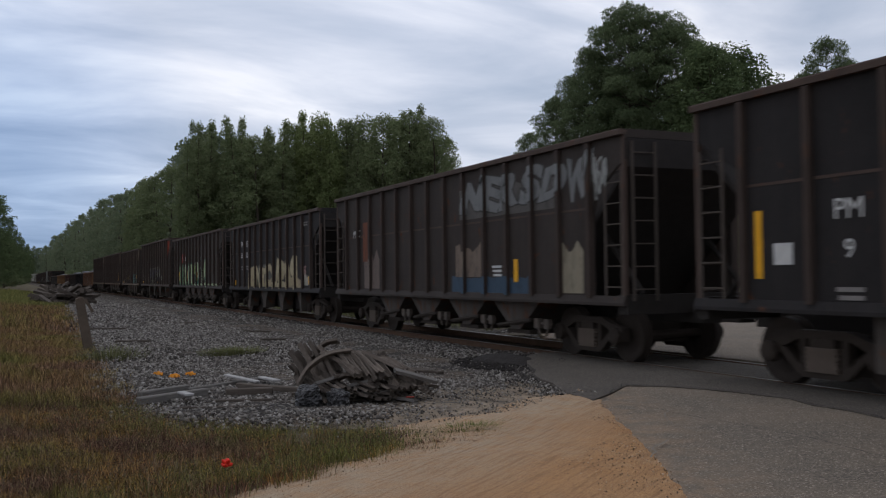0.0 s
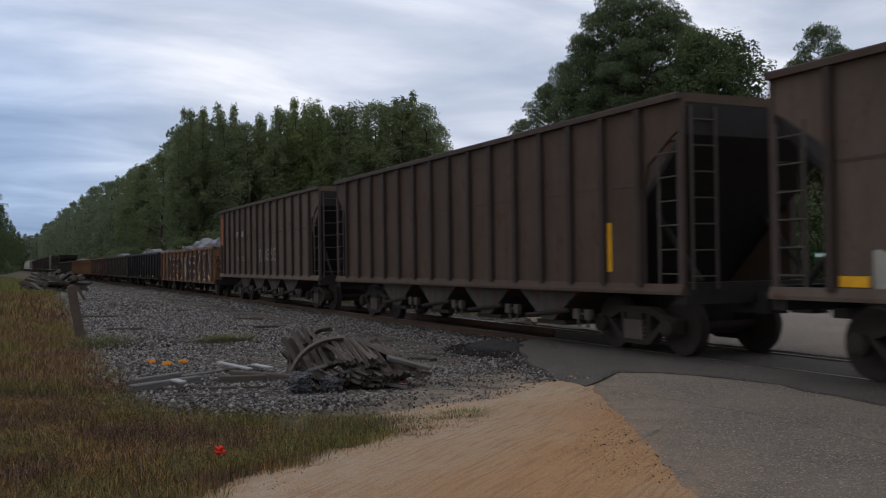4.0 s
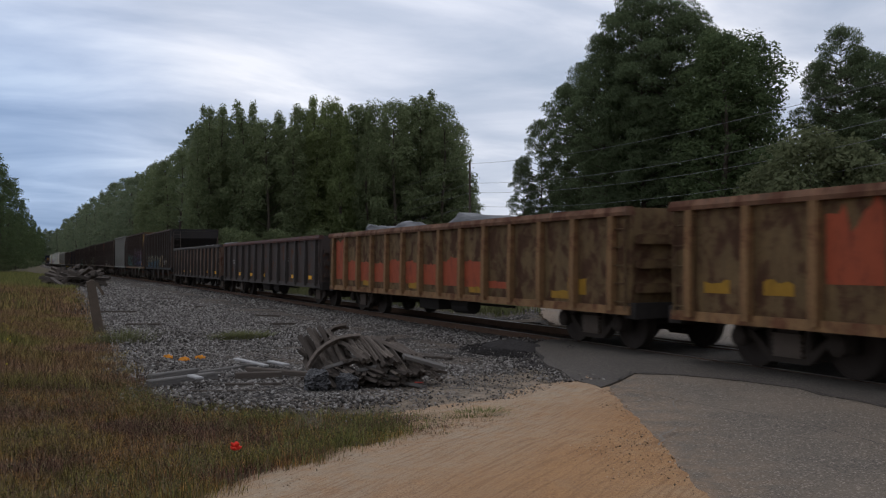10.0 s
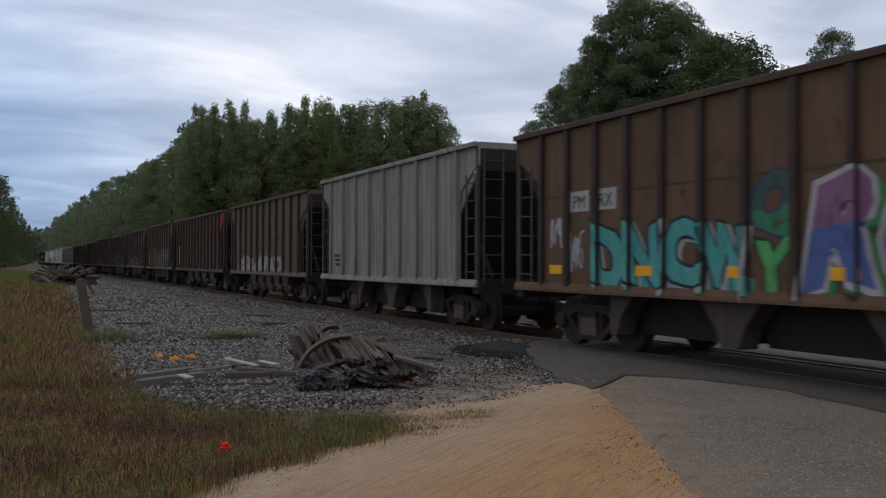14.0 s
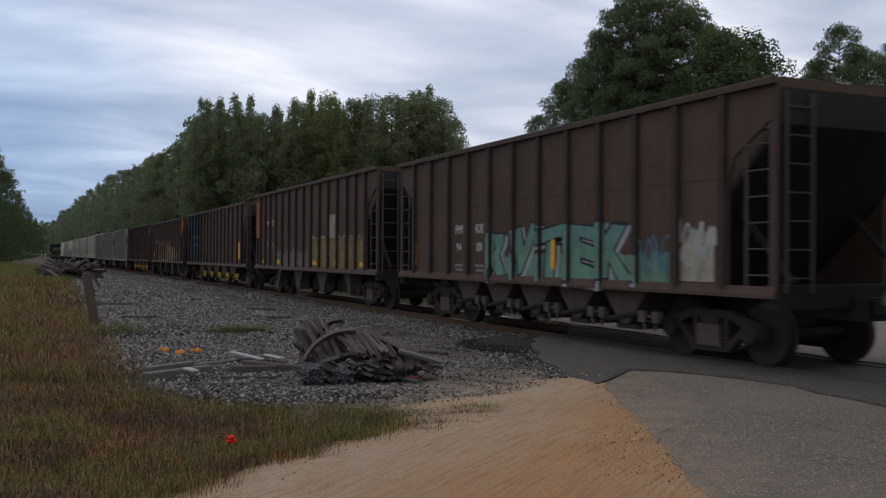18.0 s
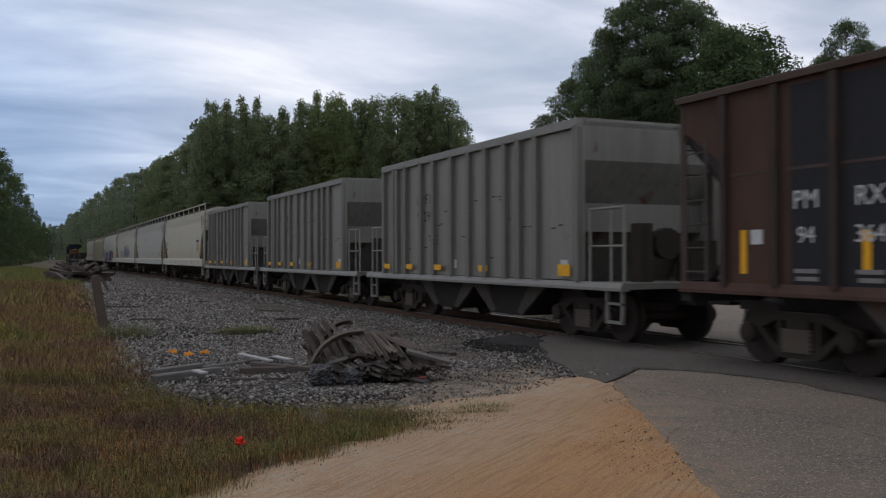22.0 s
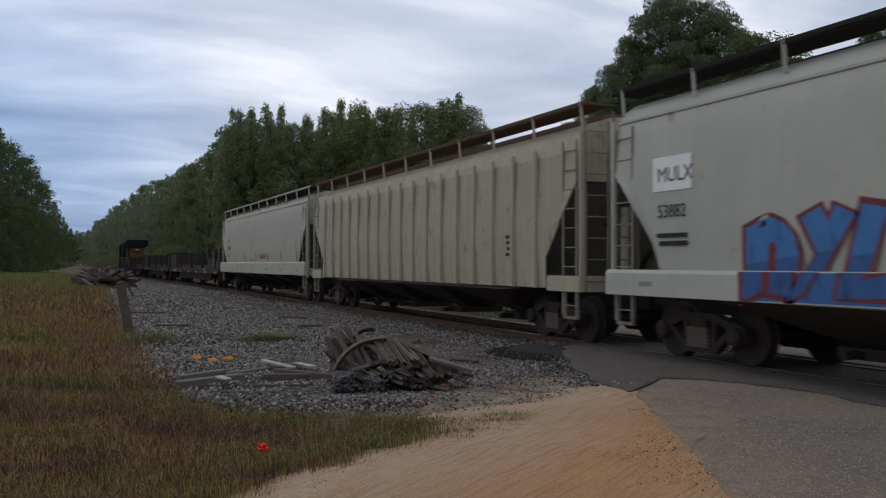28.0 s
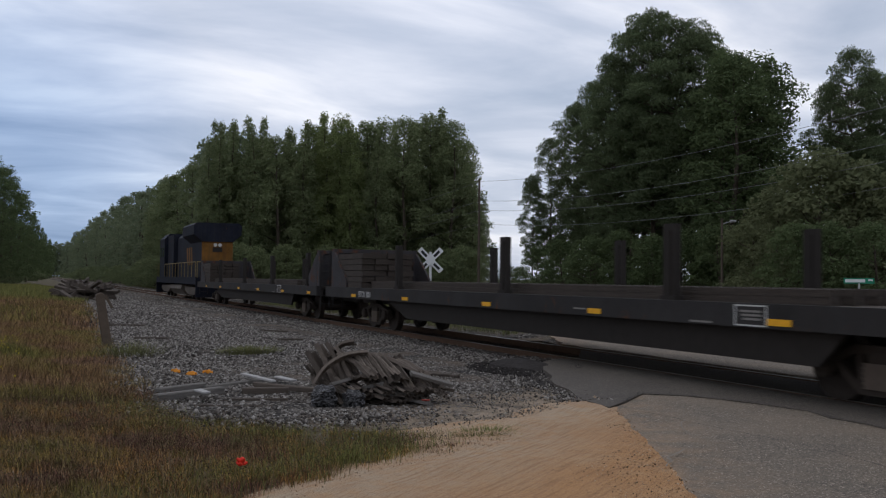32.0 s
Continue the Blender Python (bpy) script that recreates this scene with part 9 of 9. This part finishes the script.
beam("long_beam", (2.9, 13.3), (3.6, 12.4), 0.1, 0.08, M_scrap.m, "dark weathered beam leaning on the heap", "beam", group="loose beams")
M_paleboard = plain("pale_bleached_board", (0.34, 0.325, 0.31), 0.9, 0, 0.3, 9, 0.4)
beam("pale_board", (2.9, 14.1), (3.12, 13.05), 0.08, 0.03, M_paleboard, "pale thin board lying over the beams", "board", 0.1)
beam("pale_board", (3.38, 13.9), (3.46, 13.25), 0.1, 0.03, M_paleboard, "pale thin board lying over the beams", "board", 0.08)
beam("pale_board", (1.95, 12.3), (2.02, 12.0), 0.1, 0.03, M_paleboard, "small pale board on the gravel", "board", 0.1)
br = random.Random(4)
for k in range(90):
    x, y = br.uniform(1.8, 5.2), br.uniform(10.2, 13.4)
    a = br.uniform(-0.7, 0.7) + 1.57
    L = br.uniform(0.06, 0.34)
    beam("splinter", (x, y), (x + L * math.sin(a), y + L * math.cos(a)), br.choice((0.015, 0.02, 0.03)), 0.012, br.choice((M_oldwood.m, M_scrap.m, M_tie.m)), "broken splinter of old timber on the gravel", "splinter", group="splinters")
for a, b in (((5.7, 14.9), (6.3, 14.4)), ((5.9, 14.2), (6.5, 14.1)), ((6.1, 14.6), (6.4, 14.0)), ((2.3, 24.5), (3.1, 24.2)), ((2.0, 31), (3.2, 30.6)), ((5.0, 33), (5.9, 33.4)), ((6.2, 27.5), (7.0, 27.6)), ((5.6, 23.0), (6.3, 23.3)), ((6.9, 22), (7.4, 22.3)), ((4.4, 40), (5.6, 40.4))):
    beam("dark_timber", a, b, 0.11, 0.07, M_tie.m, "dark broken tie lying on the crushed stone", "timber", group="broken ties")
# a little red litter and orange-painted stones
M_red = plain("red_plastic", (0.24, 0.04, 0.03), 0.6)
beam("red_scrap", (4.42, 10.7), (4.5, 10.63), 0.02, 0.012, M_red, "small red scrap of plastic on the heap", "litter", 0.1, 20)
M_orange = plain("orange_paint", (0.62, 0.24, 0.03), 0.8)
orr = random.Random(8)
for cx, cy, n in ((2.15, 15.58, 7), (2.33, 15.32, 8), (2.62, 15.59, 6)):
    for k in range(n):
        x, y = cx + orr.gauss(0, 0.035), cy + orr.gauss(0, 0.12)
        ob = obj("painted_stone", keep(("boulder", k % 4), lambda bm: boulder_mesh(bm, k % 4)), M_orange)
        s = orr.uniform(0.05, 0.09)
        ob.matrix_basis = Matrix.LocRotScale((x, y, height(x, y) + 0.035), Euler((0, 0, k)), (s, s, s * 0.8))
        tagged(ob, "crushed stone marked with orange paint", "stone", "orange marked stones")

# red flower in the grass
M_petal = plain("red_petal", (0.62, 0.03, 0.015), 0.6, 0, 0.15)
flower = thing("red_flower", "bright red wild flower standing in the grass", "flower", "")
flower.matrix_basis = pose(1.52, 7.45, height(1.52, 7.45))
part("stem", "flower_stem", lambda bm: bar(bm, (0, 0, 0), (0.01, 0, 0.1), 0.004), M_verge.m, flower)
for k in range(6):
    ob = part("petal", "petal", lambda bm: (bmesh.ops.create_icosphere(bm, subdivisions=2, radius=0.03, matrix=Matrix.LocRotScale((0.026, 0, 0), Euler((0, 0, 0)), (1, 0.8, 0.5)))), M_petal, flower, x=0.01, z=0.1)
    ob.matrix_basis = pose(0.01, 0, 0.1 + 0.012 * (k % 2), 0, -18 - 34 * (k % 2), k * 60)

# leaning fence post with a slat
M_post = plain("weathered_post", (0.105, 0.08, 0.06), 0.95, 0, 0.35, 8, 0.6)
post = thing("fence_post", "leaning weathered wooden post at the edge of the grass", "post", "")
post.matrix_basis = pose(1.52, 21.9, height(1.52, 21.9) - 0.1, 0, -9.5, 0)
part("upright", "post_upright", lambda bm: (prism_y(bm, [(-0.1, 0), (0.1, 0), (0.095, 1.27), (0.03, 1.32), (-0.09, 1.28)], -0.08, 0.08), bmesh.ops.bevel(bm, geom=bm.edges[:], offset=0.012, segments=1, affect="EDGES")), M_post, post)
ob = part("slat", "post_slat", lambda bm: box(bm, -0.03, 0.03, -0.015, 0.015, -0.32, 0), M_post, post)
ob.matrix_basis = pose(0.11, -0.06, 1.24, 0, -20, 0)

# distant stack of old ties
stack = thing("tie_stack", "tumbled stack of old dark railway ties beside the line", "timber stack", "")
stack.matrix_basis = pose(3.0, 66, height(3.0, 66))
sr2 = random.Random(6)
for k in range(150):
    q = sr2.random()
    z = sr2.uniform(0, 1.35) * (1 - 0.5 * abs(q - 0.5) * 2)
    ob = part("old_tie", "old_tie", lambda bm: box(bm, -0.115, 0.115, -1.25, 1.25, -0.09, 0.09), M_tie.m, stack)
    ob.matrix_basis = pose(-0.9 + 2.0 * q + sr2.uniform(-0.2, 0.2), sr2.uniform(-2.5, 12), z * 0.65 + 0.1, sr2.uniform(-26, 26), sr2.uniform(-20, 20), sr2.uniform(0, 180))


# ---- beyond the line: crossing sign, poles, wires, street sign ----
M_signwhite = plain("white_sign_sheet", (0.62, 0.62, 0.6), 0.6, 0, 0.08)
M_galv = plain("galvanised_post", (0.35, 0.35, 0.34), 0.5, 0.4)
M_pole = plain("utility_pole_wood", (0.095, 0.075, 0.058), 0.95, 0, 0.35, 4, 0.5)
cb = thing("crossbuck_sign", "white crossbuck railway sign on a white post", "railway sign", "")
cbx, cby = 36.5 * math.sin(radians(22.9)), 36.5 * math.cos(radians(22.9))
cb.matrix_basis = pose(cbx, cby, height(cbx, cby), 0, 0, -22.9)
part("signpost", "cb_post", lambda bm: box(bm, -0.05, 0.05, -0.05, 0.05, 0, 2.75), M_signwhite, cb)
for a in (45, -45):
    ob = part("blade", "cb_blade", lambda bm: box(bm, -0.61, 0.61, -0.012, 0.012, -0.114, 0.114), M_signwhite, cb)
    ob.matrix_basis = pose(0, -0.07 - 0.015 * (a < 0), 2.42, 0, a, 0)
    l = part("lettering", "cb_bar", lambda bm: [box(bm, x, x + 0.3, -0.003, 0.003, -0.05, 0.05) for x in (-0.5, 0.2)], M_blackink, ob, y=-0.016)
def pole(x, y, tall, label, arms):
    p = thing("utility_pole", label, "utility pole", "utility poles")
    p.matrix_basis = pose(x, y, height(x, y) - 0.05)
    part("shaft", ("pole_shaft", tall), lambda bm: bar(bm, (0, 0, 0), (0, 0, tall), 0.15, 0.1, 10), M_pole, p)
    for z in arms:
        part("insulator", "insulator", lambda bm: bar(bm, (0, 0, 0), (0.22, 0, 0.05), 0.05, 0.04, 8), M_galv, p, x=-0.2, z=z)
    return p


WIRE_Z = (11.0, 9.1, 8.2, 6.9)
WX = 39.3
for y in (-30, 26, 81, 140, 200):
    pole(WX, y, 11.4, "tall brown wooden utility pole carrying wires", [z - 0.05 for z in WIRE_Z])
M_wire = plain("power_line", (0.19, 0.19, 0.2), 0.5, 0.3, 0.1, 6, 0)
for z in WIRE_Z:
    def strands(bm):
        ys = (-30, 26, 81, 140, 200)
        for a, b in zip(ys, ys[1:]):
            pts = [(0, a + (b - a) * k / 10, -1.1 * 4 * (k / 10) * (1 - k / 10)) for k in range(11)]
            for p0, p1 in zip(pts, pts[1:]):
                bar(bm, p0, p1, 0.013, seg=4)
    tagged(obj("power_wire", keep("power_wire", strands), M_wire, None, pose(WX, 0, z)), "thin power wire sagging between poles", "wire", "power wires")
lx, ly = 58 * math.sin(radians(40.4)), 58 * math.cos(radians(40.4))
lp = thing("street_lamp", "grey street lamp pole in front of the pines", "street lamp", "")
lp.matrix_basis = pose(lx, ly, height(lx, ly))
part("shaft", "lamp_shaft", lambda bm: bar(bm, (0, 0, 0), (0, 0, 5.35), 0.09, 0.07, 8), M_pole, lp)
part("arm", "lamp_arm", lambda bm: (bar(bm, (0, 0, 5.0), (0.5, -0.2, 5.2), 0.03), bar(bm, (0.45, -0.2, 5.2), (0.8, -0.3, 5.2), 0.09, 0.06, 8)), M_galv, lp)
sx_, sy_ = 29 * math.sin(radians(47.8)), 29 * math.cos(radians(47.8))
ss = thing("street_sign", "green street name sign on a thin steel post", "street sign", "")
ss.matrix_basis = pose(sx_, sy_, height(sx_, sy_), 0, 0, -47.8)
part("signpost", "ss_post", lambda bm: bar(bm, (0, 0, 0), (0, 0, 1.66), 0.03, seg=8), M_galv, ss)
pl = part("name_plate", "ss_plate", lambda bm: box(bm, -0.4, 0.4, -0.01, 0.01, -0.08, 0.08), plain("green_sign_sheet", (0.02, 0.19, 0.11), 0.5, 0, 0.1), ss, z=1.72)
part("lettering", "ss_text", lambda bm: (box(bm, -0.36, 0.16, -0.003, 0.003, -0.045, 0.045), box(bm, 0.24, 0.36, -0.003, 0.003, 0.0, 0.045)), M_signwhite, pl, y=-0.014)
# pale gravel shoulder beyond the track
sheet("gravel_shoulder", [(12.2, 20.4), (13.2, 22.4), (14.6, 24.6), (13.6, 25.4), (12.2, 24.2)], M_grav.m, 0.05, "pale gravel shoulder of the far road", "gravel")


def motions():
    gone = [(0, 0.0), (3, 60.05), (6, 119.85), (9, 179.21), (12, 238.39), (15, 297.59), (18, 356.81), (21, 416.03), (24, 475.32), (27, 534.3), (30, 593.07), (32, 633.15)]
    for car, mid in TRAIN:
        walk(car, [(t, pose(TRACK_X, mid - s, 0)) for t, s in gone])
    # the wheelsets roll: one turn of keys for each place in the truck, shared by all trucks
    first = {}
    for w, y in WHEELS:
        if y not in first:
            first[y] = w
            walk(w, [(k / 30, pose(0, y, 0.457, 82.7 * k)) for k in range(961)])
        else:
            a = first[y].animation_data
            w.rotation_mode = "QUATERNION"
            d = w.animation_data_create()
            d.action = a.action
            d.action_slot = a.action_slot


motions()
